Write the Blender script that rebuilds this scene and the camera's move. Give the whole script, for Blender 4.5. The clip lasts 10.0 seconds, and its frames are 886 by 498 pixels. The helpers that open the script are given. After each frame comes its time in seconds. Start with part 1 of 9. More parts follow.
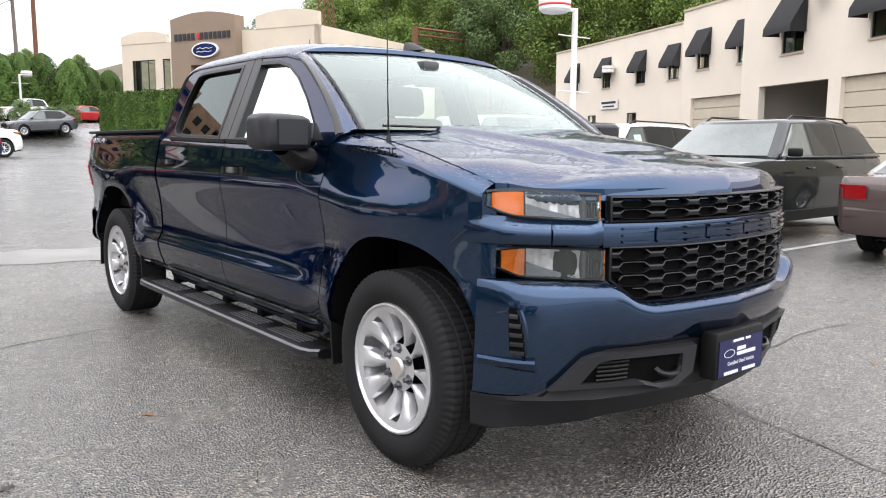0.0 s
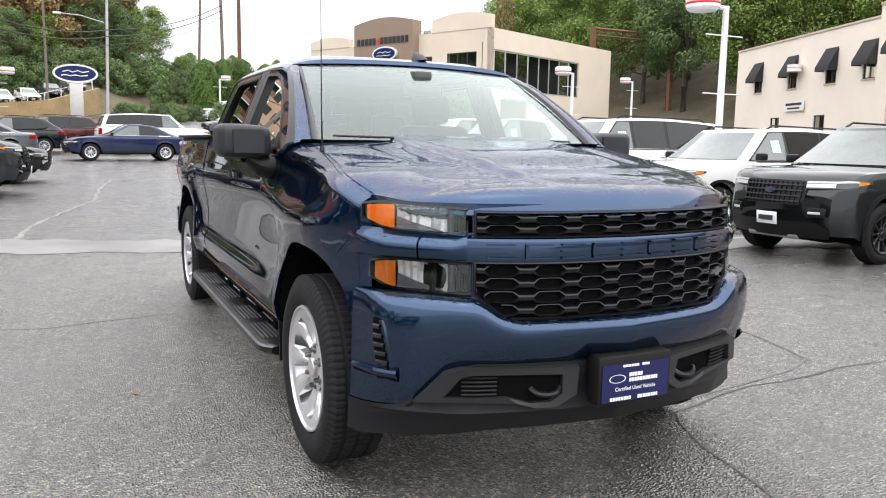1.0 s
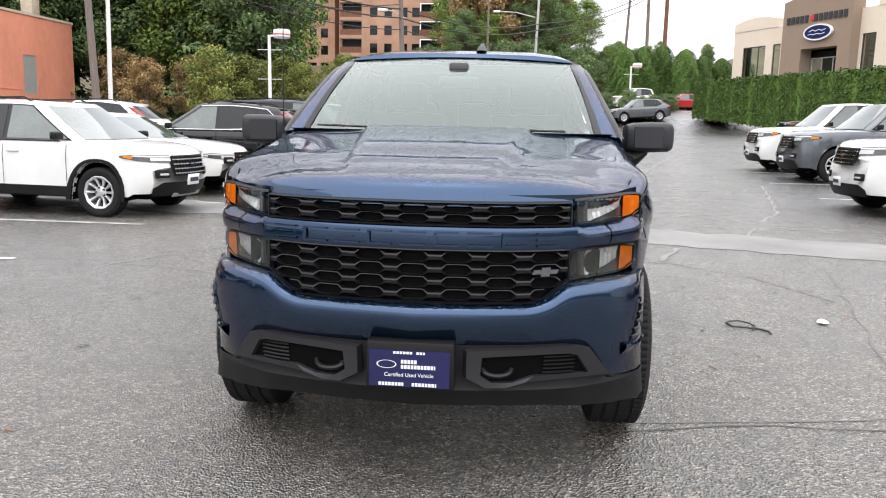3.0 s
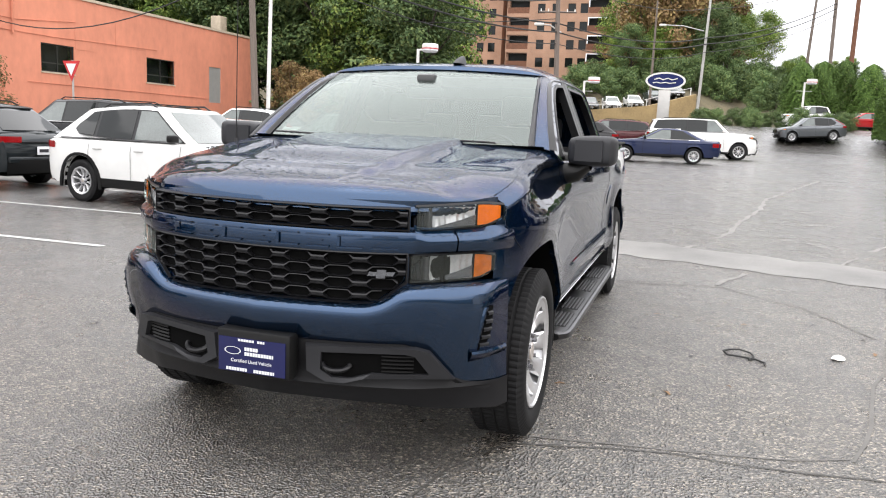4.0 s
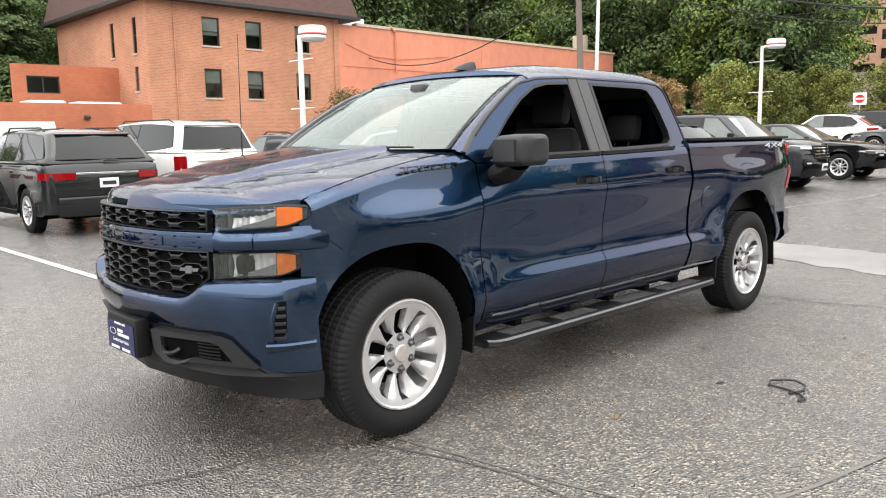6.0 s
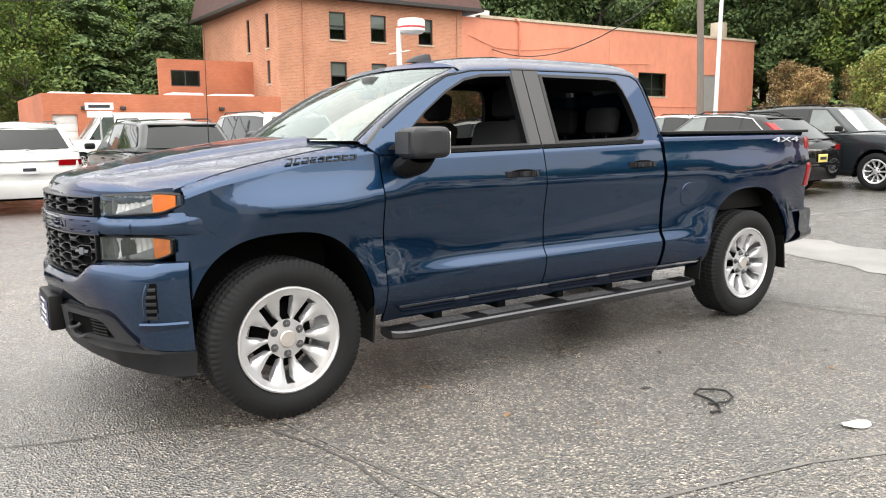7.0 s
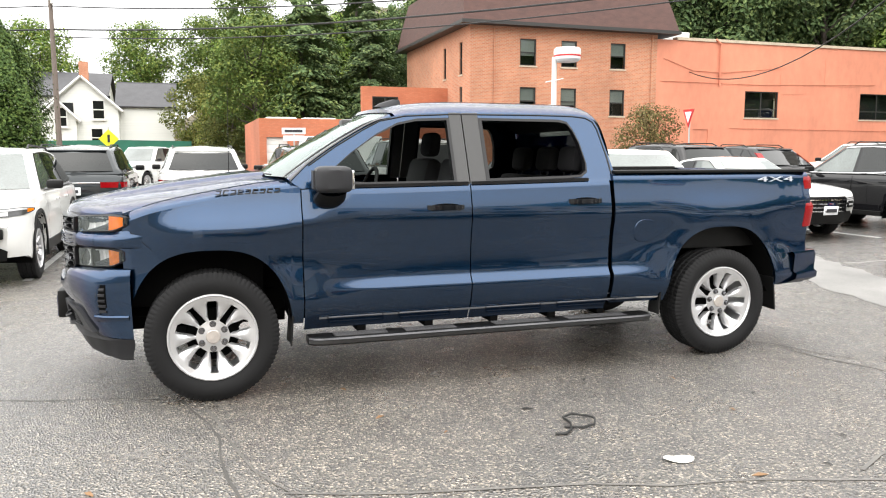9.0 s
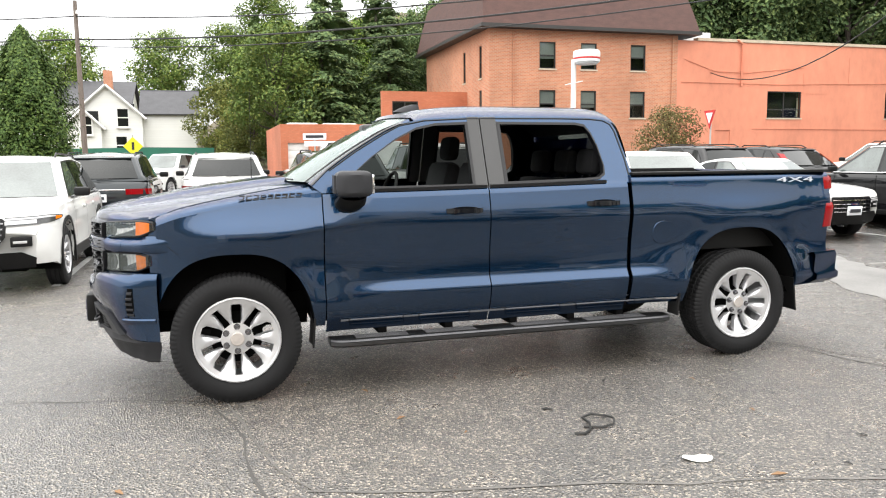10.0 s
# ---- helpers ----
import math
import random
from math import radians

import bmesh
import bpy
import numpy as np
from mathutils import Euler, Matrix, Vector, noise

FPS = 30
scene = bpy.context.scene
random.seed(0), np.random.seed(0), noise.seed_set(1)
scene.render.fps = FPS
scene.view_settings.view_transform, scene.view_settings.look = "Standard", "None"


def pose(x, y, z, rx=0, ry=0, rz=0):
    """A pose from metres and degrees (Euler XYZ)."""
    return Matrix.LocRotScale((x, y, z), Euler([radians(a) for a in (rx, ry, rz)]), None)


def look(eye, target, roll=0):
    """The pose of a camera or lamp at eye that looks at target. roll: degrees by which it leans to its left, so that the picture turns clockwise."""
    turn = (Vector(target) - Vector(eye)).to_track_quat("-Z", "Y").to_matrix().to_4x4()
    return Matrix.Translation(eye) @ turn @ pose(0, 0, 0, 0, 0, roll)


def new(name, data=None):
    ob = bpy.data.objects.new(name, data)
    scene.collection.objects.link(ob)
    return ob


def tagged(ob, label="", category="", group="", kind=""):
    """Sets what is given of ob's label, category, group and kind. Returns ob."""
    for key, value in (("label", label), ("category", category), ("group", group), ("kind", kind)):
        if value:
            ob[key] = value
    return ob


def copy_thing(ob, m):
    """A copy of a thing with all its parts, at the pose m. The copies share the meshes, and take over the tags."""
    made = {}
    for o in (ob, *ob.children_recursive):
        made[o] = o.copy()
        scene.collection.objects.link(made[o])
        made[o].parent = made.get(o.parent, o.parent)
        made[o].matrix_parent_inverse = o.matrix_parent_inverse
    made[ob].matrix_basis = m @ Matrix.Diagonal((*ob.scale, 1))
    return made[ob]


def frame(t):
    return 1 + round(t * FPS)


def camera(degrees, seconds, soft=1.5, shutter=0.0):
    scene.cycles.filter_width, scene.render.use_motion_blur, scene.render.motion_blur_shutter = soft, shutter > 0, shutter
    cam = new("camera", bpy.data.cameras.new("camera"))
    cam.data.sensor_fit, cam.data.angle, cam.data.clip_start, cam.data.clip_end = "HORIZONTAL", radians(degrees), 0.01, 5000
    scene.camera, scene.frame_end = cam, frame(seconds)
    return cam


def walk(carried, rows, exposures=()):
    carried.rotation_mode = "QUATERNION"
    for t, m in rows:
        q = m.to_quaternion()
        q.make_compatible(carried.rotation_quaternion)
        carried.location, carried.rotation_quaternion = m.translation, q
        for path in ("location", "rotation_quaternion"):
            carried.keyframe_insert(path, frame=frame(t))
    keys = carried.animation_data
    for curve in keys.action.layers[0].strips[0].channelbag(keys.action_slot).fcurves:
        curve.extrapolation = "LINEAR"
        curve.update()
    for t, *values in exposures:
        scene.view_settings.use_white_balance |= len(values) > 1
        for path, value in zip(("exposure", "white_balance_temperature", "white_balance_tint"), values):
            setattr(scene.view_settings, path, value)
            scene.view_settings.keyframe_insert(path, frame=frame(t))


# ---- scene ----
cam = camera(59.5, 10.0, soft=1.1)
METRES, EYE, TILT, LEAN, TURN = 11.364, 1.5, 0.0, 0.0, 0.0
PATH = [
    (0, (-2.756, -2.556, 1.31), (-1.519, -1.008, 1.042), 0.3),
    (0.5, (-2.347, -2.868, 1.336), (-1.271, -1.206, 1.052), 0.2),
    (1, (-1.856, -3.189, 1.365), (-1.003, -1.4, 1.095), 0.9),
    (1.5, (-1.342, -3.483, 1.404), (-0.714, -1.605, 1.12), 1.6),
    (2, (-0.792, -3.656, 1.415), (-0.429, -1.715, 1.101), 1.5),
    (3.5, (1.01, -3.764, 1.426), (0.594, -1.835, 1.101), 1.6),
    (4, (1.634, -3.636, 1.437), (1.037, -1.751, 1.135), 2.5),
    (4.5, (2.223, -3.409, 1.455), (1.426, -1.601, 1.143), 2.5),
    (5, (2.82, -3.166, 1.471), (1.771, -1.488, 1.183), 0.8),
    (5.5, (3.305, -2.828, 1.448), (2.042, -1.303, 1.169), -0.4),
    (7, (4.547, -1.478, 1.412), (2.909, -0.37, 1.115), -0.7),
    (7.5, (4.888, -0.991, 1.464), (3.165, -0.023, 1.156), 0.1),
    (8, (5.151, -0.528, 1.488), (3.374, 0.341, 1.192), 0.6),
    (8.5, (5.552, -0.208, 1.513), (3.722, 0.56, 1.259), 0.3),
    (9, (5.875, -0.138, 1.507), (3.992, 0.49, 1.268), -0.0),
    (9.5, (5.939, -0.146, 1.514), (4.028, 0.388, 1.264), -1.7),
    (10, (5.939, -0.147, 1.507), (4.038, 0.43, 1.278), -0.6),
]
walk(cam, [(t, look(eye, target, roll)) for t, eye, target, roll in PATH], exposures=[(0.0, 2.52, 6420, 12.5), (2.0, 2.46, 6420, 12.5), (4.5, 2.49, 6620, 12.0), (7.5, 2.83, 6800, 9.5), (9.0, 2.86, 6750, 9.5), (10.0, 2.78, 6700, 9.5)])


# ---- world and light ----
world = bpy.data.worlds.new("overcast")
scene.world = world
world.use_nodes = True
wn = world.node_tree
wn.nodes.clear()
sky = wn.nodes.new("ShaderNodeTexSky")
sky.sky_type = "NISHITA"
sky.sun_disc = False
sky.sun_elevation = radians(80)
sky.sun_rotation = radians(200)
sky.dust_density = 4.0
sky.air_density = 1.5
grey = wn.nodes.new("ShaderNodeHueSaturation")
grey.inputs["Saturation"].default_value = 0.12
flat = wn.nodes.new("ShaderNodeMix")
flat.data_type = "RGBA"
flat.inputs[0].default_value = 0.8
flat.inputs[7].default_value = (5.55, 5.7, 5.95, 1)
back = wn.nodes.new("ShaderNodeBackground")
back.inputs["Strength"].default_value = 0.058
wout = wn.nodes.new("ShaderNodeOutputWorld")
wn.links.new(sky.outputs[0], grey.inputs["Color"])
wn.links.new(grey.outputs[0], flat.inputs[6])
wn.links.new(flat.outputs[2], back.inputs["Color"])
wn.links.new(back.outputs[0], wout.inputs["Surface"])
sun_data = bpy.data.lights.new("sun", "SUN")
sun_data.energy = 0.75
sun_data.angle = radians(130)
sun_data.color = (1.0, 0.985, 0.97)
sun = new("sun", sun_data)
sun.matrix_world = look((4, -7, 45), (0, 0, 0))

# ---- materials ----


def nodes_of(name):
    m = bpy.data.materials.new(name)
    m.use_nodes = True
    nt = m.node_tree
    return m, nt, nt.nodes["Principled BSDF"]


def ramp(nt, fac, stops):
    r = nt.nodes.new("ShaderNodeValToRGB")
    while len(r.color_ramp.elements) < len(stops):
        r.color_ramp.elements.new(0.5)
    for e, (p, c) in zip(r.color_ramp.elements, stops):
        e.position = p
        e.color = (*c, 1) if len(c) == 3 else c
    nt.links.new(fac, r.inputs["Fac"])
    return r.outputs["Color"]


def tex(nt, scale, detail=4.0, rough=0.6, kind="noise", stretch=(1, 1, 1), space="Object"):
    tc = nt.nodes.new("ShaderNodeTexCoord")
    mp = nt.nodes.new("ShaderNodeMapping")
    mp.inputs["Scale"].default_value = stretch
    nt.links.new(tc.outputs[space], mp.inputs["Vector"])
    if kind == "noise":
        n = nt.nodes.new("ShaderNodeTexNoise")
        n.inputs["Detail"].default_value = detail
        n.inputs["Roughness"].default_value = rough
        out = n.outputs["Fac"]
    else:
        n = nt.nodes.new("ShaderNodeTexVoronoi")
        out = n.outputs["Distance"]
    n.inputs["Scale"].default_value = scale
    nt.links.new(mp.outputs[0], n.inputs["Vector"])
    return out


def bump(nt, bsdf, height, strength=0.3, distance=0.01):
    b = nt.nodes.new("ShaderNodeBump")
    b.inputs["Strength"].default_value = strength
    b.inputs["Distance"].default_value = distance
    nt.links.new(height, b.inputs["Height"])
    nt.links.new(b.outputs[0], bsdf.inputs["Normal"])
    return b


def shade(c, f):
    return tuple(min(1.0, v * f) for v in c)


def surface(name, color, rough=0.6, metal=0.0, vary=0.25, scale=3.0, fine=40.0, relief=0.2, depth=0.005, coat=0.0, space="Object", stretch=(1, 1, 1), per_object=0.0, spec=0.5):
    """A material with large stains and fine grain over one base colour."""
    m, nt, b = nodes_of(name)
    a = tex(nt, scale, 5.0, 0.6, space=space, stretch=stretch)
    g = tex(nt, fine, 3.0, 0.6, space=space, stretch=stretch)
    mix = nt.nodes.new("ShaderNodeMix")
    mix.inputs[0].default_value = 0.35
    nt.links.new(a, mix.inputs[2])
    nt.links.new(g, mix.inputs[3])
    col = ramp(nt, mix.outputs[0], [(0.3, shade(color, 1 - vary)), (0.7, shade(color, 1 + vary))])
    if per_object:
        oi = nt.nodes.new("ShaderNodeObjectInfo")
        hs = nt.nodes.new("ShaderNodeHueSaturation")
        mr = nt.nodes.new("ShaderNodeMapRange")
        mr.inputs["To Min"].default_value = 1 - per_object
        mr.inputs["To Max"].default_value = 1 + per_object
        nt.links.new(oi.outputs["Random"], mr.inputs["Value"])
        nt.links.new(mr.outputs[0], hs.inputs["Value"])
        nt.links.new(col, hs.inputs["Color"])
        col = hs.outputs[0]
    nt.links.new(col, b.inputs["Base Color"])
    rr = nt.nodes.new("ShaderNodeMapRange")
    rr.inputs["To Min"].default_value = max(0.02, rough * 0.85)
    rr.inputs["To Max"].default_value = min(1.0, rough * 1.15)
    nt.links.new(a, rr.inputs["Value"])
    nt.links.new(rr.outputs[0], b.inputs["Roughness"])
    b.inputs["Metallic"].default_value = metal
    b.inputs["Coat Weight"].default_value = coat
    b.inputs["Specular IOR Level"].default_value = spec
    b.inputs["Coat Roughness"].default_value = 0.03
    if relief:
        bump(nt, b, g, relief, depth)
    return m


def car_paint(name, color, drops=False, metal=0.0, rough=0.3, ior=1.45, edge=None):
    """Clear-coated paint, with beads of rain on surfaces that face up."""
    m, nt, b = nodes_of(name)
    a = tex(nt, 1.3, 4.0, 0.6)
    col = ramp(nt, a, [(0.3, shade(color, 0.92)), (0.7, shade(color, 1.08))])
    nt.links.new(col, b.inputs["Base Color"])
    b.inputs["Metallic"].default_value = metal
    b.inputs["Roughness"].default_value = rough
    b.inputs["Specular IOR Level"].default_value = 0.0
    b.inputs["Coat Weight"].default_value = 1.0
    b.inputs["Coat Roughness"].default_value = 0.02
    b.inputs["Coat IOR"].default_value = ior
    if edge:
        b.inputs["Specular Tint"].default_value = (*edge, 1)
    if drops:
        def math_node(op, x, y):
            k = nt.nodes.new("ShaderNodeMath")
            k.operation = op
            nt.links.new(x, k.inputs[0])
            nt.links.new(y, k.inputs[1])
            return k.outputs[0]

        tc = nt.nodes.new("ShaderNodeTexCoord")
        geo = nt.nodes.new("ShaderNodeNewGeometry")
        sep = nt.nodes.new("ShaderNodeSeparateXYZ")
        nt.links.new(geo.outputs["Normal"], sep.inputs[0])
        up = ramp(nt, sep.outputs["Z"], [(0.62, (0, 0, 0)), (0.84, (0.5, 0.5, 0.5)), (0.95, (1, 1, 1))])
        patch = ramp(nt, tex(nt, 2.6, 4.0, 0.6), [(0.30, (0.35, 0.35, 0.35)), (0.50, (1, 1, 1))])
        layers = []
        for sc, keep in ((44.0, 0.45), (88.0, 0.36), (150.0, 0.42)):
            v = nt.nodes.new("ShaderNodeTexVoronoi")
            v.inputs["Scale"].default_value = sc
            v.inputs["Randomness"].default_value = 1.0
            nt.links.new(tc.outputs["Object"], v.inputs["Vector"])
            bead = ramp(nt, v.outputs["Distance"], [(0.0, (1, 1, 1)), (0.2, (0.8, 0.8, 0.8)), (0.36, (0, 0, 0))])
            pick = ramp(nt, v.outputs["Color"], [(keep, (0, 0, 0)), (keep + 0.06, (1, 1, 1))])
            layers.append(math_node("MULTIPLY", bead, pick))
        h = math_node("MAXIMUM", math_node("MAXIMUM", layers[0], layers[1]), layers[2])
        h = math_node("MULTIPLY", math_node("MULTIPLY", h, up), patch)
        bp = nt.nodes.new("ShaderNodeBump")
        bp.inputs["Strength"].default_value = 1.0
        bp.inputs["Distance"].default_value = 0.007
        nt.links.new(h, bp.inputs["Height"])
        nt.links.new(bp.outputs[0], b.inputs["Coat Normal"])
        nt.links.new(bp.outputs[0], b.inputs["Normal"])
    return m


def glass(name, tint=(0.8, 0.9, 0.87), clear=0.75, rough=0.0, gloss=0.08, beads=False, ior=1.55):
    """A thin pane: it lets the tinted light straight through and mirrors by Fresnel."""
    m = bpy.data.materials.new(name)
    m.use_nodes = True
    nt = m.node_tree
    nt.nodes.clear()
    out = nt.nodes.new("ShaderNodeOutputMaterial")
    tr = nt.nodes.new("ShaderNodeBsdfTransparent")
    tr.inputs["Color"].default_value = (*shade(tint, clear), 1)
    gl = nt.nodes.new("ShaderNodeBsdfGlossy")
    gl.inputs["Roughness"].default_value = rough
    gl.inputs["Color"].default_value = (0.88, 0.97, 0.93, 1)
    fr = nt.nodes.new("ShaderNodeFresnel")
    fr.inputs["IOR"].default_value = ior
    lift = nt.nodes.new("ShaderNodeMath")
    lift.operation = "ADD"
    lift.use_clamp = True
    lift.inputs[1].default_value = gloss
    mx = nt.nodes.new("ShaderNodeMixShader")
    nt.links.new(fr.outputs[0], lift.inputs[0])
    nt.links.new(lift.outputs[0], mx.inputs[0])
    nt.links.new(tr.outputs[0], mx.inputs[1])
    nt.links.new(gl.outputs[0], mx.inputs[2])
    nt.links.new(mx.outputs[0], out.inputs["Surface"])
    if beads:
        n = tex(nt, 120.0, 2.0, 0.5)
        h = ramp(nt, n, [(0.58, (0, 0, 0)), (0.68, (1, 1, 1))])
        bp = nt.nodes.new("ShaderNodeBump")
        bp.inputs["Strength"].default_value = 0.2
        bp.inputs["Distance"].default_value = 0.002
        nt.links.new(h, bp.inputs["Height"])
        nt.links.new(bp.outputs[0], gl.inputs["Normal"])
    return m


M = {}
M["blue"] = car_paint("blue_metallic_paint", (0.0078, 0.0335, 0.082), drops=True, metal=0.95, rough=0.27, ior=1.52, edge=(0.06, 0.12, 0.25))
M["white_paint"] = car_paint("white_car_paint", (0.71, 0.71, 0.69), rough=0.4)
M["grey_paint"] = car_paint("grey_car_paint", (0.02, 0.023, 0.023), metal=0.4)
M["dark_paint"] = car_paint("dark_grey_car_paint", (0.022, 0.027, 0.03), metal=0.4)
M["black_paint"] = car_paint("black_car_paint", (0.008, 0.008, 0.009))
M["silver_paint"] = car_paint("silver_car_paint", (0.3, 0.31, 0.32), metal=0.7)
M["steel_paint"] = car_paint("steel_grey_car_paint", (0.12, 0.13, 0.14), metal=0.6)
M["red_paint"] = car_paint("red_car_paint", (0.35, 0.012, 0.015))
M["maroon_paint"] = car_paint("dark_red_car_paint", (0.07, 0.012, 0.014), metal=0.3)
M["navy_paint"] = car_paint("navy_car_paint", (0.012, 0.02, 0.06), metal=0.4)
M["brown_paint"] = car_paint("taupe_car_paint", (0.10, 0.075, 0.07), metal=0.4)
M["black_plastic"] = surface("black_plastic", (0.007, 0.007, 0.007), 0.5, vary=0.2, fine=300, relief=0.15, depth=0.001, spec=0.22)
M["grille_black"] = surface("gloss_black_plastic", (0.007, 0.007, 0.008), 0.34, vary=0.15, relief=0.0, spec=0.38)
M["valance"] = surface("dark_textured_plastic", (0.008, 0.008, 0.009), 0.5, vary=0.2, fine=400, relief=0.2, depth=0.001, spec=0.26)
M["grey_plastic"] = surface("grey_textured_plastic", (0.024, 0.0245, 0.027), 0.5, vary=0.15, fine=400, relief=0.25, depth=0.001, spec=0.3)
M["satin_black"] = surface("satin_black_trim", (0.006, 0.006, 0.007), 0.32, vary=0.15, fine=300, relief=0.05, depth=0.001, spec=0.35)
M["pillar_grey"] = surface("grey_pillar_film", (0.035, 0.035, 0.035), 0.4, vary=0.1, relief=0.05, depth=0.001)
M["rubber"] = surface("tyre_rubber", (0.0095, 0.0095, 0.010), 0.75, vary=0.3, scale=9, fine=120, relief=0.3, depth=0.002, spec=0.25)
M["alloy"] = surface("silver_alloy", (0.66, 0.66, 0.67), 0.34, metal=0.75, vary=0.05, relief=0.0)
M["cap"] = surface("satin_centre_cap", (0.62, 0.57, 0.53), 0.4, metal=0.7, vary=0.15, scale=30, relief=0.0)
M["dark_alloy"] = surface("black_alloy", (0.02, 0.02, 0.021), 0.3, metal=0.3, vary=0.1, relief=0.0)
M["dark_chrome"] = surface("dark_chrome", (0.20, 0.21, 0.23), 0.25, metal=0.9, vary=0.05, relief=0.0)
M["nut_steel"] = surface("steel_nut", (0.20, 0.20, 0.21), 0.18, metal=0.9, vary=0.1, relief=0.0)
M["rib_steel"] = surface("grey_step_rib", (0.10, 0.10, 0.105), 0.35, metal=0.5, vary=0.25, scale=6, relief=0.0)
M["gloss_black"] = surface("gloss_black_trim", (0.006, 0.0065, 0.008), 0.1, vary=0.1, relief=0.0)
M["board"] = surface("satin_board_metal", (0.008, 0.008, 0.0085), 0.3, vary=0.2, scale=4, fine=200, relief=0.05, depth=0.001)
M["chrome"] = surface("chrome", (0.75, 0.75, 0.76), 0.08, metal=1.0, vary=0.03, relief=0.0)
M["reflector"] = surface("lamp_reflector", (0.62, 0.62, 0.62), 0.25, metal=0.35, vary=0.15, fine=60, relief=0.0, depth=0.01)
M["lamp_panel"] = surface("satin_lamp_panel", (0.07, 0.072, 0.075), 0.25, metal=0.3, vary=0.25, scale=14, fine=120, relief=0.2, depth=0.003)
M["amber"] = surface("amber_lens", (0.90, 0.20, 0.002), 0.15, vary=0.2, scale=20, fine=150, relief=0.2, depth=0.002, spec=0.25)
# darker copy of amber, with the lower lamp's shade in its colour
M["amber_dim"] = surface("shaded_amber_lens", (0.60, 0.16, 0.012), 0.15, vary=0.3, scale=30, fine=150, relief=0.2, depth=0.002, spec=0.3)
M["red_lens"] = surface("red_lens", (0.24, 0.002, 0.004), 0.12, vary=0.15, fine=150, relief=0.2, depth=0.002, spec=0.3)
M["clear_lens"] = glass("clear_lens", (0.95, 0.96, 0.96), 0.95, 0.02, 0.02)
M["screen"] = glass("windscreen_glass", (0.78, 0.95, 0.88), 0.75, 0.0, 0.06, beads=True)
M["clear_side"] = glass("clear_side_glass", (0.66, 0.74, 0.71), 0.45, 0.0, 0.05, ior=1.5)
M["tint"] = glass("tinted_glass", (0.5, 0.52, 0.5), 0.4, 0.0, 0.04, ior=1.45)
M["pane"] = glass("building_glass", (0.75, 0.8, 0.8), 0.9, 0.0, 0.02, ior=1.4)
M["seat"] = surface("black_seat_cloth", (0.016, 0.016, 0.018), 0.85, vary=0.3, fine=200, relief=0.3, depth=0.002)
M["plate_blue"] = surface("blue_plate", (0.006, 0.008, 0.06), 0.25, vary=0.2, relief=0.0)
M["plate_white"] = surface("white_plate", (0.75, 0.76, 0.78), 0.4, vary=0.05, relief=0.0)
M["plate_yellow"] = surface("yellow_plate", (0.75, 0.62, 0.18), 0.4, vary=0.08, relief=0.0)
M["ink"] = surface("dark_ink", (0.02, 0.02, 0.025), 0.5, vary=0.1, relief=0.0)
M["white_metal"] = surface("white_painted_metal", (0.72, 0.71, 0.68), 0.45, vary=0.08, relief=0.05)
M["red_band"] = surface("red_enamel", (0.5, 0.02, 0.02), 0.4, vary=0.1, relief=0.0)
M["rust_steel"] = surface("rusted_steel", (0.16, 0.07, 0.04), 0.85, vary=0.4)
M["wood_pole"] = surface("weathered_pole_wood", (0.16, 0.13, 0.11), 0.9, vary=0.3, fine=20, stretch=(8, 8, 0.6), relief=0.5)
M["mark_grey"] = surface("pale_grey_mark", (0.52, 0.54, 0.58), 0.4, vary=0.2, relief=0.0)
M["wire"] = surface("black_cable", (0.015, 0.015, 0.015), 0.6, vary=0.1, relief=0.0)
# near-black: shade beneath and behind parts is put into this colour
M["under"] = surface("underbody_shade_black", (0.004, 0.004, 0.004), 0.9, vary=0.2, spec=0.05)

# ---- mesh helpers ----


def finish(bm, name, material, angle=35):
    bmesh.ops.recalc_face_normals(bm, faces=bm.faces[:])
    me = bpy.data.meshes.new(name)
    for f in bm.faces:
        f.smooth = True
    bm.to_mesh(me)
    bm.free()
    me.set_sharp_from_angle(angle=radians(angle))
    me.materials.append(material)
    return me


def part(name, bm, material, parent=None, label="", angle=35):
    ob = new(name, finish(bm, name, material, angle))
    if parent is not None:
        ob.parent = parent
    if label:
        ob["label"] = label
    return ob


def thing(name, label, category, at=None, group="", kind=""):
    ob = new(name)
    if at is not None:
        ob.matrix_basis = at
    return tagged(ob, label, category, group, kind)


def skin(bm, rows, close_u=False, close_v=False):
    """Quads between rows of points; points that coincide give triangles or nothing."""
    vs = [[bm.verts.new(p) for p in r] for r in rows]
    nr, nc = len(vs), len(vs[0])
    for i in range(nr if close_v else nr - 1):
        for j in range(nc if close_u else nc - 1):
            q = [vs[i][j], vs[i][(j + 1) % nc], vs[(i + 1) % nr][(j + 1) % nc], vs[(i + 1) % nr][j]]
            keep = []
            for v in q:
                if all((v.co - w.co).length > 1e-4 for w in keep):
                    keep.append(v)
            if len(keep) >= 3:
                bm.faces.new(keep)
    return vs


def merge(bm, d=0.0005):
    bmesh.ops.remove_doubles(bm, verts=bm.verts[:], dist=d)


def thick(bm, t):
    """Gives a sheet of faces a thickness."""
    bmesh.ops.recalc_face_normals(bm, faces=bm.faces[:])
    bmesh.ops.solidify(bm, geom=bm.faces[:], thickness=t)


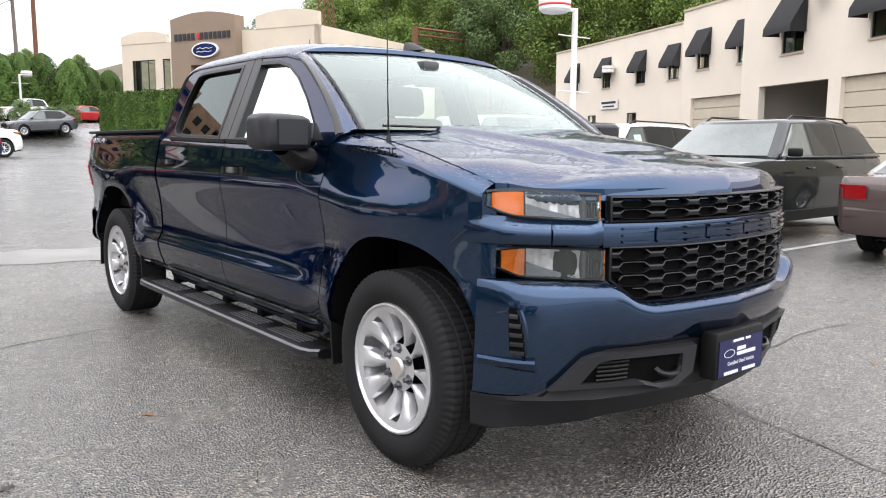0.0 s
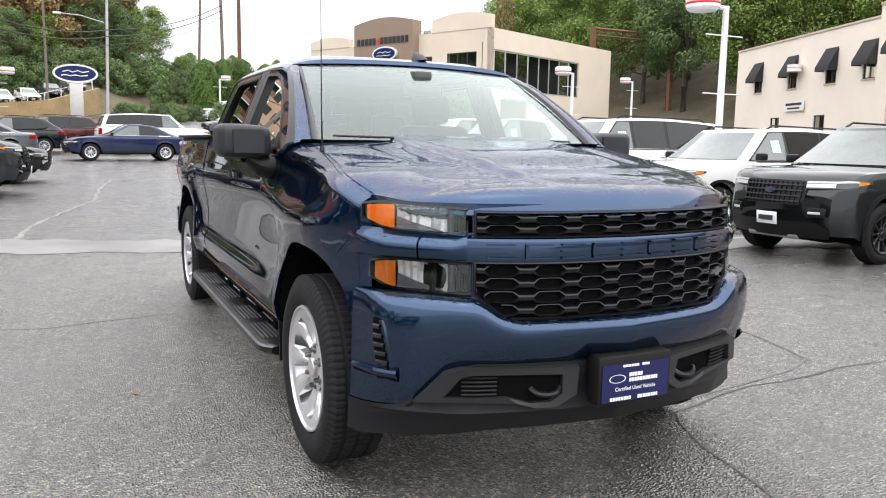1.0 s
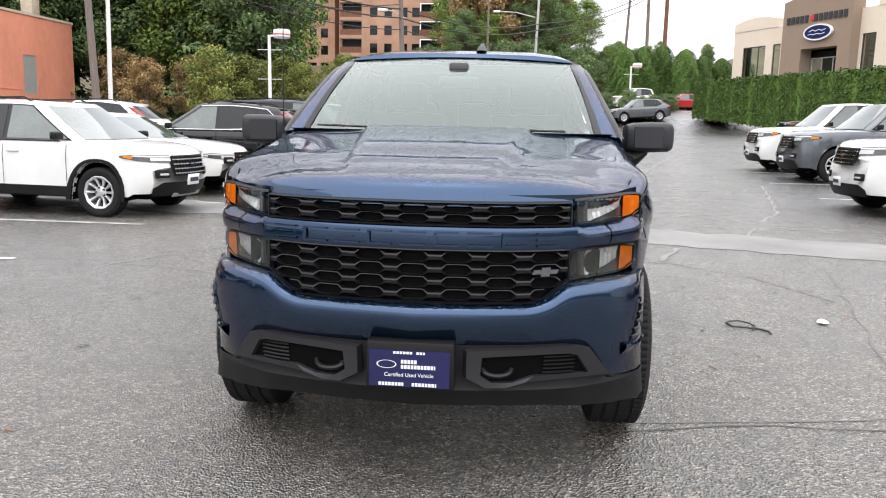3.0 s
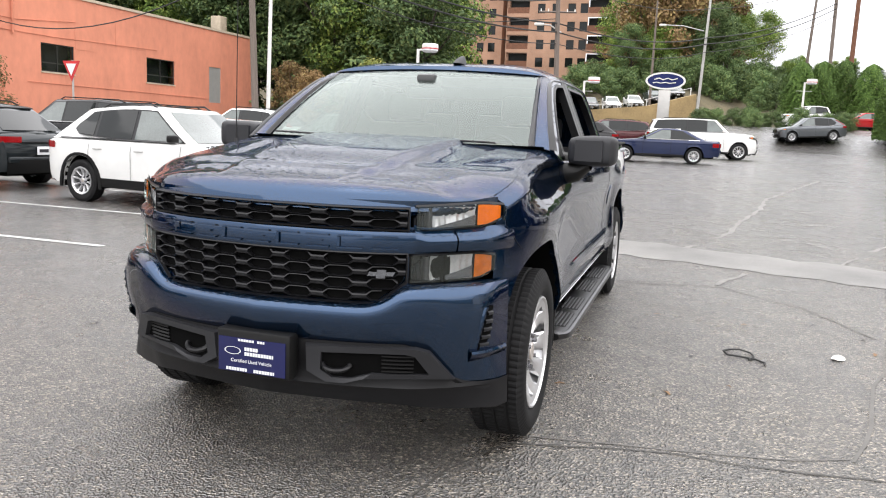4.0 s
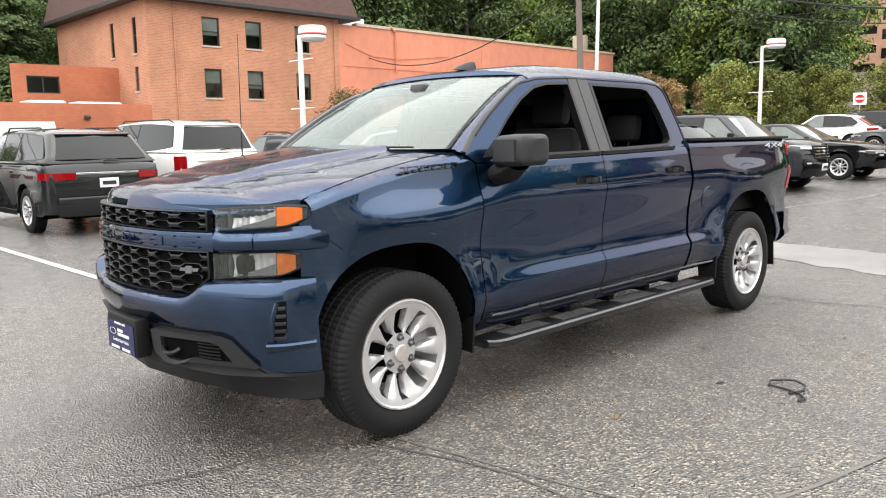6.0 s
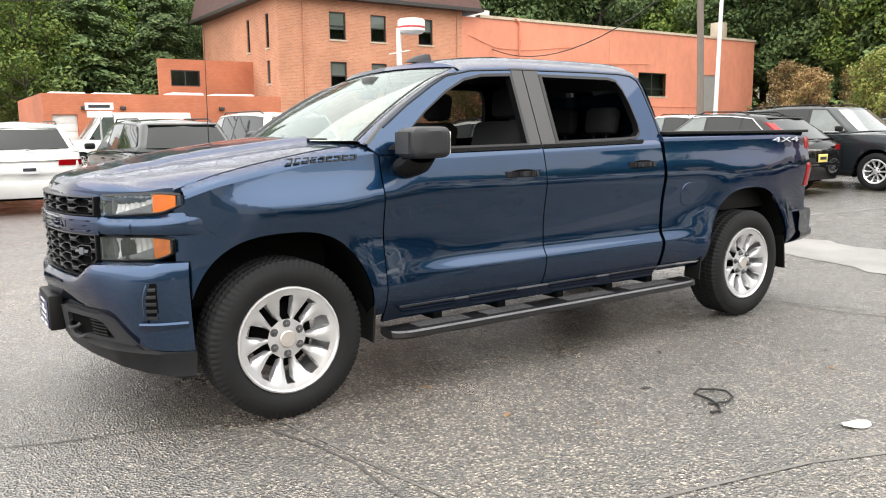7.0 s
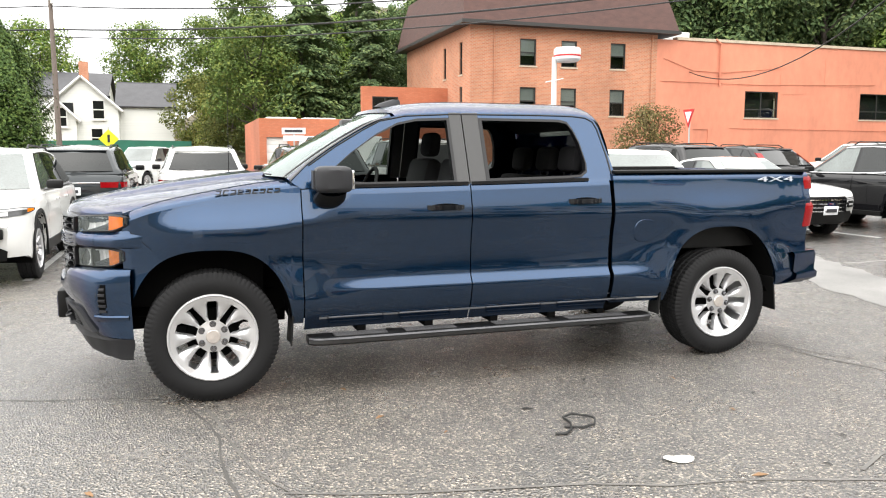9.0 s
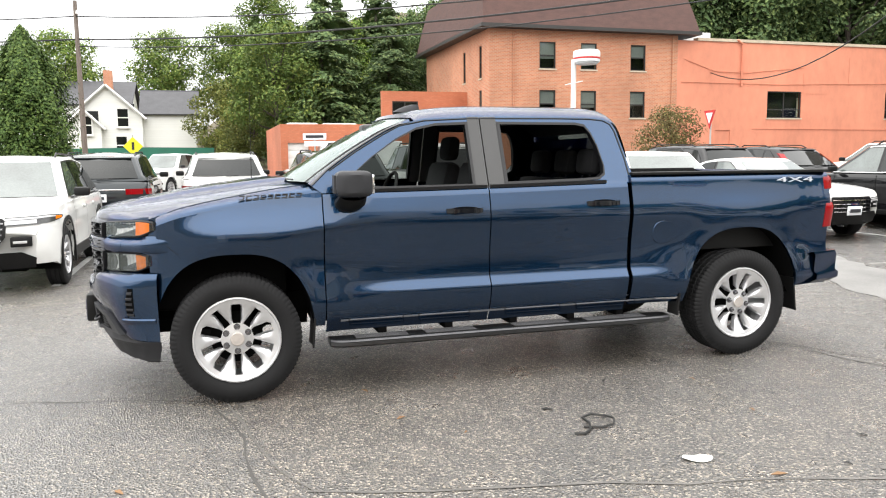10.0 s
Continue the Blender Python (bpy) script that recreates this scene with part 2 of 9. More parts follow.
def box(bm, x0, x1, y0, y1, z0, z1, bevel=0.0, m=None):
    vs = [bm.verts.new((x, y, z)) for x in (x0, x1) for y in (y0, y1) for z in (z0, z1)]
    fs = [bm.faces.new([vs[i] for i in q]) for q in ((0, 1, 3, 2), (4, 6, 7, 5), (0, 4, 5, 1), (2, 3, 7, 6), (0, 2, 6, 4), (1, 5, 7, 3))]
    if bevel:
        es = list({e for f in fs for e in f.edges})
        r = bmesh.ops.bevel(bm, geom=es, offset=bevel, segments=2, profile=0.5, affect="EDGES")
        vs = list({v for v in vs if v.is_valid} | set(r["verts"]))
    if m is not None:
        bmesh.ops.transform(bm, matrix=m, verts=vs)
    return vs


def tube(bm, p0, p1, r0, r1=None, seg=12, caps=True):
    r1 = r0 if r1 is None else r1
    p0, p1 = Vector(p0), Vector(p1)
    q = (p1 - p0).to_track_quat("Z", "Y")
    rows = [[p + q @ Vector((r * math.cos(2 * math.pi * i / seg), r * math.sin(2 * math.pi * i / seg), 0)) for i in range(seg)] for p, r in ((p0, r0), (p1, r1))]
    vs = skin(bm, rows, close_u=True)
    if caps:
        bm.faces.new(vs[0][::-1])
        bm.faces.new(vs[1])


def pipe(bm, pts, r, seg=6):
    pts = [Vector(p) for p in pts]
    rows = []
    for i, p in enumerate(pts):
        d = (pts[min(i + 1, len(pts) - 1)] - pts[max(i - 1, 0)]).normalized()
        q = d.to_track_quat("Z", "Y")
        rr = r[i] if isinstance(r, (list, tuple)) else r
        rows.append([p + q @ Vector((rr * math.cos(2 * math.pi * k / seg), rr * math.sin(2 * math.pi * k / seg), 0)) for k in range(seg)])
    vs = skin(bm, rows, close_u=True)
    bm.faces.new(vs[0][::-1])
    bm.faces.new(vs[-1])


def prism(bm, poly, fn, depth):
    """A polygon of (u, v) made solid: fn(u, v, w) gives the place, w from 0 to depth."""
    a = [bm.verts.new(fn(u, v, 0)) for u, v in poly]
    b = [bm.verts.new(fn(u, v, depth)) for u, v in poly]
    bm.faces.new(a)
    bm.faces.new(b[::-1])
    n = len(poly)
    for i in range(n):
        bm.faces.new([a[i], b[i], b[(i + 1) % n], a[(i + 1) % n]])


def lathe(bm, profile, axis_fn, seg=32):
    """Turns (radius, w) pairs round an axis; axis_fn(c, s, w) gives the place."""
    rows = [[axis_fn(r * math.cos(2 * math.pi * i / seg), r * math.sin(2 * math.pi * i / seg), w) for i in range(seg)] for r, w in profile]
    return skin(bm, rows, close_u=True)


def smooth_interp(x, xs, ys):
    """Interpolates with rounded slopes between knots."""
    x = min(max(x, xs[0]), xs[-1])
    i = max(0, min(len(xs) - 2, int(np.searchsorted(xs, x)) - 1))
    h = xs[i + 1] - xs[i]
    t = (x - xs[i]) / h

    def slope(k):
        if k == 0:
            return (ys[1] - ys[0]) / (xs[1] - xs[0])
        if k == len(xs) - 1:
            return (ys[-1] - ys[-2]) / (xs[-1] - xs[-2])
        a = (ys[k] - ys[k - 1]) / (xs[k] - xs[k - 1])
        b = (ys[k + 1] - ys[k]) / (xs[k + 1] - xs[k])
        return 0.0 if a * b <= 0 else 2 * a * b / (a + b)

    m0, m1 = slope(i) * h, slope(i + 1) * h
    return (2 * t**3 - 3 * t**2 + 1) * ys[i] + (t**3 - 2 * t**2 + t) * m0 + (-2 * t**3 + 3 * t**2) * ys[i + 1] + (t**3 - t**2) * m1


def span(a, b, n):
    return [a + (b - a) * i / (n - 1) for i in range(n)]


def words(text, size, m, material, parent, name="lettering", depth=0.002, align="CENTER", label=""):
    """Lettering in the built-in font, as a mesh."""
    cu = bpy.data.curves.new(name, "FONT")
    cu.body, cu.size, cu.extrude, cu.align_x, cu.align_y = text, size, depth, align, "CENTER"
    tmp = new(name, cu)
    me = bpy.data.meshes.new_from_object(tmp.evaluated_get(bpy.context.evaluated_depsgraph_get()))
    bpy.data.objects.remove(tmp)
    me.materials.clear()
    me.materials.append(material)
    ob = new(name, me)
    ob.parent = parent
    ob.matrix_basis = m
    if label:
        ob["label"] = label
    return ob

# ---- ground ----


def ease(v, a, b):
    t = min(1.0, max(0.0, (v - a) / (b - a)))
    return t * t * (3 - 2 * t)


def ground_z(x, y):
    """The lot is level round the truck and climbs gently beyond the drain; hills close it in."""
    z = -0.015 + 0.022 * max(0.0, min(y, 60.0) - 8.0)
    z += 1.6 * ease(y, 52, 60) * ease(x, -8, 2) * (1 - ease(x, 20, 30))
    z += 10.0 * ease(y, 78, 140)
    # terrace behind the retaining wall
    wy = 84 + max(0.0, x + 24) * 0.17 + max(0.0, x + 12) * 0.2 + max(0.0, x + 4) * 0.4
    z += 2.3 * ease(y, wy + 0.3, wy + 3.0) * (1 - ease(x, 0.5, 5)) * ease(x, -36, -26) * (1 - ease(y, 100, 125))
    z += 26.0 * ease(-x, 52, 130) * ease(y, -12, 30)
    z += 2.2 * ease(-x, 40, 60) * (1 - ease(y, -12, 30))
    z += 24.0 * ease(x, 52, 110)
    z += 1.2 * ease(x, 22, 34) * ease(y, 10, 40)
    return z


def range01(nt, value, a, b):
    r = nt.nodes.new("ShaderNodeMapRange")
    r.inputs["From Min"].default_value = a
    r.inputs["From Max"].default_value = b
    nt.links.new(value, r.inputs["Value"])
    return r.outputs[0]


def asphalt_material():
    m, nt, b = nodes_of("wet_asphalt")
    big = tex(nt, 0.22, 6.0, 0.62)
    mid = tex(nt, 1.6, 5.0, 0.65)
    sp = tex(nt, 60.0, 2.0, 0.6)
    vor = tex(nt, 88.0, kind="voronoi")
    cell = nt.nodes.new("ShaderNodeTexVoronoi")
    cell.inputs["Scale"].default_value = 88.0
    place = nt.nodes.new("ShaderNodeTexCoord")
    nt.links.new(place.outputs["Object"], cell.inputs["Vector"])
    pick = nt.nodes.new("ShaderNodeSeparateColor")
    nt.links.new(cell.outputs["Color"], pick.inputs[0])
    base = ramp(nt, mid, [(0.3, (0.072, 0.065, 0.055)), (0.7, (0.136, 0.122, 0.102))])
    stone = ramp(nt, pick.outputs[0], [(0.0, (0.16, 0.16, 0.16)), (0.55, (0.68, 0.68, 0.67)), (0.82, (1.3, 1.26, 1.2)), (1.0, (3.3, 3.16, 2.95))])
    mul = nt.nodes.new("ShaderNodeMix")
    mul.data_type, mul.blend_type = "RGBA", "MULTIPLY"
    mul.inputs[0].default_value = 1.0
    nt.links.new(base, mul.inputs[6])
    nt.links.new(stone, mul.inputs[7])
    wet = ramp(nt, big, [(0.38, (1.25, 1.25, 1.25)), (0.62, (0.72, 0.72, 0.74))])
    mul2 = nt.nodes.new("ShaderNodeMix")
    mul2.data_type, mul2.blend_type = "RGBA", "MULTIPLY"
    mul2.inputs[0].default_value = 1.0
    nt.links.new(mul.outputs[2], mul2.inputs[6])
    nt.links.new(wet, mul2.inputs[7])
    # bays and far lane darker: shade between parked cars is put into the colour
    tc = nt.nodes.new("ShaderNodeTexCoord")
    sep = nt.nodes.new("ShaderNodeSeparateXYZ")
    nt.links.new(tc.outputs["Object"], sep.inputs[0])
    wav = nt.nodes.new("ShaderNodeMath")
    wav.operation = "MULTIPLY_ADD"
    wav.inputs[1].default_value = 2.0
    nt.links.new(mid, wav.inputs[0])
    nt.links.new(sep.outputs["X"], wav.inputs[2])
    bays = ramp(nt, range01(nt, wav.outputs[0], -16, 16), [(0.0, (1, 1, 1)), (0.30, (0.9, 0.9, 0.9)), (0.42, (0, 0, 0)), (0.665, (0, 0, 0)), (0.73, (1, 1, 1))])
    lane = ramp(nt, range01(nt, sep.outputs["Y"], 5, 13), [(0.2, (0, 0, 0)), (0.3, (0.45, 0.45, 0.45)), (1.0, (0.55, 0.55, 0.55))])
    # worn: mask of that painted shade, bays and lane joined
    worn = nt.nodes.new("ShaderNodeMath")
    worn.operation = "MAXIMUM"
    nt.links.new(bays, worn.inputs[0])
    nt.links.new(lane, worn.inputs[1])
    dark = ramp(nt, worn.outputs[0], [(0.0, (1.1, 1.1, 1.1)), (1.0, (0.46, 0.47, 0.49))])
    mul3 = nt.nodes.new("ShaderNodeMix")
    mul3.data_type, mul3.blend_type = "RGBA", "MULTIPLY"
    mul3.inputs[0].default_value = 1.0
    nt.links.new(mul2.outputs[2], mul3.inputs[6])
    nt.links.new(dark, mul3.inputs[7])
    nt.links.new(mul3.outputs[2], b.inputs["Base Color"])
    b.inputs["Specular IOR Level"].default_value = 0.5
    rg = ramp(nt, mid, [(0.35, (0.52, 0.52, 0.52)), (0.65, (0.22, 0.22, 0.22))])
    nt.links.new(rg, b.inputs["Roughness"])
    add = nt.nodes.new("ShaderNodeMath")
    add.operation = "ADD"
    nt.links.new(sp, add.inputs[0])
    nt.links.new(vor, add.inputs[1])
    bump(nt, b, add.outputs[0], 1.0, 0.016)
    # a film of rain water over the stones
    film = nt.nodes.new("ShaderNodeBump")
    film.inputs["Strength"].default_value = 1.0
    film.inputs["Distance"].default_value = 0.009
    nt.links.new(add.outputs[0], film.inputs["Height"])
    nt.links.new(film.outputs[0], b.inputs["Coat Normal"])
    cw = ramp(nt, big, [(0.36, (0.75, 0.75, 0.75)), (0.6, (1, 1, 1))])
    nt.links.new(cw, b.inputs["Coat Weight"])
    b.inputs["Coat Roughness"].default_value = 0.16
    b.inputs["Coat IOR"].default_value = 2.0
    return m


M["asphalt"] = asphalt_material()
M["concrete"] = surface("worn_concrete", (0.158, 0.153, 0.145), 0.6, vary=0.55, scale=0.9, fine=60, relief=0.3)
M["crack"] = surface("crack_filler", (0.175, 0.167, 0.155), 0.6, vary=0.35, scale=6, fine=80, relief=0.4)
M["soft_crack"] = surface("worn_crack", (0.105, 0.099, 0.090), 0.6, vary=0.4, scale=6, fine=80, relief=0.4)
M["dark_crack"] = surface("open_crack", (0.055, 0.052, 0.047), 0.7, vary=0.3, fine=80)
M["line_paint"] = surface("worn_white_line_paint", (0.40, 0.40, 0.385), 0.6, vary=0.6, scale=4, fine=50, relief=0.3)
M["grass"] = surface("hillside_scrub", (0.085, 0.07, 0.038), 0.95, vary=0.55, scale=0.25, fine=3.0, relief=0.6, depth=0.2)

bm = bmesh.new()
gx = sorted(set([-600, -400, -280, -220, -180] + span(-150, 150, 101) + [180, 220, 280, 400, 600]))
gy = sorted(set([-400, -200, -120, -80] + span(-60, 160, 89) + [190, 240, 320, 450, 700]))
skin(bm, [[(x, y, ground_z(x, y)) for x in gx] for y in gy])
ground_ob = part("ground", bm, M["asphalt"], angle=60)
ground_ob.data.materials.append(M["grass"])
for pl in ground_ob.data.polygons:
    gx_, gy_ = pl.center.x, pl.center.y
    if gx_ < -52 or gx_ > 50 or gy_ > 86 or (gy_ > 60 and gx_ < -9) or gy_ < -90 or (gx_ < -38 and gy_ > 16):
        pl.material_index = 1
ground = tagged(ground_ob, "wet dark asphalt parking lot with fine stone grain", "ground", kind="structure")


def ribbon(name, pts, width, material, lift=0.004, label="", wobble=0.0, seed=1, category="marking", ragged=0.0):
    """A flat strip that follows the ground."""
    rnd = random.Random(seed)
    fine = []
    for (x0, y0), (x1, y1) in zip(pts, pts[1:]):
        n = max(2, int(math.hypot(x1 - x0, y1 - y0) / 0.25))
        for i in range(n):
            fine.append((x0 + (x1 - x0) * i / n, y0 + (y1 - y0) * i / n))
    fine.append(pts[-1])
    rows = []
    for i, (x, y) in enumerate(fine):
        a, c = fine[max(0, i - 1)], fine[min(len(fine) - 1, i + 1)]
        dx, dy = c[0] - a[0], c[1] - a[1]
        l = math.hypot(dx, dy) or 1
        o = rnd.uniform(-wobble, wobble)
        w = width * (1 + (rnd.uniform(-0.45, 0.45) if wobble else 0)) / 2
        nx, ny = -dy / l, dx / l
        o += rnd.uniform(-ragged, ragged)
        w += rnd.uniform(-ragged, ragged)
        p, q = (x + nx * (o + w), y + ny * (o + w)), (x + nx * (o - w), y + ny * (o - w))
        rows.append([(*p, ground_z(*p) + lift), (*q, ground_z(*q) + lift)])
    bm = bmesh.new()
    skin(bm, rows)
    return tagged(part(name, bm, material), label, category, kind="structure")


ribbon("drain_band", [(-40, 11.6), (-12, 9.1), (-2.5, 7.95), (1.1, 6.95), (4.0, 6.05), (14, 3.4), (30, 0)], 1.4, M["concrete"], 0.005, "pale worn concrete drain strip across the asphalt", ragged=0.07)
for y in (-4.7, -2.0, 0.7, 3.4, 6.1, 8.8, 11.5):
    ribbon("parking_line", [(-9.2, y), (-4.6, y)], 0.10, M["line_paint"], 0.006, "worn white painted parking line")
for y in (0.2, 2.4, 5.6, 8.9, 12.2, 15.4, 18.6):
    ribbon("parking_line", [(6.3, y), (11.0, y)], 0.10, M["line_paint"], 0.006, "worn white painted parking line")

# ---- the pickup truck ----


def wheel_rim(bm, rim_r, face, n_spokes, spoke_w, pair=0.0):
    """Hub, spokes, rim face and barrel in one sheet; the axis is X, outward is +X, the hub's face lies at x = face."""
    r_in, r_out = (0.102, rim_r - 0.042) if not spoke_w else (0.088, rim_r - 0.03)
    rings = [(0.0, 0.002, 0), (0.036, 0.002, 0), (0.042, -0.006, 0), (0.078, -0.012, 0), (r_in, -0.015, 0)]
    for t in span(0, 1, 7)[1:]:
        rings.append((r_in + (r_out - r_in) * t, -0.015 + 0.034 * t**1.2, 1))
    rings += [(rim_r - 0.014, 0.026, 0), (rim_r - 0.006, 0.036, 0), (rim_r + 0.002, 0.034, 0), (rim_r + 0.004, 0.02, 0), (rim_r - 0.012, -0.02, 0), (rim_r - 0.035, -0.12, 0), (rim_r - 0.03, -0.2, 0)]
    offs = (-1.0, -0.82, -0.35, 0.35, 0.82, 1.0)
    drop = (0.046, 0.012, 0.0, 0.0, 0.012, 0.046)
    rows = []
    for r, x, sp in rings:
        t = min(1, max(0, (r - r_in) / (r_out - r_in)))
        w = spoke_w * (0.72 + 0.42 * t)
        half = min(w / max(r, 1e-3), math.pi / n_spokes * 0.97)
        if not spoke_w:
            # wide spokes with slots of nearly even width between them
            half = max(0.3, 1 - (0.0232 - 0.002 * t) / max(r, 0.02) * n_spokes / math.pi) * math.pi / n_spokes if sp or r == r_in else math.pi / n_spokes * 0.995
        line = []
        for k in range(n_spokes):
            a = 2 * math.pi * k / n_spokes + (pair if k % 2 else -pair) * (1 if sp and r < r_out - 1e-6 else 0)
            for o, d in zip(offs, drop):
                ang = a + o * half
                q = x - (d if sp and r < r_out - 1e-6 else 0.0)
                line.append((face + q, r * math.cos(ang), r * math.sin(ang)))
        rows.append(line)
    vs = [[bm.verts.new(p) for p in r] for r in rows]
    nc = len(vs[0])
    for i in range(len(vs) - 1):
        open_gap = rings[i][0] >= r_in - 1e-6 and rings[i + 1][0] <= r_out + 1e-6 and i < 11
        for j in range(nc):
            if open_gap and j % 6 == 5:
                continue
            q = [vs[i][j], vs[i][(j + 1) % nc], vs[i + 1][(j + 1) % nc], vs[i + 1][j]]
            if i == 0:
                q = [vs[0][0], q[2], q[3]]
            bm.faces.new(q)
    for v in vs[0][1:]:
        bm.verts.remove(v)


def make_wheel(parent, at, r, rim_r, width, face, n_spokes=10, spoke_w=0.026, rim="alloy", pair=0.0, tread=True):
    bm = bmesh.new()
    wheel_rim(bm, rim_r, face, n_spokes, spoke_w, pair)
    w = part("wheel", bm, M[rim], parent)
    w.matrix_basis = at
    bm = bmesh.new()
    h = width / 2
    seg = 246 if tread else 40
    prof = [(rim_r - 0.006, h * 0.78), (rim_r + 0.012, h * 0.9), ((r + rim_r) / 2 - 0.02, h * 1.0), ((r + rim_r) / 2 + 0.02, h * 0.99), (r - 0.03, h * 0.93), (r - 0.012, h * 0.86)]
    rows = [(a, b, 2 if i > 3 else 0) for i, (a, b) in enumerate(prof)]
    for u in (0.80, 0.52, 0.49, 0.41, 0.38, 0.06, 0.03, -0.03, -0.06, -0.38, -0.41, -0.49, -0.52, -0.80):
        groove = abs(u) in (0.49, 0.41, 0.03)
        rows.append((r - (0.008 if groove else 0.0), h * u, 0 if groove else 1))
    rows += [(a, -b, 2 if i < 2 else 0) for i, (a, b) in enumerate(prof[::-1])]
    pts = []
    for a, b, blocks in rows:
        line = []
        for i in range(seg):
            aa = a - (0.0055 if (tread and blocks and i % 3 == 0) else 0.0)
            t = 2 * math.pi * (i + (0.6 * b / h if blocks else 0)) / seg
            bb = b * (0.985 if (tread and blocks == 2 and i % 3 == 0) else 1.0)
            line.append((bb, aa * math.cos(t), aa * math.sin(t)))
        pts.append(line)
    skin(bm, pts, close_u=True)
    part("tyre", bm, M["rubber"], w, "black rubber tyre", angle=28)
    # disc coloured near-black for the shade inside the wheel
    bm = bmesh.new()
    lathe(bm, [(0.0, face - 0.09), (0.165, face - 0.09), (0.165, face - 0.115), (0.0, face - 0.115)], lambda c, s, q: (q, c, s), 32)
    part("brake_disc", bm, M["under"], w)
    bm = bmesh.new()
    cap_r = 0.045 if tread else 0.034
    lathe(bm, [(0.0, face + 0.008), (cap_r - 0.006, face + 0.0075), (cap_r, face + 0.001)], lambda c, s, q: (q, c, s), 20)
    part("centre_cap", bm, M["cap"] if rim == "alloy" else M["dark_alloy"], w)
    nut = None
    for k in range(6 if tread else 5):
        a = 2 * math.pi * (k + 0.5) / (6 if tread else 5)
        c = (face - 0.010, (0.078 if tread else 0.066) * math.cos(a), (0.078 if tread else 0.066) * math.sin(a))
        if nut is None:
            bm = bmesh.new()
            tube(bm, (-0.004, 0, 0), (0.001, 0, 0), 0.021, 0.021, 14)
            tube(bm, (0, 0, 0), (0.022, 0, 0), 0.0125, 0.010, 6)
            nut = part("wheel_nut", bm, M["nut_steel"], w)
            nut.location = c
        else:
            o = nut.copy()
            scene.collection.objects.link(o)
            o.location = c
    return w


FRONT_X = [0, 0.3, 0.57, 0.68, 0.78, 0.89, 0.95, 0.985]
FRONT_Y = [-0.895, -0.868, -0.775, -0.70, -0.60, -0.47, -0.30, -0.05]
BUMP_X = [0, 0.3, 0.6, 0.7, 0.8, 0.86, 0.895, 0.92]
BUMP_Y = [-0.922, -0.888, -0.812, -0.755, -0.68, -0.605, -0.535, -0.46]


def front_y(x, z):
    lean = -0.06 * (z - 1.0) if z > 1.0 else 0.0
    return smooth_interp(abs(x), FRONT_X, FRONT_Y) - lean * 0.6


def on_front(x, z, off=0.0):
    """A place on the truck's nose, off metres in front of it."""
    e = 0.01
    n = Vector((front_y(x + e, z) - front_y(x - e, z), -2 * e, 0)).normalized()
    return Vector((x, front_y(x, z), z)) + n * off


def on_bump(x, z, off=0.0):
    """A place on the front bumper's plan line, off metres in front of it."""
    e = 0.01
    b = lambda q: smooth_interp(abs(q), BUMP_X, BUMP_Y)
    n = Vector((b(x + e) - b(x - e), -2 * e, 0)).normalized()
    return Vector((x, b(x), z)) + n * off


def bump_back(x, off):
    """The bumper's plan line moved out along its normal, or set back with little loss of width."""
    p, q = on_bump(x, 0.7), on_bump(x, 0.7, 1.0)
    d = q - p
    return p + d * off if off > 0 else p + Vector((d.x * off * 0.3, d.y * off, 0))


def arch_z(y, c, top, half, foot):
    u = abs((y - c) / half)
    return foot + (top - foot) * (1 - u**2.7) ** (1 / 2.1) if u < 1 else None


ARCH_F, ARCH_R = (0.0, 0.935, 0.49, 0.40), (3.745, 0.975, 0.50, 0.40)
SIDE_Z = [0.40, 0.46, 0.52, 0.58, 0.640, 0.66, 0.70, 0.73, 0.82, 0.95, 1.04, 1.10, 1.14, 1.20, 1.28, 1.34, 1.42]
SIDE_X = [0.90, 0.938, 0.965, 0.983, 0.992, 0.985, 0.961, 0.955, 0.955, 0.966, 0.982, 0.990, 0.9875, 0.976, 0.958, 0.948, 0.940]
FEND_Z = [0.90, 0.98, 1.04, 1.09, 1.13, 1.17, 1.20, 1.30]
FEND_D = [0.0, 0.012, 0.016, 0.004, -0.018, -0.036, -0.041, -0.042]


def side_x(y, z):
    x = smooth_interp(z, SIDE_Z, SIDE_X)
    if 0.58 < z < 0.82:
        # the sharp crease runs along the doors only and fades at both ends
        k = ease(y, 0.62, 1.15) * (1 - ease(y, 2.85, 3.2))
        x += (1 - k) * (0.983 - 0.026 * (z - 0.58) / 0.24 - x)
    for c, top, half, foot in (ARCH_F, ARCH_R):
        u, v = (y - c) / half, (z - foot) / (top - foot)
        d = (abs(u) ** 2.6 + max(0.0, v) ** 2.6) ** (1 / 2.6) - 1
        if d > -0.2:
            x += 0.03 * math.exp(-((max(0, d) / 0.27) ** 2)) * (1 if z < 1.2 else 0.5)
    # the front fender bulges over the wheel below an upright band
    x += smooth_interp(z, FEND_Z, FEND_D) * (1 - ease(y, 0.28, 0.85))
    if y < -0.05:
        low = x - smooth_interp(-y, [0.05, 0.2, 0.35, 0.47, 0.6], [0, 0.012, 0.045, 0.10, 0.2])
        wrap = smooth_interp(-y, [0.05, 0.30, 0.47, 0.60], [0.985, 0.950, 0.892, 0.78])
        k = ease(z, 0.74, 0.84)
        x = low + (x + (wrap - x) * ease(-y, 0.02, 0.40) - low) * k
    if y > 4.2:
        x -= 0.03 * ((y - 4.2) / 0.38) ** 2
    return x


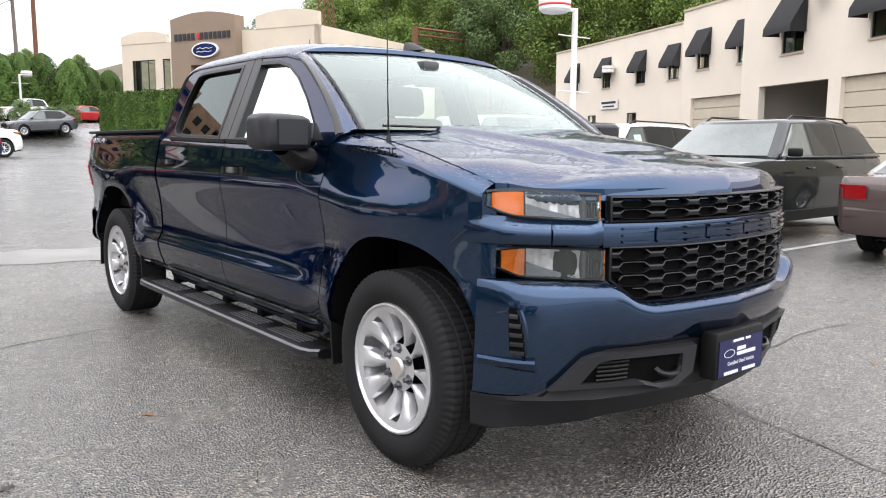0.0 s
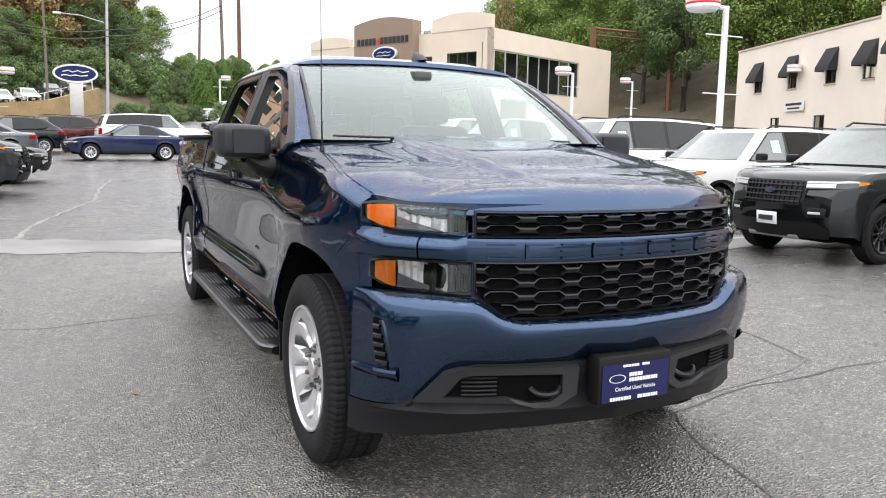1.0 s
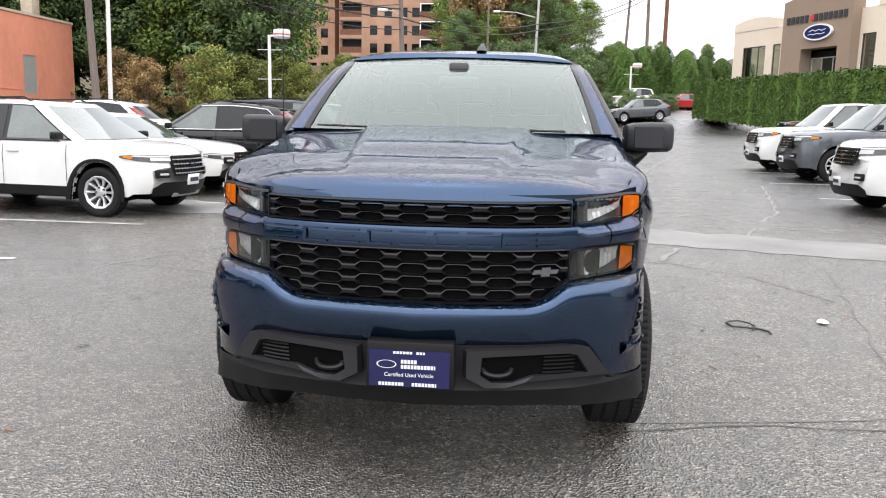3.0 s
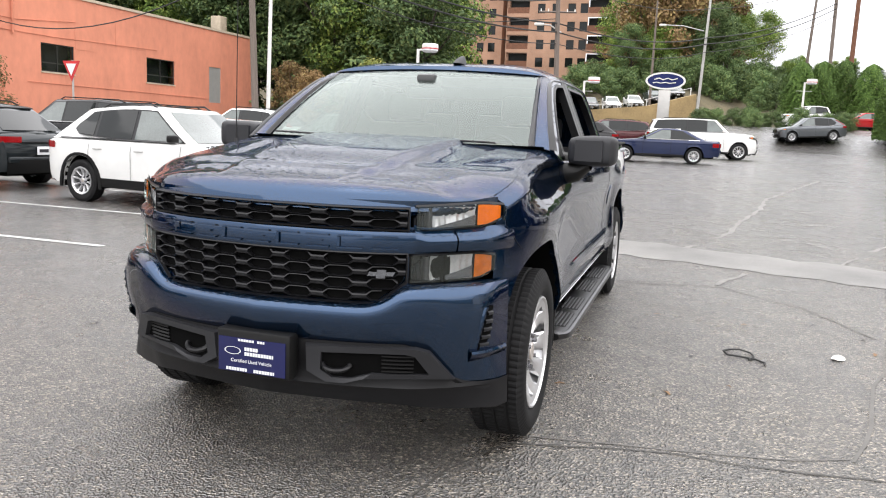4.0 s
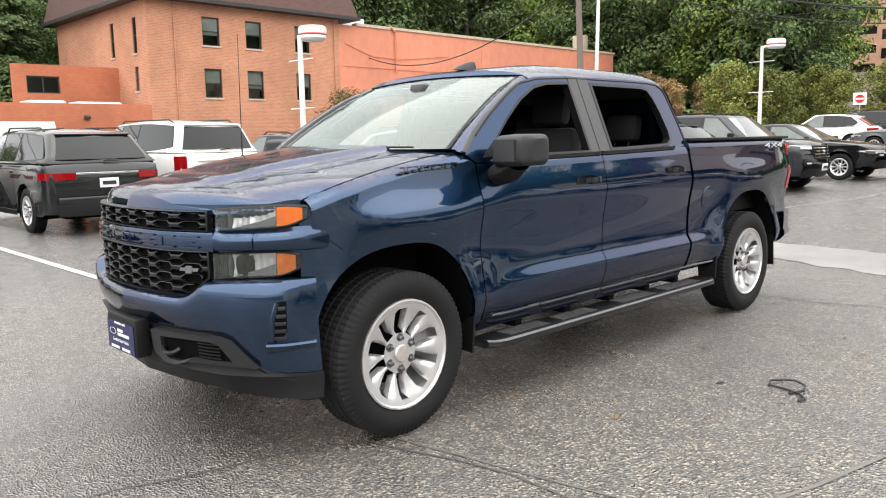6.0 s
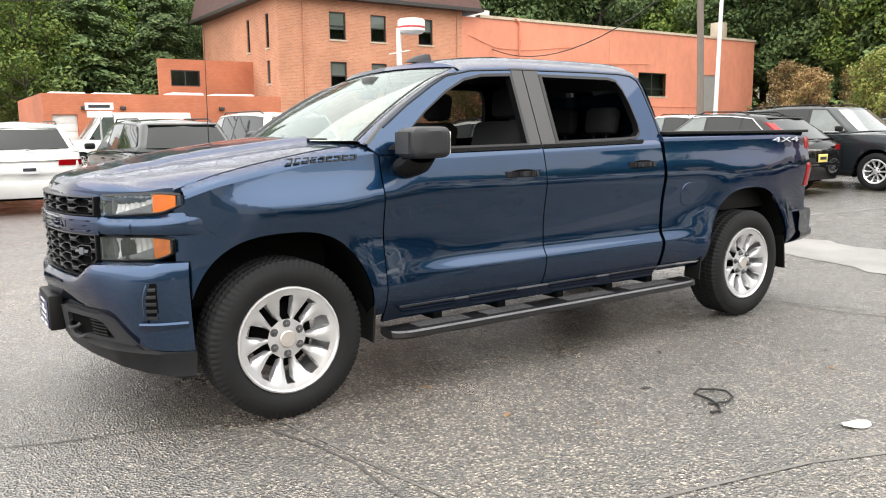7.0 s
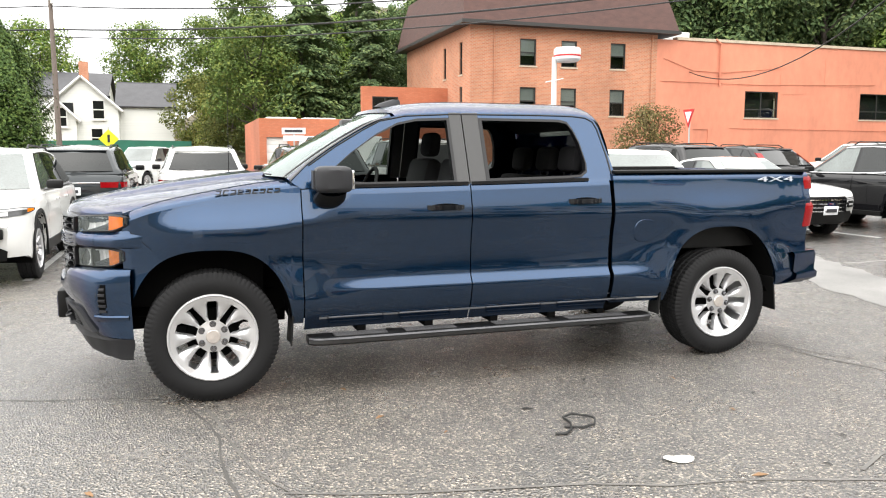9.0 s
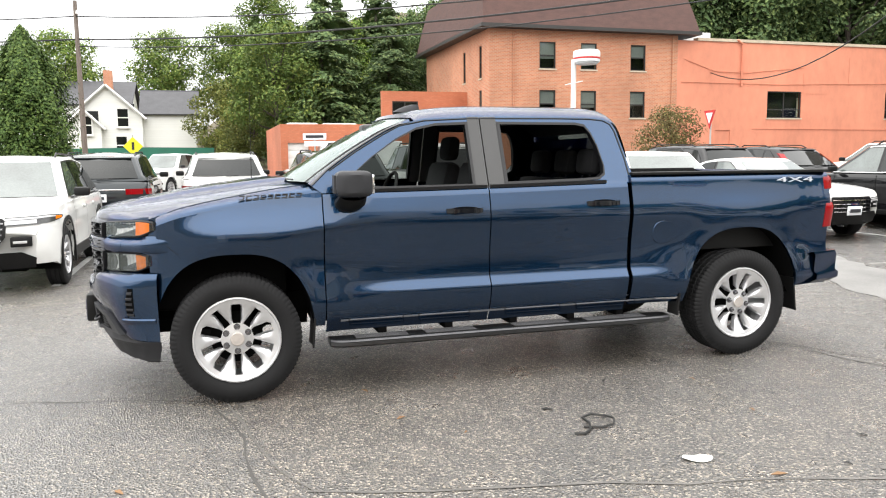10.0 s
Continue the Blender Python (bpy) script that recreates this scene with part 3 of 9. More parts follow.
def truck_side(bm, s, y0, y1, bottom, top, roll=0.045, flange=0.0):
    ys = set(span(y0, y1, max(3, int((y1 - y0) / 0.05))))
    for c, tp, half, foot in (ARCH_F, ARCH_R):
        for k in range(33):
            y = c - half * math.cos(math.pi * k / 32) * 0.9995
            if y0 < y < y1:
                ys.add(y)
    rows = []
    for y in sorted(ys):
        zt, zb = top(y), bottom(y)
        for a in (ARCH_F, ARCH_R):
            za = arch_z(y, *a)
            if za is not None:
                zb = max(zb, za)
        levels = [0.43, 0.46, 0.50, 0.54, 0.58, 0.61, 0.635, 0.65, 0.665, 0.68, 0.70, 0.72, 0.74, 0.79, 0.84, 0.90, 0.96, 1.01, 1.05, 1.08, 1.11, 1.14, 1.17, 1.20, 1.24, 1.28, 1.32]
        zs = [zb + (l - 0.43) * (1.0 - zb) / 0.57 if l < 1.0 else 1.0 + (l - 1.0) * (zt - 0.055 - 1.0) / 0.32 for l in levels] + [zt - 0.05, zt - 0.035, zt - 0.02, zt - 0.008, zt]
        line = [(s * (side_x(y, zb) - 0.03), y, zb + 0.004)]
        for z in zs:
            k = max(0.0, 1 - (zt - z) / 0.05)
            line.append((s * (side_x(y, z) - roll * k * k), y, z))
        if flange and y > -0.40:
            line.append((line[-1][0] - s * 0.012, y, zt + 0.001))
            line.append((line[-1][0] - s * 0.004, y, zt - flange))
        elif flange:
            line += [line[-1], line[-1]]
        rows.append(line)
    # edges turned inward, so that the gaps between panels have depth
    rows = [[(p[0] - s * 0.03, p[1] + 0.004, p[2]) for p in rows[0]]] + rows + [[(p[0] - s * 0.03, p[1] - 0.004, p[2]) for p in rows[-1]]]
    skin(bm, rows)
    merge(bm, 0.0004)


def tumble(z):
    """The half width of the cab at height z."""
    return 0.93 - (z - 1.33) * 0.41


def frame_place(s, out=0.0):
    return lambda u, v, w: (s * (tumble(v) + out - w), u, v)


def pane_grid(bm, poly, fn):
    bm.faces.new([bm.verts.new(fn(u, v, 0)) for u, v in poly])


def make_truck():
    t = thing("pickup_truck", "dark blue crew cab pickup truck with rain beads, driver's windows open", "pickup truck")
    blue = M["blue"]
    sill = lambda y: smooth_interp(y, [0.5, 0.8, 1.7, 2.8], [1.335, 1.315, 1.325, 1.345])
    fend = lambda y: smooth_interp(y, [-0.6, -0.47, -0.3, 0.0, 0.3, 0.56], [1.13, 1.165, 1.225, 1.285, 1.335, 1.362])
    rock = lambda y: 0.388
    nose = lambda y: 0.825 if y < -0.485 else 0.44
    ztop = lambda x: smooth_interp(abs(x), [0, 0.43, 0.50, 0.60, 0.8, 1.0], [0.738, 0.742, 0.76, 0.818, 0.826, 0.825])
    low_edge = lambda x: smooth_interp(abs(x), [0, 0.58, 0.66, 0.76, 0.83, 1.0], [0.575, 0.578, 0.555, 0.445, 0.39, 0.342])
    tuck = lambda x, z: max(0.0, (0.66 - z)) * smooth_interp(abs(x), [0, 0.5, 0.85, 1.0], [0.12, 0.14, 0.13, 0.06])
    BUMP_F = [(0, -0.05), (0, 0.0), (0.03, 0.02), (0.09, 0.034), (0.18, 0.040), (0.3, 0.041), (0.45, 0.037), (0.6, 0.030), (0.78, 0.020), (0.93, 0.010), (0.98, 0.002), (1, -0.03)]

    def bumper_off(x, z):
        """How far the bumper's face stands before its plan line."""
        f = min(0.98, max(0.03, (ztop(x) - z) / (ztop(x) - low_edge(x))))
        off = smooth_interp(f, [q[0] for q in BUMP_F[2:11]], [q[1] for q in BUMP_F[2:11]]) - tuck(x, z)
        return off if abs(x) < 0.86 else off * max(0.3, (0.92 - abs(x)) / 0.06)

    for s in (1, -1):
        bm = bmesh.new()
        truck_side(bm, s, -0.455, 0.558, nose, fend, 0.06, 0.03)
        part("front_fender", bm, blue, t)
        bm = bmesh.new()
        truck_side(bm, s, 0.566, 1.697, rock, sill, 0.02)
        fd = part("front_door", bm, blue, t)
        bm = bmesh.new()
        truck_side(bm, s, 1.705, 2.768, rock, sill, 0.02)
        rd = part("rear_door", bm, blue, t)
        bm = bmesh.new()
        truck_side(bm, s, 2.80, 4.575, lambda y: 0.50 if y > 4.0 else 0.43, lambda y: 1.385, 0.03)
        bs = part("bed_side", bm, blue, t)
        bm = bmesh.new()
        box(bm, s * 0.83, s * 0.945, 2.81, 4.56, 1.38, 1.402, 0.006)
        part("rail_cap", bm, M["black_plastic"], bs, "black plastic bed rail cap")
        # fuel filler door on the driver's side
        if s > 0:
            bm = bmesh.new()
            pts = [(3.06 + 0.09 * math.cos(a) * (abs(math.cos(a)) ** -0.25), 0.96 + 0.085 * math.sin(a) * (abs(math.sin(a)) ** -0.25)) for a in [2 * math.pi * (i + 0.5) / 28 for i in range(28)]]
            ring = [[(side_x(y, z) + 0.001, y, z) for y, z in pts], [(side_x(y, z) + 0.006, y, z) for y, z in [(3.06 + (a - 3.06) * 0.96, 0.96 + (b - 0.96) * 0.96) for a, b in pts]]]
            ring.append([(side_x(3.06 + (a - 3.06) * 0.5, 0.96 + (b - 0.96) * 0.5) + 0.006, 3.06 + (a - 3.06) * 0.5, 0.96 + (b - 0.96) * 0.5) for a, b in pts])
            ring.append([(side_x(3.06, 0.96) + 0.006, 3.06 + (a - 3.06) * 0.01, 0.96 + (b - 0.96) * 0.01) for a, b in pts])
            skin(bm, ring, close_u=True)
            part("fuel_door", bm, blue, bs)
        # upper door frames with the window openings
        outer_f = [(0.50, 1.345), (0.62, 1.455), (0.80, 1.575), (1.00, 1.69), (1.12, 1.750), (1.3, 1.786), (1.612, 1.802)]
        win_f = [(0.71, 1.335), (0.745, 1.40), (0.905, 1.53), (1.085, 1.652), (1.24, 1.728), (1.38, 1.758), (1.612, 1.768)]
        for poly, nm, par in (((outer_f + win_f[::-1] + [(0.66, 1.30), (0.56, 1.30)]), "window_frame", fd),):
            bm = bmesh.new()
            prism(bm, poly, frame_place(s), 0.05)
            part(nm, bm, blue, par)
        bm = bmesh.new()
        prism(bm, [(0.62, 1.325), (0.735, 1.405), (0.80, 1.41), (0.81, 1.325)], frame_place(s, 0.003), 0.03)
        part("mirror_sail", bm, M["black_plastic"], fd)
        outer_r = [(1.825, 1.804), (2.3, 1.806), (2.56, 1.803), (2.68, 1.792), (2.735, 1.765), (2.762, 1.71), (2.805, 1.50), (2.84, 1.33), (2.45, 1.33)]
        win_r = [(2.45, 1.350), (2.56, 1.358), (2.605, 1.39), (2.612, 1.45), (2.585, 1.60), (2.55, 1.695), (2.51, 1.752), (2.44, 1.766), (1.825, 1.769)]
        bm = bmesh.new()
        prism(bm, outer_r + win_r, frame_place(s), 0.05)
        part("window_frame", bm, blue, rd)
        for ya, yb, par in ((1.612, 1.70, fd), (1.708, 1.825, rd)):
            bm = bmesh.new()
            prism(bm, [(ya, 1.31), (yb, 1.31), (yb, 1.803), (ya, 1.801)], frame_place(s, 0.003), 0.05)
            part("pillar", bm, M["pillar_grey"], par, "satin grey door pillar")
        # dark gap between the door frames and the roof
        bm = bmesh.new()
        pipe(bm, [(s * (tumble(z) + 0.001), y, z) for y, z in [(y_, z_ - 0.012) for y_, z_ in outer_f[1:]] + [(1.825, 1.792), (2.3, 1.794), (2.56, 1.791), (2.668, 1.780), (2.722, 1.752), (2.748, 1.70), (2.788, 1.50), (2.80, 1.38)]], 0.0055, 6)
        part("door_seal", bm, M["satin_black"], fd, "thin dark door seal")
        # dark weather strips round the openings
        for poly, par in ((win_f + [(1.612, 1.325), (0.98, 1.318)], fd), ([(1.825, 1.335)] + win_r, rd)):
            bm = bmesh.new()
            cy, cz = sum(p[0] for p in poly) / len(poly), sum(p[1] for p in poly) / len(poly)
            inner = [(cy + (y - cy) * 0.955, cz + (z - cz) * 0.92) for y, z in poly]
            f0, f1 = frame_place(s, 0.006), frame_place(s, -0.045)
            skin(bm, [[f1(y, z, 0) for y, z in poly], [f0(y, z, 0) for y, z in poly], [f0(y, z, 0) for y, z in inner], [f1(y, z, 0) for y, z in inner]], close_u=True)
            part("weather_strip", bm, M["satin_black"], par, "black rubber weather strip")
            if s < 0:
                bm = bmesh.new()
                pane_grid(bm, inner, frame_place(s, -0.02))
                g = part("window_glass", bm, M["tint"] if par is rd else M["clear_side"], par, "raised side window with tint")
                g.visible_shadow = False
        # sill trim, handle, crease moulding
        for (ya, yb, par) in ((0.72, 1.69, fd), (1.715, 2.60, rd)):
            bm = bmesh.new()
            skin(bm, [[(s * (side_x(y, sill(y)) - 0.012 + dx), y, sill(y) - 0.004 + dz) for y in span(ya, yb, 8)] for dx, dz in ((0.0, -0.012), (0.012, -0.008), (0.012, 0.012), (-0.03, 0.016))])
            part("sill_trim", bm, M["satin_black"], par)
        for yc, par in ((1.515, fd), (2.56, rd)):
            z = 1.165 + (yc - 1.5) * 0.022
            bm = bmesh.new()
            skin(bm, [[(s * (side_x(y, z) + 0.002 + 0.034 * (1 - abs((y - yc) / 0.132) ** 4)), y, z + dz) for y in span(yc - 0.13, yc + 0.13, 13)] for dz in (-0.016, 0.016)])
            thick(bm, 0.014)
            hd = part("door_handle", bm, M["gloss_black"], par, "gloss black door handle")
            # black dish paints the shade of the hollow behind the handle
            bm = bmesh.new()
            skin(bm, [[(s * (side_x(yc, z) + 0.004), yc + 0.125 * math.cos(a), z - 0.004 + 0.03 * math.sin(a)) for a in [2 * math.pi * i / 24 for i in range(24)]], [(s * (side_x(yc, z) - 0.002), yc + 0.02 * math.cos(a), z - 0.004 + 0.004 * math.sin(a)) for a in [2 * math.pi * i / 24 for i in range(24)]]], close_u=True)
            part("handle_recess_shade", bm, M["satin_black"], hd)
        bm = bmesh.new()
        skin(bm, [[(s * (side_x(y, z) + 0.009), y, z) for y in span(0.66, 3.19, 60)] for z in (0.456, 0.470)])
        thick(bm, 0.005)
        part("rocker_moulding", bm, M["chrome"], t, "thin bright rocker moulding")
        # running board with brackets
        bm = bmesh.new()
        ys = [0.585, 0.62, 0.68, 0.8, 1.2, 2.0, 2.9, 3.02, 3.08, 3.11]
        k = [0.45, 0.8, 0.97, 1, 1, 1, 1, 0.97, 0.8, 0.5]
        rows = []
        for y, kk in zip(ys, k):
            xo = 0.95 + 0.10 * kk
            rows.append([(s * 0.86, y, 0.318), (s * 0.87, y, 0.345), (s * 0.93, y, 0.348), (s * (xo - 0.03), y, 0.345), (s * xo, y, 0.333), (s * (xo + 0.004), y, 0.312), (s * (xo - 0.03), y, 0.296), (s * 0.88, y, 0.30)])
        vs = skin(bm, rows, close_u=True)
        bm.faces.new(vs[0][::-1])
        bm.faces.new(vs[-1])
        rb = part("running_board", bm, M["board"], t, "black running board with tread pads")
        bm = bmesh.new()
        skin(bm, [[(s * (0.95 + 0.10 * kk + dx), y, z) for y, kk in zip(ys, k)] for dx, z in ((-0.022, 0.3445), (-0.012, 0.3465), (0.0005, 0.337))])
        part("edge_strip", bm, M["rib_steel"], rb, "thin bright edge strip")
        for ya, yb in ((0.74, 1.12), (1.22, 1.60), (1.86, 2.30), (2.42, 2.92)):
            bm = bmesh.new()
            box(bm, s * 0.895, s * 1.008, ya, yb, 0.343, 0.3475, 0.002)
            part("tread_pad", bm, M["black_plastic"], rb)
            for i in range(5):
                bm = bmesh.new()
                xx = 0.902 + 0.0225 * i
                box(bm, s * xx, s * (xx + 0.010), ya + 0.012, yb - 0.012, 0.347, 0.353, 0.002)
                part("rib", bm, M["rib_steel"], rb)
        for yy in (0.95, 1.42, 1.9, 2.35, 2.75):
            bm = bmesh.new()
            box(bm, s * 0.72, s * 0.90, yy - 0.03, yy + 0.03, 0.345, 0.42, 0.008)
            part("bracket", bm, M["under"], rb)
        bm = bmesh.new()
        box(bm, s * 0.50, s * 0.62, 0.55, 3.16, 0.44, 0.56, 0.012)
        part("frame_rail", bm, M["under"], t)
        # wheel liners, mud flaps
        for a in (ARCH_F, ARCH_R):
            c, tp, half, foot = a
            ys = [c - half * math.cos(math.pi * i / 24) * 0.9995 for i in range(25)]
            bm = bmesh.new()
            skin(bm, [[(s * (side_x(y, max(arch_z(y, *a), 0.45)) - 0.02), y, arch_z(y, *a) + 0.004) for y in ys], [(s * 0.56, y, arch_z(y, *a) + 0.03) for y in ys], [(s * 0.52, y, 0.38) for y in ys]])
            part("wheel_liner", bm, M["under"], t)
        for yy, z0, w in ((0.50, 0.30, 0.20), (3.215, 0.33, 0.14), (4.235, 0.30, 0.24)):
            bm = bmesh.new()
            lean = -0.02 if yy < 4 else 0.03
            skin(bm, [[(s * (0.99 - w), yy + lean * k, z), (s * (0.99 - w * 0.5), yy + lean * k + 0.01, z), (s * 0.985, yy + lean * k, z)] for z, k in ((z0, 1), (z0 + 0.1, 0.6), (0.56, 0))])
            thick(bm, 0.012)
            part("mud_flap", bm, M["black_plastic"], t, "black mud flap")
        # mirror
        bm = bmesh.new()
        rows = []
        for u, w, h, zc in ((0.0, 0.06, 0.054, 1.355), (0.012, 0.095, 0.070, 1.357), (0.05, 0.116, 0.080, 1.359), (0.14, 0.120, 0.084, 1.361), (0.232, 0.112, 0.081, 1.363), (0.250, 0.096, 0.072, 1.364), (0.262, 0.066, 0.056, 1.364)):
            line = []
            for i in range(32):
                a = 2 * math.pi * (i + 0.5) / 32
                c, q = math.cos(a), math.sin(a)
                line.append((s * (0.965 + u), 0.745 + w * math.copysign(abs(c) ** 0.42, c) - 0.02 * (u / 0.3), zc + h * math.copysign(abs(q) ** 0.42, q)))
            rows.append(line)
        vs = skin(bm, rows, close_u=True)
        bm.faces.new(vs[0][::-1])
        bm.faces.new(vs[-1])
        mi = part("door_mirror", bm, M["grey_plastic"], fd, "black plastic door mirror")
        bm = bmesh.new()
        oval12 = [2 * math.pi * i / 16 for i in range(16)]
        skin(bm, [[(s * x, yc + ry * math.cos(a), zc + rz * math.sin(a)) for a in oval12] for x, yc, ry, zc, rz in ((0.93, 0.72, 0.085, 1.235, 0.055), (0.975, 0.725, 0.09, 1.232, 0.058), (1.03, 0.735, 0.095, 1.245, 0.055), (1.09, 0.74, 0.085, 1.285, 0.03))], close_u=True)
        part("mirror_arm", bm, M["black_plastic"], mi)
        bm = bmesh.new()
        skin(bm, [[(s * (0.965 + u), 0.745 - d - 0.02 * (u / 0.3), 1.361 + (h + g) * q) for q in (-1, -0.96, 0.96, 1)] for u, d, h, g in ((0.040, 0.100, 0.052, 0.0), (0.046, 0.124, 0.052, 0.004), (0.195, 0.126, 0.052, 0.004), (0.201, 0.100, 0.052, 0.0))])
        part("mirror_cover", bm, M["grey_plastic"], mi)
        bm = bmesh.new()
        box(bm, s * 0.995, s * 1.185, 0.838, 0.858, 1.30, 1.42, 0.008)
        part("mirror_glass", bm, M["chrome"], mi)
        # lamps at the nose
        for nm, x0, x1, zi, zo, split, lab in (("headlight", 0.60, 0.888, (1.038, 1.137), (1.055, 1.158), 0.803, "headlight with clear lens and amber corner"), ("fog_lamp", 0.585, 0.868, (0.825, 0.942), (0.835, 0.95), 0.80, "lower lamp with clear and amber lens")):
            def quad(bm, xa, xb, off, mg=0.0, n=12):
                rows = []
                for x in span(xa, xb, n):
                    k = (x - x0) / (x1 - x0)
                    e = max(0.0, (k - 0.70) / 0.30) ** 2.2
                    za, zb = zi[0] + (zo[0] - zi[0]) * k + mg + 0.036 * e, zi[1] + (zo[1] - zi[1]) * k - mg - 0.014 * e
                    rows.append([on_front(s * x, za, off - 0.02), on_front(s * x, za, off), on_front(s * x, zb, off), on_front(s * x, zb, off - 0.02)])
                rows = [[p + Vector((0, 0.02, 0)) for p in rows[0]]] + rows + [[p + Vector((0, 0.02, 0)) for p in rows[-1]]]
                skin(bm, rows)

            def facets(bm, xa, xb, nx, nz, amp):
                rf = random.Random(int(xa * 1000) + nx)
                rows = []
                for x in span(xa, xb, nx):
                    k = (x - x0) / (x1 - x0)
                    e = max(0.0, (k - 0.70) / 0.30) ** 2.2
                    za, zb = zi[0] + (zo[0] - zi[0]) * k + 0.009 + 0.036 * e, zi[1] + (zo[1] - zi[1]) * k - 0.009 - 0.014 * e
                    rows.append([on_front(s * x, za + (zb - za) * q, 0.0105 - amp * (0.5 + 0.4 * math.cos(40 * k * math.pi / 3 + 2.2 * q) + 0.1 * rf.random())) for q in span(0, 1, nz)])
                skin(bm, rows)

            def height(x, q, mg=0.0):
                k = (x - x0) / (x1 - x0)
                e = max(0.0, (k - 0.70) / 0.30) ** 2.2
                za, zb = zi[0] + (zo[0] - zi[0]) * k + mg + 0.036 * e, zi[1] + (zo[1] - zi[1]) * k - mg - 0.014 * e
                return za + (zb - za) * q

            # an open tray behind the lens, with a lip round it
            bm = bmesh.new()
            tray = ((0.0, -0.004, 0.004), (0.0, 0.004, 0.008), (0.0, 0.008, -0.045), (1.0, 0.008, -0.045), (1.0, 0.004, 0.008), (1.0, -0.004, 0.004))
            rows = [[on_front(s * x, height(x, q, mg), off) for q, mg, off in tray] for x in span(x0, x1, 14)]
            skin(bm, [[p + (q - p) * 0.05 for p, q in zip(rows[0], rows[0][::-1])]] + rows + [[(p + q) / 2 for p, q in zip(rows[-1], rows[-1][::-1])]])
            lamp = part(nm, bm, M["satin_black"], t, lab)
            bm = bmesh.new()
            facets(bm, split, x1 - 0.012, 14, 7, 0.004)
            part("amber_lens", bm, M["amber" if nm == "headlight" else "amber_dim"], lamp, "amber turn signal lens", angle=60)
            # wide reflector, hollow towards the middle and broken into flat facets
            rf = random.Random(7 if nm == "headlight" else 8)
            bm = bmesh.new()
            xa, xb = split - 0.142, split - 0.004
            rows = []
            for i, x in enumerate(span(xa, xb, 15)):
                k = i / 14
                flute = 0.004 * (i % 2) + rf.uniform(0, 0.003)
                rows.append([on_front(s * x, height(x, q, 0.008), -0.012 + 0.014 * (2 * q - 1) ** 2 * (1 - 0.4 * k) + 0.008 * k * k - flute + rf.uniform(-0.002, 0.002)) for q in span(0, 1, 9)])
            skin(bm, rows)
            part("reflector", bm, M["reflector"], lamp, "bright fluted reflector", angle=12)
            # dark wedge across the reflector's foot
            bm = bmesh.new()
            skin(bm, [[on_front(s * x, height(x, q0 + (q1 - q0) * k, 0.008), 0.003) for x, q0, q1 in ((xb, 0.02, 0.52), (xb - 0.05, 0.02, 0.3), (xa + 0.012, 0.02, 0.06))] for k in (0, 1)])
            thick(bm, 0.002)
            part("lamp_wedge", bm, M["dark_chrome"], lamp)
            # upright barrel beside it, with a dark ribbed panel towards the grille
            bm = bmesh.new()
            rows = []
            for i in range(9):
                a = math.pi * i / 8
                x = xa - 0.010 + 0.012 * math.cos(a)
                rows.append([on_front(s * x, height(x, q, 0.010), -0.018 + 0.02 * math.sin(a)) for q in span(0, 1, 5)])
            skin(bm, rows)
            part("lamp_bowl", bm, M["lamp_panel"], lamp, "dark grey lamp barrel")
            for i in range(5):
                bm = bmesh.new()
                x = xa - 0.028 - 0.0085 * i
                skin(bm, [[on_front(s * (x + dx), height(x + dx, q, 0.012), off) for q in (0, 0.45, 0.9 - 0.1 * i)] for dx, off in ((0.0, -0.03), (0.001, -0.006), (0.004, -0.006), (0.005, -0.03))])
                part("lamp_rib", bm, M["grey_plastic"], lamp)
            bm = bmesh.new()
            quad(bm, x0 + 0.004, x1 - 0.002, 0.018, 0.004)
            g = part("lens", bm, M["clear_lens"], lamp)
            g.visible_shadow = False
        # vent at the bumper's corner, over a painted lip
        vin = lambda z: smooth_interp(z, [0.545, 0.60, 0.66, 0.70, 0.74], [0.836, 0.838, 0.841, 0.846, 0.854])
        onb = lambda x, z, e: on_bump(s * x, z, bumper_off(x, z) + e)
        # near-black sheet paints the shade behind the vent slats
        bm = bmesh.new()
        skin(bm, [[onb(vin(z) + (0.869 - vin(z)) * k, z, 0.003) for k in span(0, 1, 6)] for z in span(0.545, 0.74, 10)])
        vent = part("corner_vent", bm, M["under"], t, "black slatted bumper corner vent")
        for z in span(0.578, 0.715, 5):
            bm = bmesh.new()
            skin(bm, [[onb(x, z + dz, off) for x in span(vin(z) + 0.003, 0.867, 6)] for dz, off in ((0.004, 0.003), (0.0, 0.011), (-0.010, 0.011), (-0.014, 0.003))])
            part("slat", bm, M["grey_plastic"], vent)
        bm = bmesh.new()
        skin(bm, [[onb(vin(z) - 0.006 + dx, z, e) for z in span(0.545, 0.735, 8)] for dx, e in ((-0.003, 0.0), (0.001, 0.005), (0.006, 0.005), (0.009, 0.002))])
        part("vent_edge", bm, blue, t)
        bm = bmesh.new()
        skin(bm, [[onb(x, z, e) for x in span(0.818, 0.916, 8)] for z, e in ((0.552, 0.002), (0.550, 0.016), (0.540, 0.022), (0.522, 0.016), (0.50, 0.0))])
        part("vent_lip", bm, blue, t)
        # shelf between the lamps
        shelf_k = lambda x: 1 - ease(x, 0.84, 0.945)
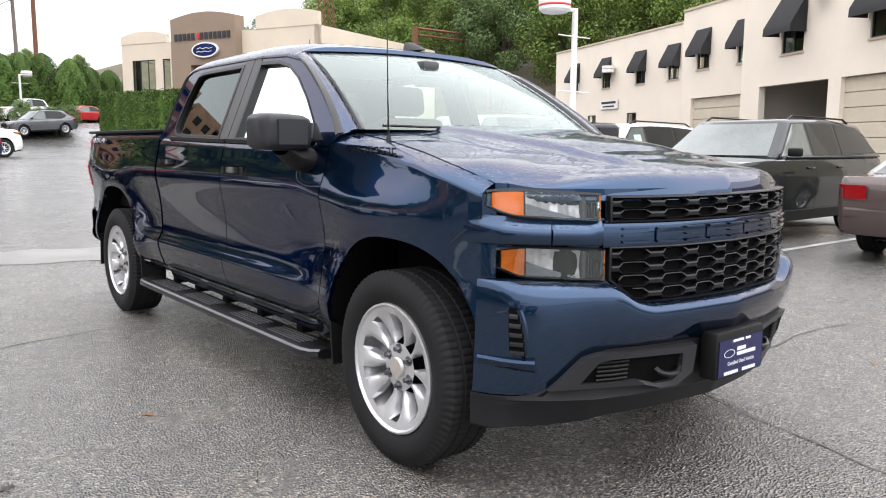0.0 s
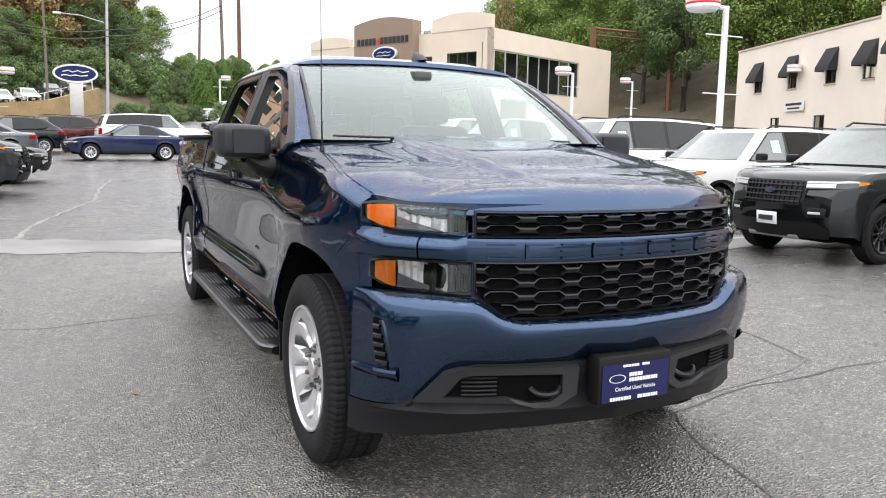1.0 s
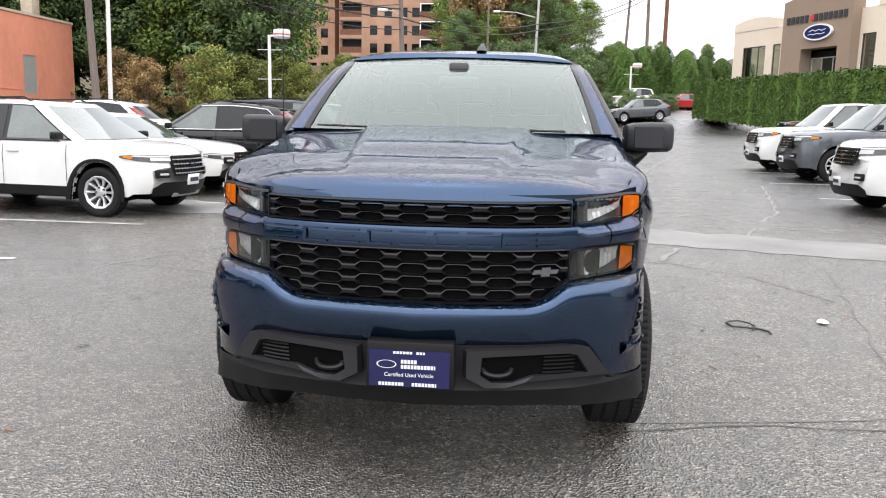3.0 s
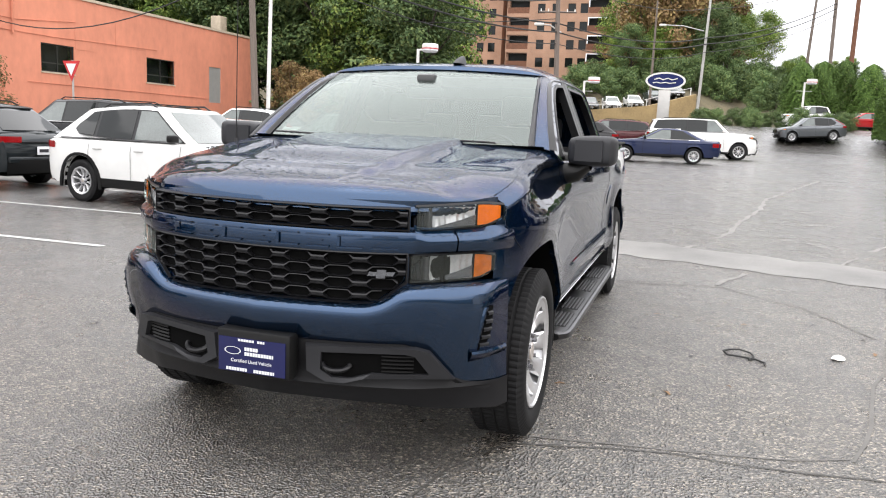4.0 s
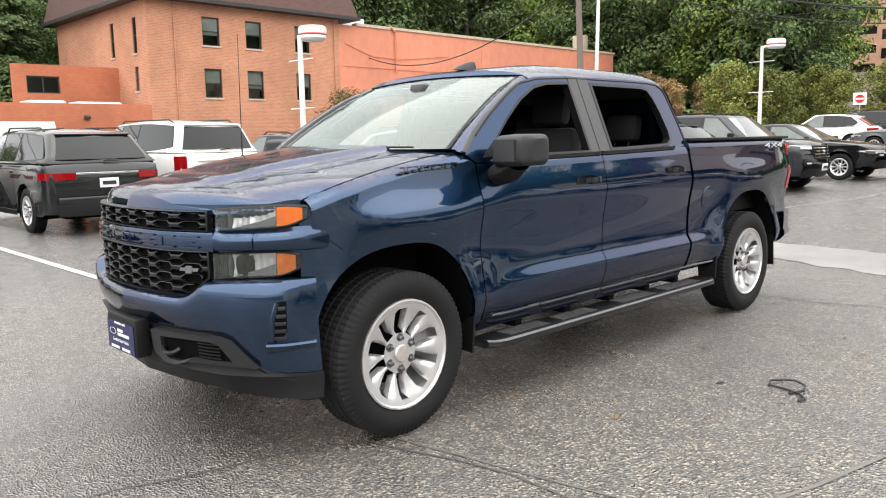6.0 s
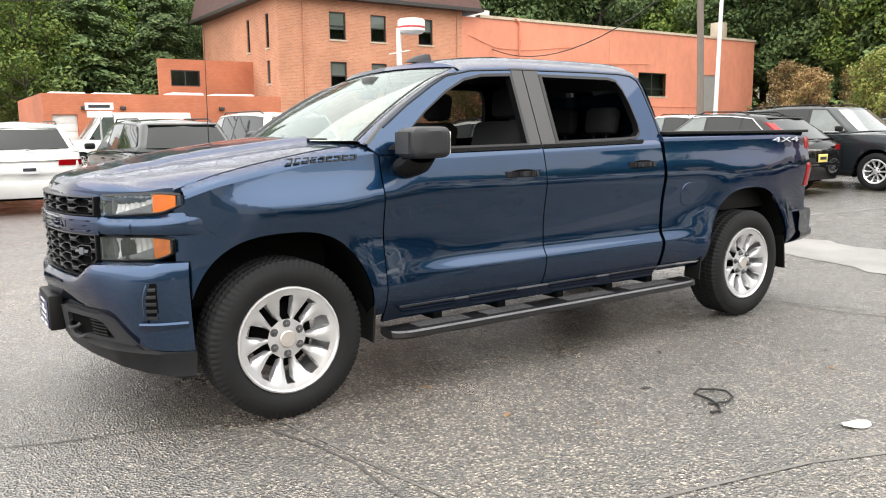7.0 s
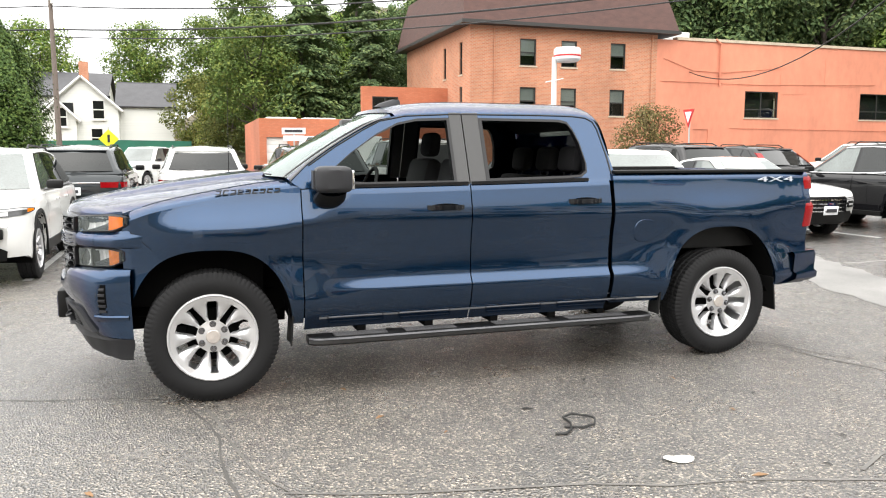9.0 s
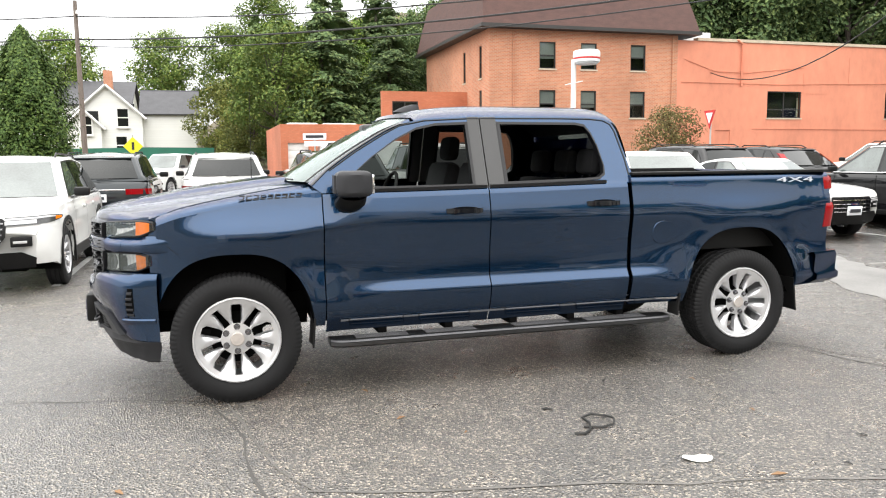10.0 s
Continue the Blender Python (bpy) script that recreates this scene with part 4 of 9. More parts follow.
        for xa, xb in ((0.60, 0.731), (0.736, 0.945)):
            bm = bmesh.new()
            rows = []
            for x in span(xa, xb, 17):
                k = shelf_k(x)
                rise = 0.012 * (1 - ease(x, 0.60, 0.64)) + 0.010 * ease(x, 0.76, 0.90)
                rows.append([on_front(s * x, z + rise * (z > 0.98), off * k - 0.002 * (1 - k)) for z, off in ((1.048, 0.0), (1.032, 0.006), (1.018, 0.026), (1.008, 0.034), (0.992, 0.036), (0.970, 0.033), (0.957, 0.026), (0.950, 0.0))])
            skin(bm, [[p + Vector((0, 0.03, 0)) for p in rows[0]]] + rows + [[p + Vector((0, 0.03, 0)) for p in rows[-1]]])
            part("lamp_shelf", bm, blue, t)
        # thin gap between the fender and the nose
        bm = bmesh.new()
        pipe(bm, [(s * (side_x(y, z) + 0.0006), y, z) for y, z in ((-0.452, 1.052), (-0.42, 1.02), (-0.37, 0.975), (-0.33, 0.94))], 0.0022, 5)
        part("panel_gap", bm, M["satin_black"], t)
        # rear lamp and bumper end
        bm = bmesh.new()
        prof = [(4.515, -0.006), (4.525, 0.006), (4.56, 0.008), (4.60, 0.0), (4.63, -0.025), (4.64, -0.07), (4.635, -0.16)]
        inset = lambda z: smooth_interp(z, [0.93, 0.95, 1.10, 1.145, 1.16, 1.22, 1.24, 1.33, 1.35], [0.02, 0.0, 0.0, 0.008, 0.032, 0.032, 0.004, 0.0, 0.012])
        skin(bm, [[(s * (side_x(min(y, 4.57), z) + dx - inset(z)), y - inset(z) * (y > 4.55) + (0.5 * inset(z)) * (y < 4.55), z) for y, dx in prof] for z in span(0.93, 1.35, 22)])
        tl = part("tail_light", bm, M["red_lens"], t, "red tail light with clear centre")
        bm = bmesh.new()
        skin(bm, [[(s * (side_x(min(y, 4.57), z) + dx + 0.004), y + 0.016, z) for y, dx in ((4.555, -0.028), (4.585, -0.032), (4.605, -0.05))] for z in (1.165, 1.215)])
        part("reverse_lens", bm, M["chrome"], tl)
    # whole nose
    bm = bmesh.new()
    rim_xs = sorted(set(span(-0.90, 0.90, 61)) | {-0.585, 0.585, -0.868, 0.868})
    rim_zs = span(0.72, 0.828, 4) + [0.87, 0.91] + span(0.943, 1.052, 4) + [1.09] + span(1.134, 1.156, 3)
    grid = [[bm.verts.new(on_front(x, z + 0.018 * ease(abs(x), 0.76, 0.86) * (z > 1.15))) for x in rim_xs] for z in rim_zs]
    for i in range(len(rim_zs) - 1):
        for j in range(len(rim_xs) - 1):
            xm, zm = abs(rim_xs[j] + rim_xs[j + 1]) / 2, (rim_zs[i] + rim_zs[i + 1]) / 2
            # openings for the lamps
            if 0.585 < xm < 0.868 and (0.828 < zm < 0.943 or 1.052 < zm < 1.134):
                continue
            # the fender takes over outside the upper lamps
            if xm > 0.878 and zm > 1.13:
                continue
            bm.faces.new((grid[i][j], grid[i][j + 1], grid[i + 1][j + 1], grid[i + 1][j]))
    part("nose_panel", bm, blue, t)
    for nm, z0, z1, x0, x1, rows_n in (("upper_grille", 1.046, 1.124, 0.572, 0.572, 2), ("lower_grille", 0.752, 0.945, 0.47, 0.572, 4)):
        # near-black backing sheet stands in for the shade behind the mesh
        bm = bmesh.new()
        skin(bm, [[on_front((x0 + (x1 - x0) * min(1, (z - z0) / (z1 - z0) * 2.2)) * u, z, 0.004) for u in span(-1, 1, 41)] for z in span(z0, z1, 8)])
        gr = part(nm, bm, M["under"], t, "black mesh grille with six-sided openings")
        # rows of links: a flat node, then two thin arms round a six-sided opening
        pitch, rh = 0.1634, (z1 - z0) / rows_n
        line = [(0.0, 0.0, 0.0125), (0.026, 0.0, 0.0125), (0.034, rh * 0.16, rh * 0.38), (0.044, rh * 0.36, rh * 0.47), (0.0817, rh * 0.385, rh * 0.485), (0.1194, rh * 0.36, rh * 0.47), (0.1294, rh * 0.16, rh * 0.38), (0.1374, 0.0, 0.0125), (0.1634, 0.0, 0.0125)]
        bm = bmesh.new()
        for r in range(rows_n):
            zc = z0 + rh * (r + 0.5)
            lim = x0 + (x1 - x0) * min(1, (zc - z0) / (z1 - z0) * 2.2)
            for i in range(-5, 5):
                xn = (i + 0.5) * pitch
                seg = [(xn + u, a_, b_) for u, a_, b_ in line if abs(xn + u) <= lim]
                if len(seg) < 2:
                    continue
                for q in (1, -1):
                    sunk = lambda a_: 0.009 * a_ / (rh * 0.385)
                    skin(bm, [[on_front(x, zc + q * (a_ + f * (b_ - a_)), off - (sunk(a_) if off > 0.01 else 0.0)) for x, a_, b_ in seg] for f, off in ((-0.1, 0.005), (0.0, 0.027), (0.3, 0.032), (0.75, 0.030), (1.0, 0.017), (1.0, 0.005))])
        merge(bm, 0.0006)
        part("grille_mesh", bm, M["grille_black"], gr)
        bm = bmesh.new()
        edge = [(x0 * u, z0) for u in span(-1, 1, 25)] + [(x1, z0 + (z1 - z0) * k) for k in (0.45, 0.8, 1.0)]
        edge += [(x1 * u, z1) for u in span(1, -1, 25)][1:] + [(-x1, z0 + (z1 - z0) * k) for k in (0.8, 0.45)]
        skin(bm, [[on_front(x * (1 + o), z + (0.008 if z > (z0 + z1) / 2 else -0.008) * (o * 60), off) for x, z in edge] for o, off in ((0.0, 0.02), (0.004, 0.034), (0.014, 0.032), (0.018, 0.002))], close_u=True)
        part("grille_frame", bm, M["satin_black"], gr)
    # painted bar between the grilles, with raised maker's lettering drawn as plain blocks
    bm = bmesh.new()
    skin(bm, [[on_front(x, z, off) for x in span(-0.60, 0.60, 49)] for z, off in ((0.945, 0.004), (0.950, 0.03), (0.962, 0.034), (1.022, 0.034), (1.034, 0.03), (1.044, 0.004))])
    bar = part("grille_bar_panel", bm, blue, t, "body-coloured grille crossbar")
    n = 9
    for i in range(n):
        xc = -0.495 + 0.99 * i / (n - 1)
        bm = bmesh.new()
        for x0, x1, z0, z1 in ((-0.046, 0.046, 0.964, 0.971), (-0.046, 0.046, 1.012, 1.019), (-0.046, -0.036, 0.971, 1.012) if i % 2 else (-0.046, 0.02, 0.988, 0.994)):
            skin(bm, [[on_front(xc + x, z, off) for x in (x0, x1)] for z, off in ((z0, 0.034), (z0 + 0.001, 0.045), (z1 - 0.001, 0.045), (z1, 0.034))])
        part("emblem_block", bm, blue, bar)
    # small cross-shaped badge
    bm = bmesh.new()
    xc, zc = 0.485, 0.868
    for pts in ([(-0.05, -0.008), (0.042, -0.008), (0.05, 0.008), (-0.042, 0.008)], [(-0.018, -0.017), (0.014, -0.017), (0.018, 0.017), (-0.014, 0.017)]):
        prism(bm, pts, lambda u, v, w: on_front(xc + u, zc + v, 0.032 + w + (0.001 if abs(u) < 0.03 else 0)), 0.008)
    part("badge", bm, M["dark_chrome"], t, "small dark chrome cross-shaped badge")
    # front bumper
    bm = bmesh.new()
    xs = span(-0.92, 0.92, 81)
    rows = []
    for x in xs:
        zt = ztop(x)
        col = []
        zl = low_edge(x)
        hgt = zt - zl
        for f, off in BUMP_F:
            z = zt - f * hgt
            off -= tuck(x, z)
            p = on_bump(x, 0.7, off if abs(x) < 0.86 else off * max(0.3, (0.92 - abs(x)) / 0.06))
            col.append(Vector((p.x * (1 + 0.03 * ease(abs(x), 0.78, 0.92) * f * f), p.y, z)))
        rows.append(col)
    skin(bm, rows)
    part("front_bumper", bm, blue, t)
    bm = bmesh.new()
    low = lambda x: smooth_interp(abs(x), [0, 0.5, 0.8, 1.0], [0.305, 0.30, 0.277, 0.28])
    rows = []
    for x in xs:
        col = []
        ze = low_edge(x)
        for z, off in ((ze + 0.02, -0.012), (ze, -0.002), (min(ze - 0.02, 0.47), -0.012), (0.405, -0.004), (0.39, 0.004), (0.38, -0.006), (low(x) + 0.01, -0.03), (low(x), -0.09)):
            o = off - tuck(x, z)
            p = bump_back(x, o if abs(x) < 0.86 else o * max(0.4, (0.92 - abs(x)) / 0.06))
            k = ease(ze - z, 0.0, ze - low(x)) * ease(abs(x), 0.70, 0.88)
            col.append(Vector((p.x * (1 + (0.03 + 0.012 * k) * ease(abs(x), 0.78, 0.92)), p.y - 0.02 * k, z)))
        rows.append(col)
    skin(bm, rows)
    lower = part("lower_fascia", bm, M["valance"], t, "dark grey textured plastic lower bumper")
    for s in (1, -1):
        ring = [(0.20, 0.565), (0.64, 0.575), (0.69, 0.56), (0.79, 0.43), (0.44, 0.43), (0.36, 0.405), (0.28, 0.405), (0.20, 0.45)]
        hole = [(0.27, 0.535), (0.60, 0.545), (0.635, 0.535), (0.69, 0.455), (0.47, 0.455), (0.39, 0.43), (0.31, 0.43), (0.265, 0.46)]
        bm = bmesh.new()
        P = lambda pts, off: [on_bump(s * x, 0.7, off - tuck(x, z)) + Vector((0, 0, z - 0.7)) for x, z in pts]
        skin(bm, [P(ring, 0.002), P([(x + (0.46 - x) * 0.04, z + (0.49 - z) * 0.06) for x, z in ring], 0.034), P(hole, 0.026), P(hole, -0.03)], close_u=True)
        part("bumper_bezel", bm, M["grey_plastic"], lower, "grey plastic bezel round the tow hook opening")
        # flat near-black face, the shade of the opening painted in
        bm = bmesh.new()
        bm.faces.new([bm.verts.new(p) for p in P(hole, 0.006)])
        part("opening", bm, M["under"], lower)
        for z in span(0.465, 0.53, 5):
            bm = bmesh.new()
            pa, pb = P([(0.51, z)], 0.008)[0], P([(0.635, z)], 0.008)[0]
            pipe(bm, [pa, (pa + pb) / 2 + Vector((0, -0.004, 0)), pb], 0.005, 5)
            part("slat", bm, M["black_plastic"], lower)
        bm = bmesh.new()
        pts = [P([(0.33 + 0.055 * math.cos(a), 0.485 + 0.02 * math.sin(a))], 0.012 + 0.03 * max(0, -math.sin(a)))[0] for a in [math.pi * (1 + i / 10) for i in range(11)]]
        pipe(bm, pts, 0.011, 8)
        part("tow_hook", bm, M["satin_black"], lower, "black tow hook")
    # dealer plate
    bm = bmesh.new()
    box(bm, -0.165, 0.172, -0.975, -0.90, 0.418, 0.605, 0.012)
    pl = part("plate_frame", bm, M["black_plastic"], t, "dark blue dealer plate in a black frame")
    bm = bmesh.new()
    box(bm, -0.152, 0.154, -0.979, -0.974, 0.43, 0.572, 0.0)
    part("plate", bm, M["plate_blue"], pl, "dark blue advertising plate")
    bm = bmesh.new()
    rows = [[(-0.085 + r * 0.038 * math.cos(a), -0.9812, 0.518 + r * 0.016 * math.sin(a)) for a in [2 * math.pi * i / 24 for i in range(24)]] for r in (1.0, 0.88)]
    skin(bm, rows, close_u=True)
    part("plate_oval", bm, M["plate_white"], pl)
    words("Certified Used Vehicle", 0.0205, pose(0.0, -0.9803, 0.477, 90, 0, 0), M["plate_white"], pl, "plate_lettering", 0.0004)
    for x0, x1, z0, z1, runs in ((-0.03, 0.03, 0.522, 0.536, 1), (-0.03, 0.10, 0.502, 0.516, 1), (-0.115, -0.02, 0.4345, 0.447, 1), (0.012, 0.105, 0.4345, 0.447, 1), (-0.06, 0.015, 0.559, 0.568, 1), (0.028, 0.06, 0.559, 0.568, 1)):
        bm = bmesh.new()
        x = x0
        while x < x1:
            box(bm, x, min(x + 0.0095, x1), -0.9812, -0.979, z0, z1)
            x += 0.0125
        part("plate_bar", bm, M["plate_white"], pl)
    # hood
    bm = bmesh.new()
    rows = []
    for v in [0, 0.006, 0.012, 0.019, 0.027, 0.036, 0.048, 0.06, 0.08] + span(0.1, 1, 36):
        line = []
        y_side = front_y(0.86, 1.12) - 0.012
        for u in span(-1, 1, 97):
            a = abs(u)
            y_front = front_y(u * 0.86, 1.12) - 0.012
            y_back = 0.36 + 0.10 * a * a
            y = y_front + (y_back - y_front) * v
            y_edge = max(-0.44, y_side + (0.46 - y_side) * v)
            half = side_x(y_edge, fend(y_edge)) - 0.0635
            edge = fend(max(-0.6, y)) + 0.004 if y > -0.6 else 1.13 + (y + 0.6) * 0.02
            crown = smooth_interp(v, [0, 0.015, 0.035, 0.06, 0.10, 0.15, 0.22, 0.35, 0.47, 0.7, 1], [0.0, 0.05, 0.076, 0.088, 0.096, 0.102, 0.104, 0.086, 0.068, 0.05, 0.03]) * (1 - a ** (2.2 + 2.2 * max(0.0, 1 - v / 0.45)))
            z = edge + crown
            # raised spine and two shallow panels
            w = smooth_interp(v, [0, 0.2, 1], [0.30, 0.36, 0.52])
            k = 1 / (1 + math.exp((a - w) * 110))
            z += 0.026 * k * min(1, max(0, (v - 0.05) / 0.2))
            dip = math.exp(-((a - w - 0.16) / 0.10) ** 4) * min(1, max(0, (v - 0.35) / 0.15)) * (1 - v**6)
            z -= 0.012 * dip
            if v < 0.012:
                z -= 0.012 * (1 - v / 0.012)
            line.append((u * half, y, z))
        for q in (0, -1):
            p = line[q]
            line.insert(0 if q == 0 else len(line), (p[0], p[1], p[2] - 0.025))
        rows.append(line)
    rows = [[(p[0], p[1] + 0.02, p[2] - 0.02) for p in rows[0]]] + rows
    skin(bm, rows)
    part("hood", bm, blue, t, angle=50)
    # strip above the grille, cowl, wipers
    bm = bmesh.new()
    skin(bm, [[(x, 0.34 + 0.10 * (x / 0.86) ** 2, 1.375), (x, 0.46 + 0.09 * (x / 0.86) ** 2, 1.36), (x, 0.47 + 0.09 * (x / 0.86) ** 2, 1.30)] for x in span(-0.87, 0.87, 21)])
    part("cowl", bm, M["black_plastic"], t)
    for x0, x1 in ((0.62, -0.02), (-0.12, -0.72)):
        bm = bmesh.new()
        pts = [(x0 + (x1 - x0) * k, 0.345 + 0.11 * ((x0 + (x1 - x0) * k) / 0.8) ** 2 + 0.012 * k, 1.384 + 0.010 * k) for k in span(0, 1, 8)]
        pipe(bm, pts, 0.006, 6)
        part("wiper", bm, M["satin_black"], t, "black wiper at rest")
    # windscreen, pillars and roof
    wind = lambda u, v: Vector((u * (0.795 + (0.675 - 0.795) * v), 0.36 + 0.12 * u * u * (1 - v * 0.6) + 0.80 * v - 0.012 * math.sin(math.pi * v), 1.362 + 0.452 * v - 0.022 * u * u * v + 0.02 * math.sin(math.pi * v)))
    bm = bmesh.new()
    skin(bm, [[wind(u, v) for u in span(-1, 1, 25)] for v in span(0, 1, 13)])
    g = part("windscreen", bm, M["screen"], t, "wet windscreen glass")
    g.visible_shadow = False
    outer_top = [(0.50, 1.345), (0.62, 1.455), (0.80, 1.575), (1.00, 1.69), (1.12, 1.745), (1.2, 1.762)]
    for s in (1, -1):
        bm = bmesh.new()
        ins, out = [], []
        for i, k in enumerate(span(0, 1, 12)):
            p = wind(s, k)
            ins.append(p)
            j = k * (len(outer_top) - 1)
            a = min(int(j), len(outer_top) - 2)
            y = outer_top[a][0] + (outer_top[a + 1][0] - outer_top[a][0]) * (j - a)
            z = outer_top[a][1] + (outer_top[a + 1][1] - outer_top[a][1]) * (j - a)
            out.append(Vector((s * tumble(z), y, z)))
        mid = [(a + b) / 2 + Vector((s * 0.020, -0.010, 0.008)) for a, b in zip(ins, out)]
        skin(bm, [[p + Vector((0, 0.01, -0.02)) for p in ins], ins, [a * 0.75 + b * 0.25 + Vector((s * 0.009, -0.007, 0.005)) for a, b in zip(ins, out)], mid, [a * 0.2 + b * 0.8 + Vector((s * 0.012, -0.002, 0.004)) for a, b in zip(ins, out)], out])
        part("windscreen_pillar", bm, blue, t)
        fades = [1.0] * 9 + [0.7, 0.3, 0.0]
        bm = bmesh.new()
        skin(bm, [[a * (1 - k) + b * k + Vector((s * 0.016 * k, -0.008 * e, 0.006 + 0.012 * e)) * fade for a, b, fade in zip(ins, out, fades)] for k, e in ((-0.10, 0.0), (0.0, 0.7), (0.06, 1.0), (0.12, 1.0), (0.16, 0.4))])
        part("pillar_trim", bm, M["satin_black"], t, "satin black moulding beside the windscreen")
        bm = bmesh.new()
        skin(bm, [[a * (1 - k) + b * k + Vector((s * 0.010, -0.003, 0.008 + 0.004 * e)) * fade for a, b, fade in zip(ins, out, fades)] for k, e in ((0.70, 0.0), (0.74, 1.0), (0.96, 0.6), (1.04, -1.0))])
        part("pillar_seal", bm, M["satin_black"], t)
    bm = bmesh.new()
    rows = []
    ft = lambda y: smooth_interp(y, [1.12, 1.3, 1.6, 2.3, 2.56, 2.68, 2.74, 2.77, 2.79, 2.815], [1.745, 1.772, 1.785, 1.79, 1.789, 1.784, 1.768, 1.74, 1.68, 1.50])
    crown = lambda y: smooth_interp(y, [1.12, 1.2, 1.35, 1.7, 2.3, 2.6, 2.72, 2.77, 2.815], [0.062, 0.072, 0.096, 0.115, 0.112, 0.108, 0.10, 0.085, 0.05])
    for y in [1.235, 1.27, 1.35, 1.5, 1.7, 2.0, 2.3, 2.5, 2.6, 2.68, 2.72, 2.75, 2.77, 2.785, 2.80, 2.815]:
        zf, c = ft(y), crown(y)
        line = []
        for u in (-1, -0.985, -0.955, -0.9, -0.8, -0.6, -0.3, 0, 0.3, 0.6, 0.8, 0.9, 0.955, 0.985, 1):
            a = abs(u)
            x = tumble(zf) * (a if a > 0 else 0) * math.copysign(1, u)
            z = zf + c * (1 - a**5.5) ** 0.8
            yy = y - 0.045 * (1 - a * a) * max(0, (1.5 - y) / 0.265)
            line.append((x, yy, z))
        rows.append(line)
    us = (-1, -0.985, -0.955, -0.9, -0.8, -0.6, -0.3, 0, 0.3, 0.6, 0.8, 0.9, 0.955, 0.985, 1)
    first = rows[0]
    lip = [Vector(wind(u, 1.0)) + Vector((0, -0.004, 0.006)) for u in us]
    rows = [[q + Vector((0, 0.03, -0.02)) for q in lip], lip, [(q + Vector(f)) / 2 + Vector((0, 0, 0.012)) for q, f in zip(lip, first)]] + rows
    skin(bm, rows)
    part("roof", bm, blue, t, angle=50)
    bm = bmesh.new()
    skin(bm, [[(x * (tumble(max(z, 1.33)) - 0.03), y, z) for x in span(-1, 1, 9)] for y, z in ((2.775, 1.66), (2.80, 1.50), (2.82, 1.30), (2.82, 0.95))])
    part("cab_back", bm, blue, t)
    bm = bmesh.new()
    skin(bm, [[(x * w, y, z) for x in span(-1, 1, 7)] for y, z, w in ((2.765, 1.79, 0.60), (2.80, 1.68, 0.66), (2.826, 1.48, 0.70), (2.83, 1.44, 0.70))])
    part("rear_window", bm, M["tint"], t, "dark rear window").visible_shadow = False
    # antenna mast, roof fin
    bm = bmesh.new()
    pipe(bm, [(-0.84, 0.22, 1.33), (-0.842, 0.222, 1.5), (-0.84, 0.23, 2.12)], [0.005, 0.003, 0.0018], 6)
    tube(bm, (-0.84, 0.22, 1.32), (-0.84, 0.22, 1.345), 0.014, 0.009, 12)
    part("antenna", bm, M["satin_black"], t, "thin black mast antenna")
    bm = bmesh.new()
    rows = []
    for z, y0, y1, w in ((1.87, 1.23, 1.44, 0.035), (1.893, 1.27, 1.44, 0.028), (1.915, 1.33, 1.435, 0.015), (1.927, 1.38, 1.43, 0.008)):
        rows.append([(w * math.sin(a), (y0 + y1) / 2 - (y1 - y0) / 2 * math.cos(a), z) for a in [2 * math.pi * i / 16 for i in range(16)]])
    vs = skin(bm, rows, close_u=True)
    bm.faces.new(vs[-1])
    bmesh.ops.translate(bm, verts=bm.verts[:], vec=(0.12, 0, 0))
    part("roof_fin", bm, M["grey_plastic"], t, "dark grey roof antenna fin")
    # bed, tailgate, rear bumper
    bm = bmesh.new()
    box(bm, -0.84, 0.84, 2.84, 4.54, 0.80, 0.84)
    for s in (1, -1):
        box(bm, s * 0.80, s * 0.84, 2.84, 4.54, 0.84, 1.385)
    box(bm, -0.84, 0.84, 2.82, 2.84, 0.6, 1.385)
    part("bed_liner", bm, M["black_plastic"], t)
    bm = bmesh.new()
    box(bm, -0.86, 0.86, 4.545, 4.60, 0.66, 1.39, 0.015)
    part("tailgate", bm, blue, t)
    bm = bmesh.new()
    rows = []
    for x in span(-0.99, 0.99, 31):
        a = abs(x)
        y = 4.755 - 0.05 * a**2 - (0.28 * max(0, (a - 0.9) / 0.09) ** 2)
        zt = 0.735 + 0.02 * (a > 0.6)
        rows.append([(x, y - 0.16, zt - 0.01), (x, y - 0.02, zt), (x, y, zt - 0.03), (x, y - 0.01, 0.60), (x, y + 0.025, 0.575), (x, y + 0.02, 0.535), (x, y - 0.06, 0.51), (x, y - 0.2, 0.50)])
    skin(bm, rows, close_u=True)
    part("rear_bumper", bm, blue, t, "dark blue step bumper")
    # underbody
    bm = bmesh.new()
    box(bm, -0.56, 0.56, -0.55, 4.4, 0.46, 0.62, 0.03)
    box(bm, -0.88, 0.88, 0.55, 2.8, 0.45, 0.54, 0.02)
    for y in (0.0, 3.745):
        tube(bm, (-0.8, y, 0.40), (0.8, y, 0.40), 0.05)
    tube(bm, (-0.35, 1.2, 0.44), (-0.35, 3.4, 0.44), 0.05)
    part("underbody", bm, M["under"], t)
    bm = bmesh.new()
    box(bm, -0.72, 0.72, -0.70, 0.35, 0.55, 1.05, 0.05)
    part("engine_bay", bm, M["under"], t)
    # cabin
    bm = bmesh.new()
    box(bm, -0.88, 0.88, 0.5, 2.8, 0.52, 0.60)
    for s in (1, -1):
        box(bm, s * 0.86, s * 0.885, 0.6, 2.78, 0.55, 1.26, 0.01)
    part("cabin_floor", bm, M["seat"], t)
    bm = bmesh.new()
    box(bm, -0.86, 0.86, 0.55, 0.98, 0.95, 1.30, 0.05)
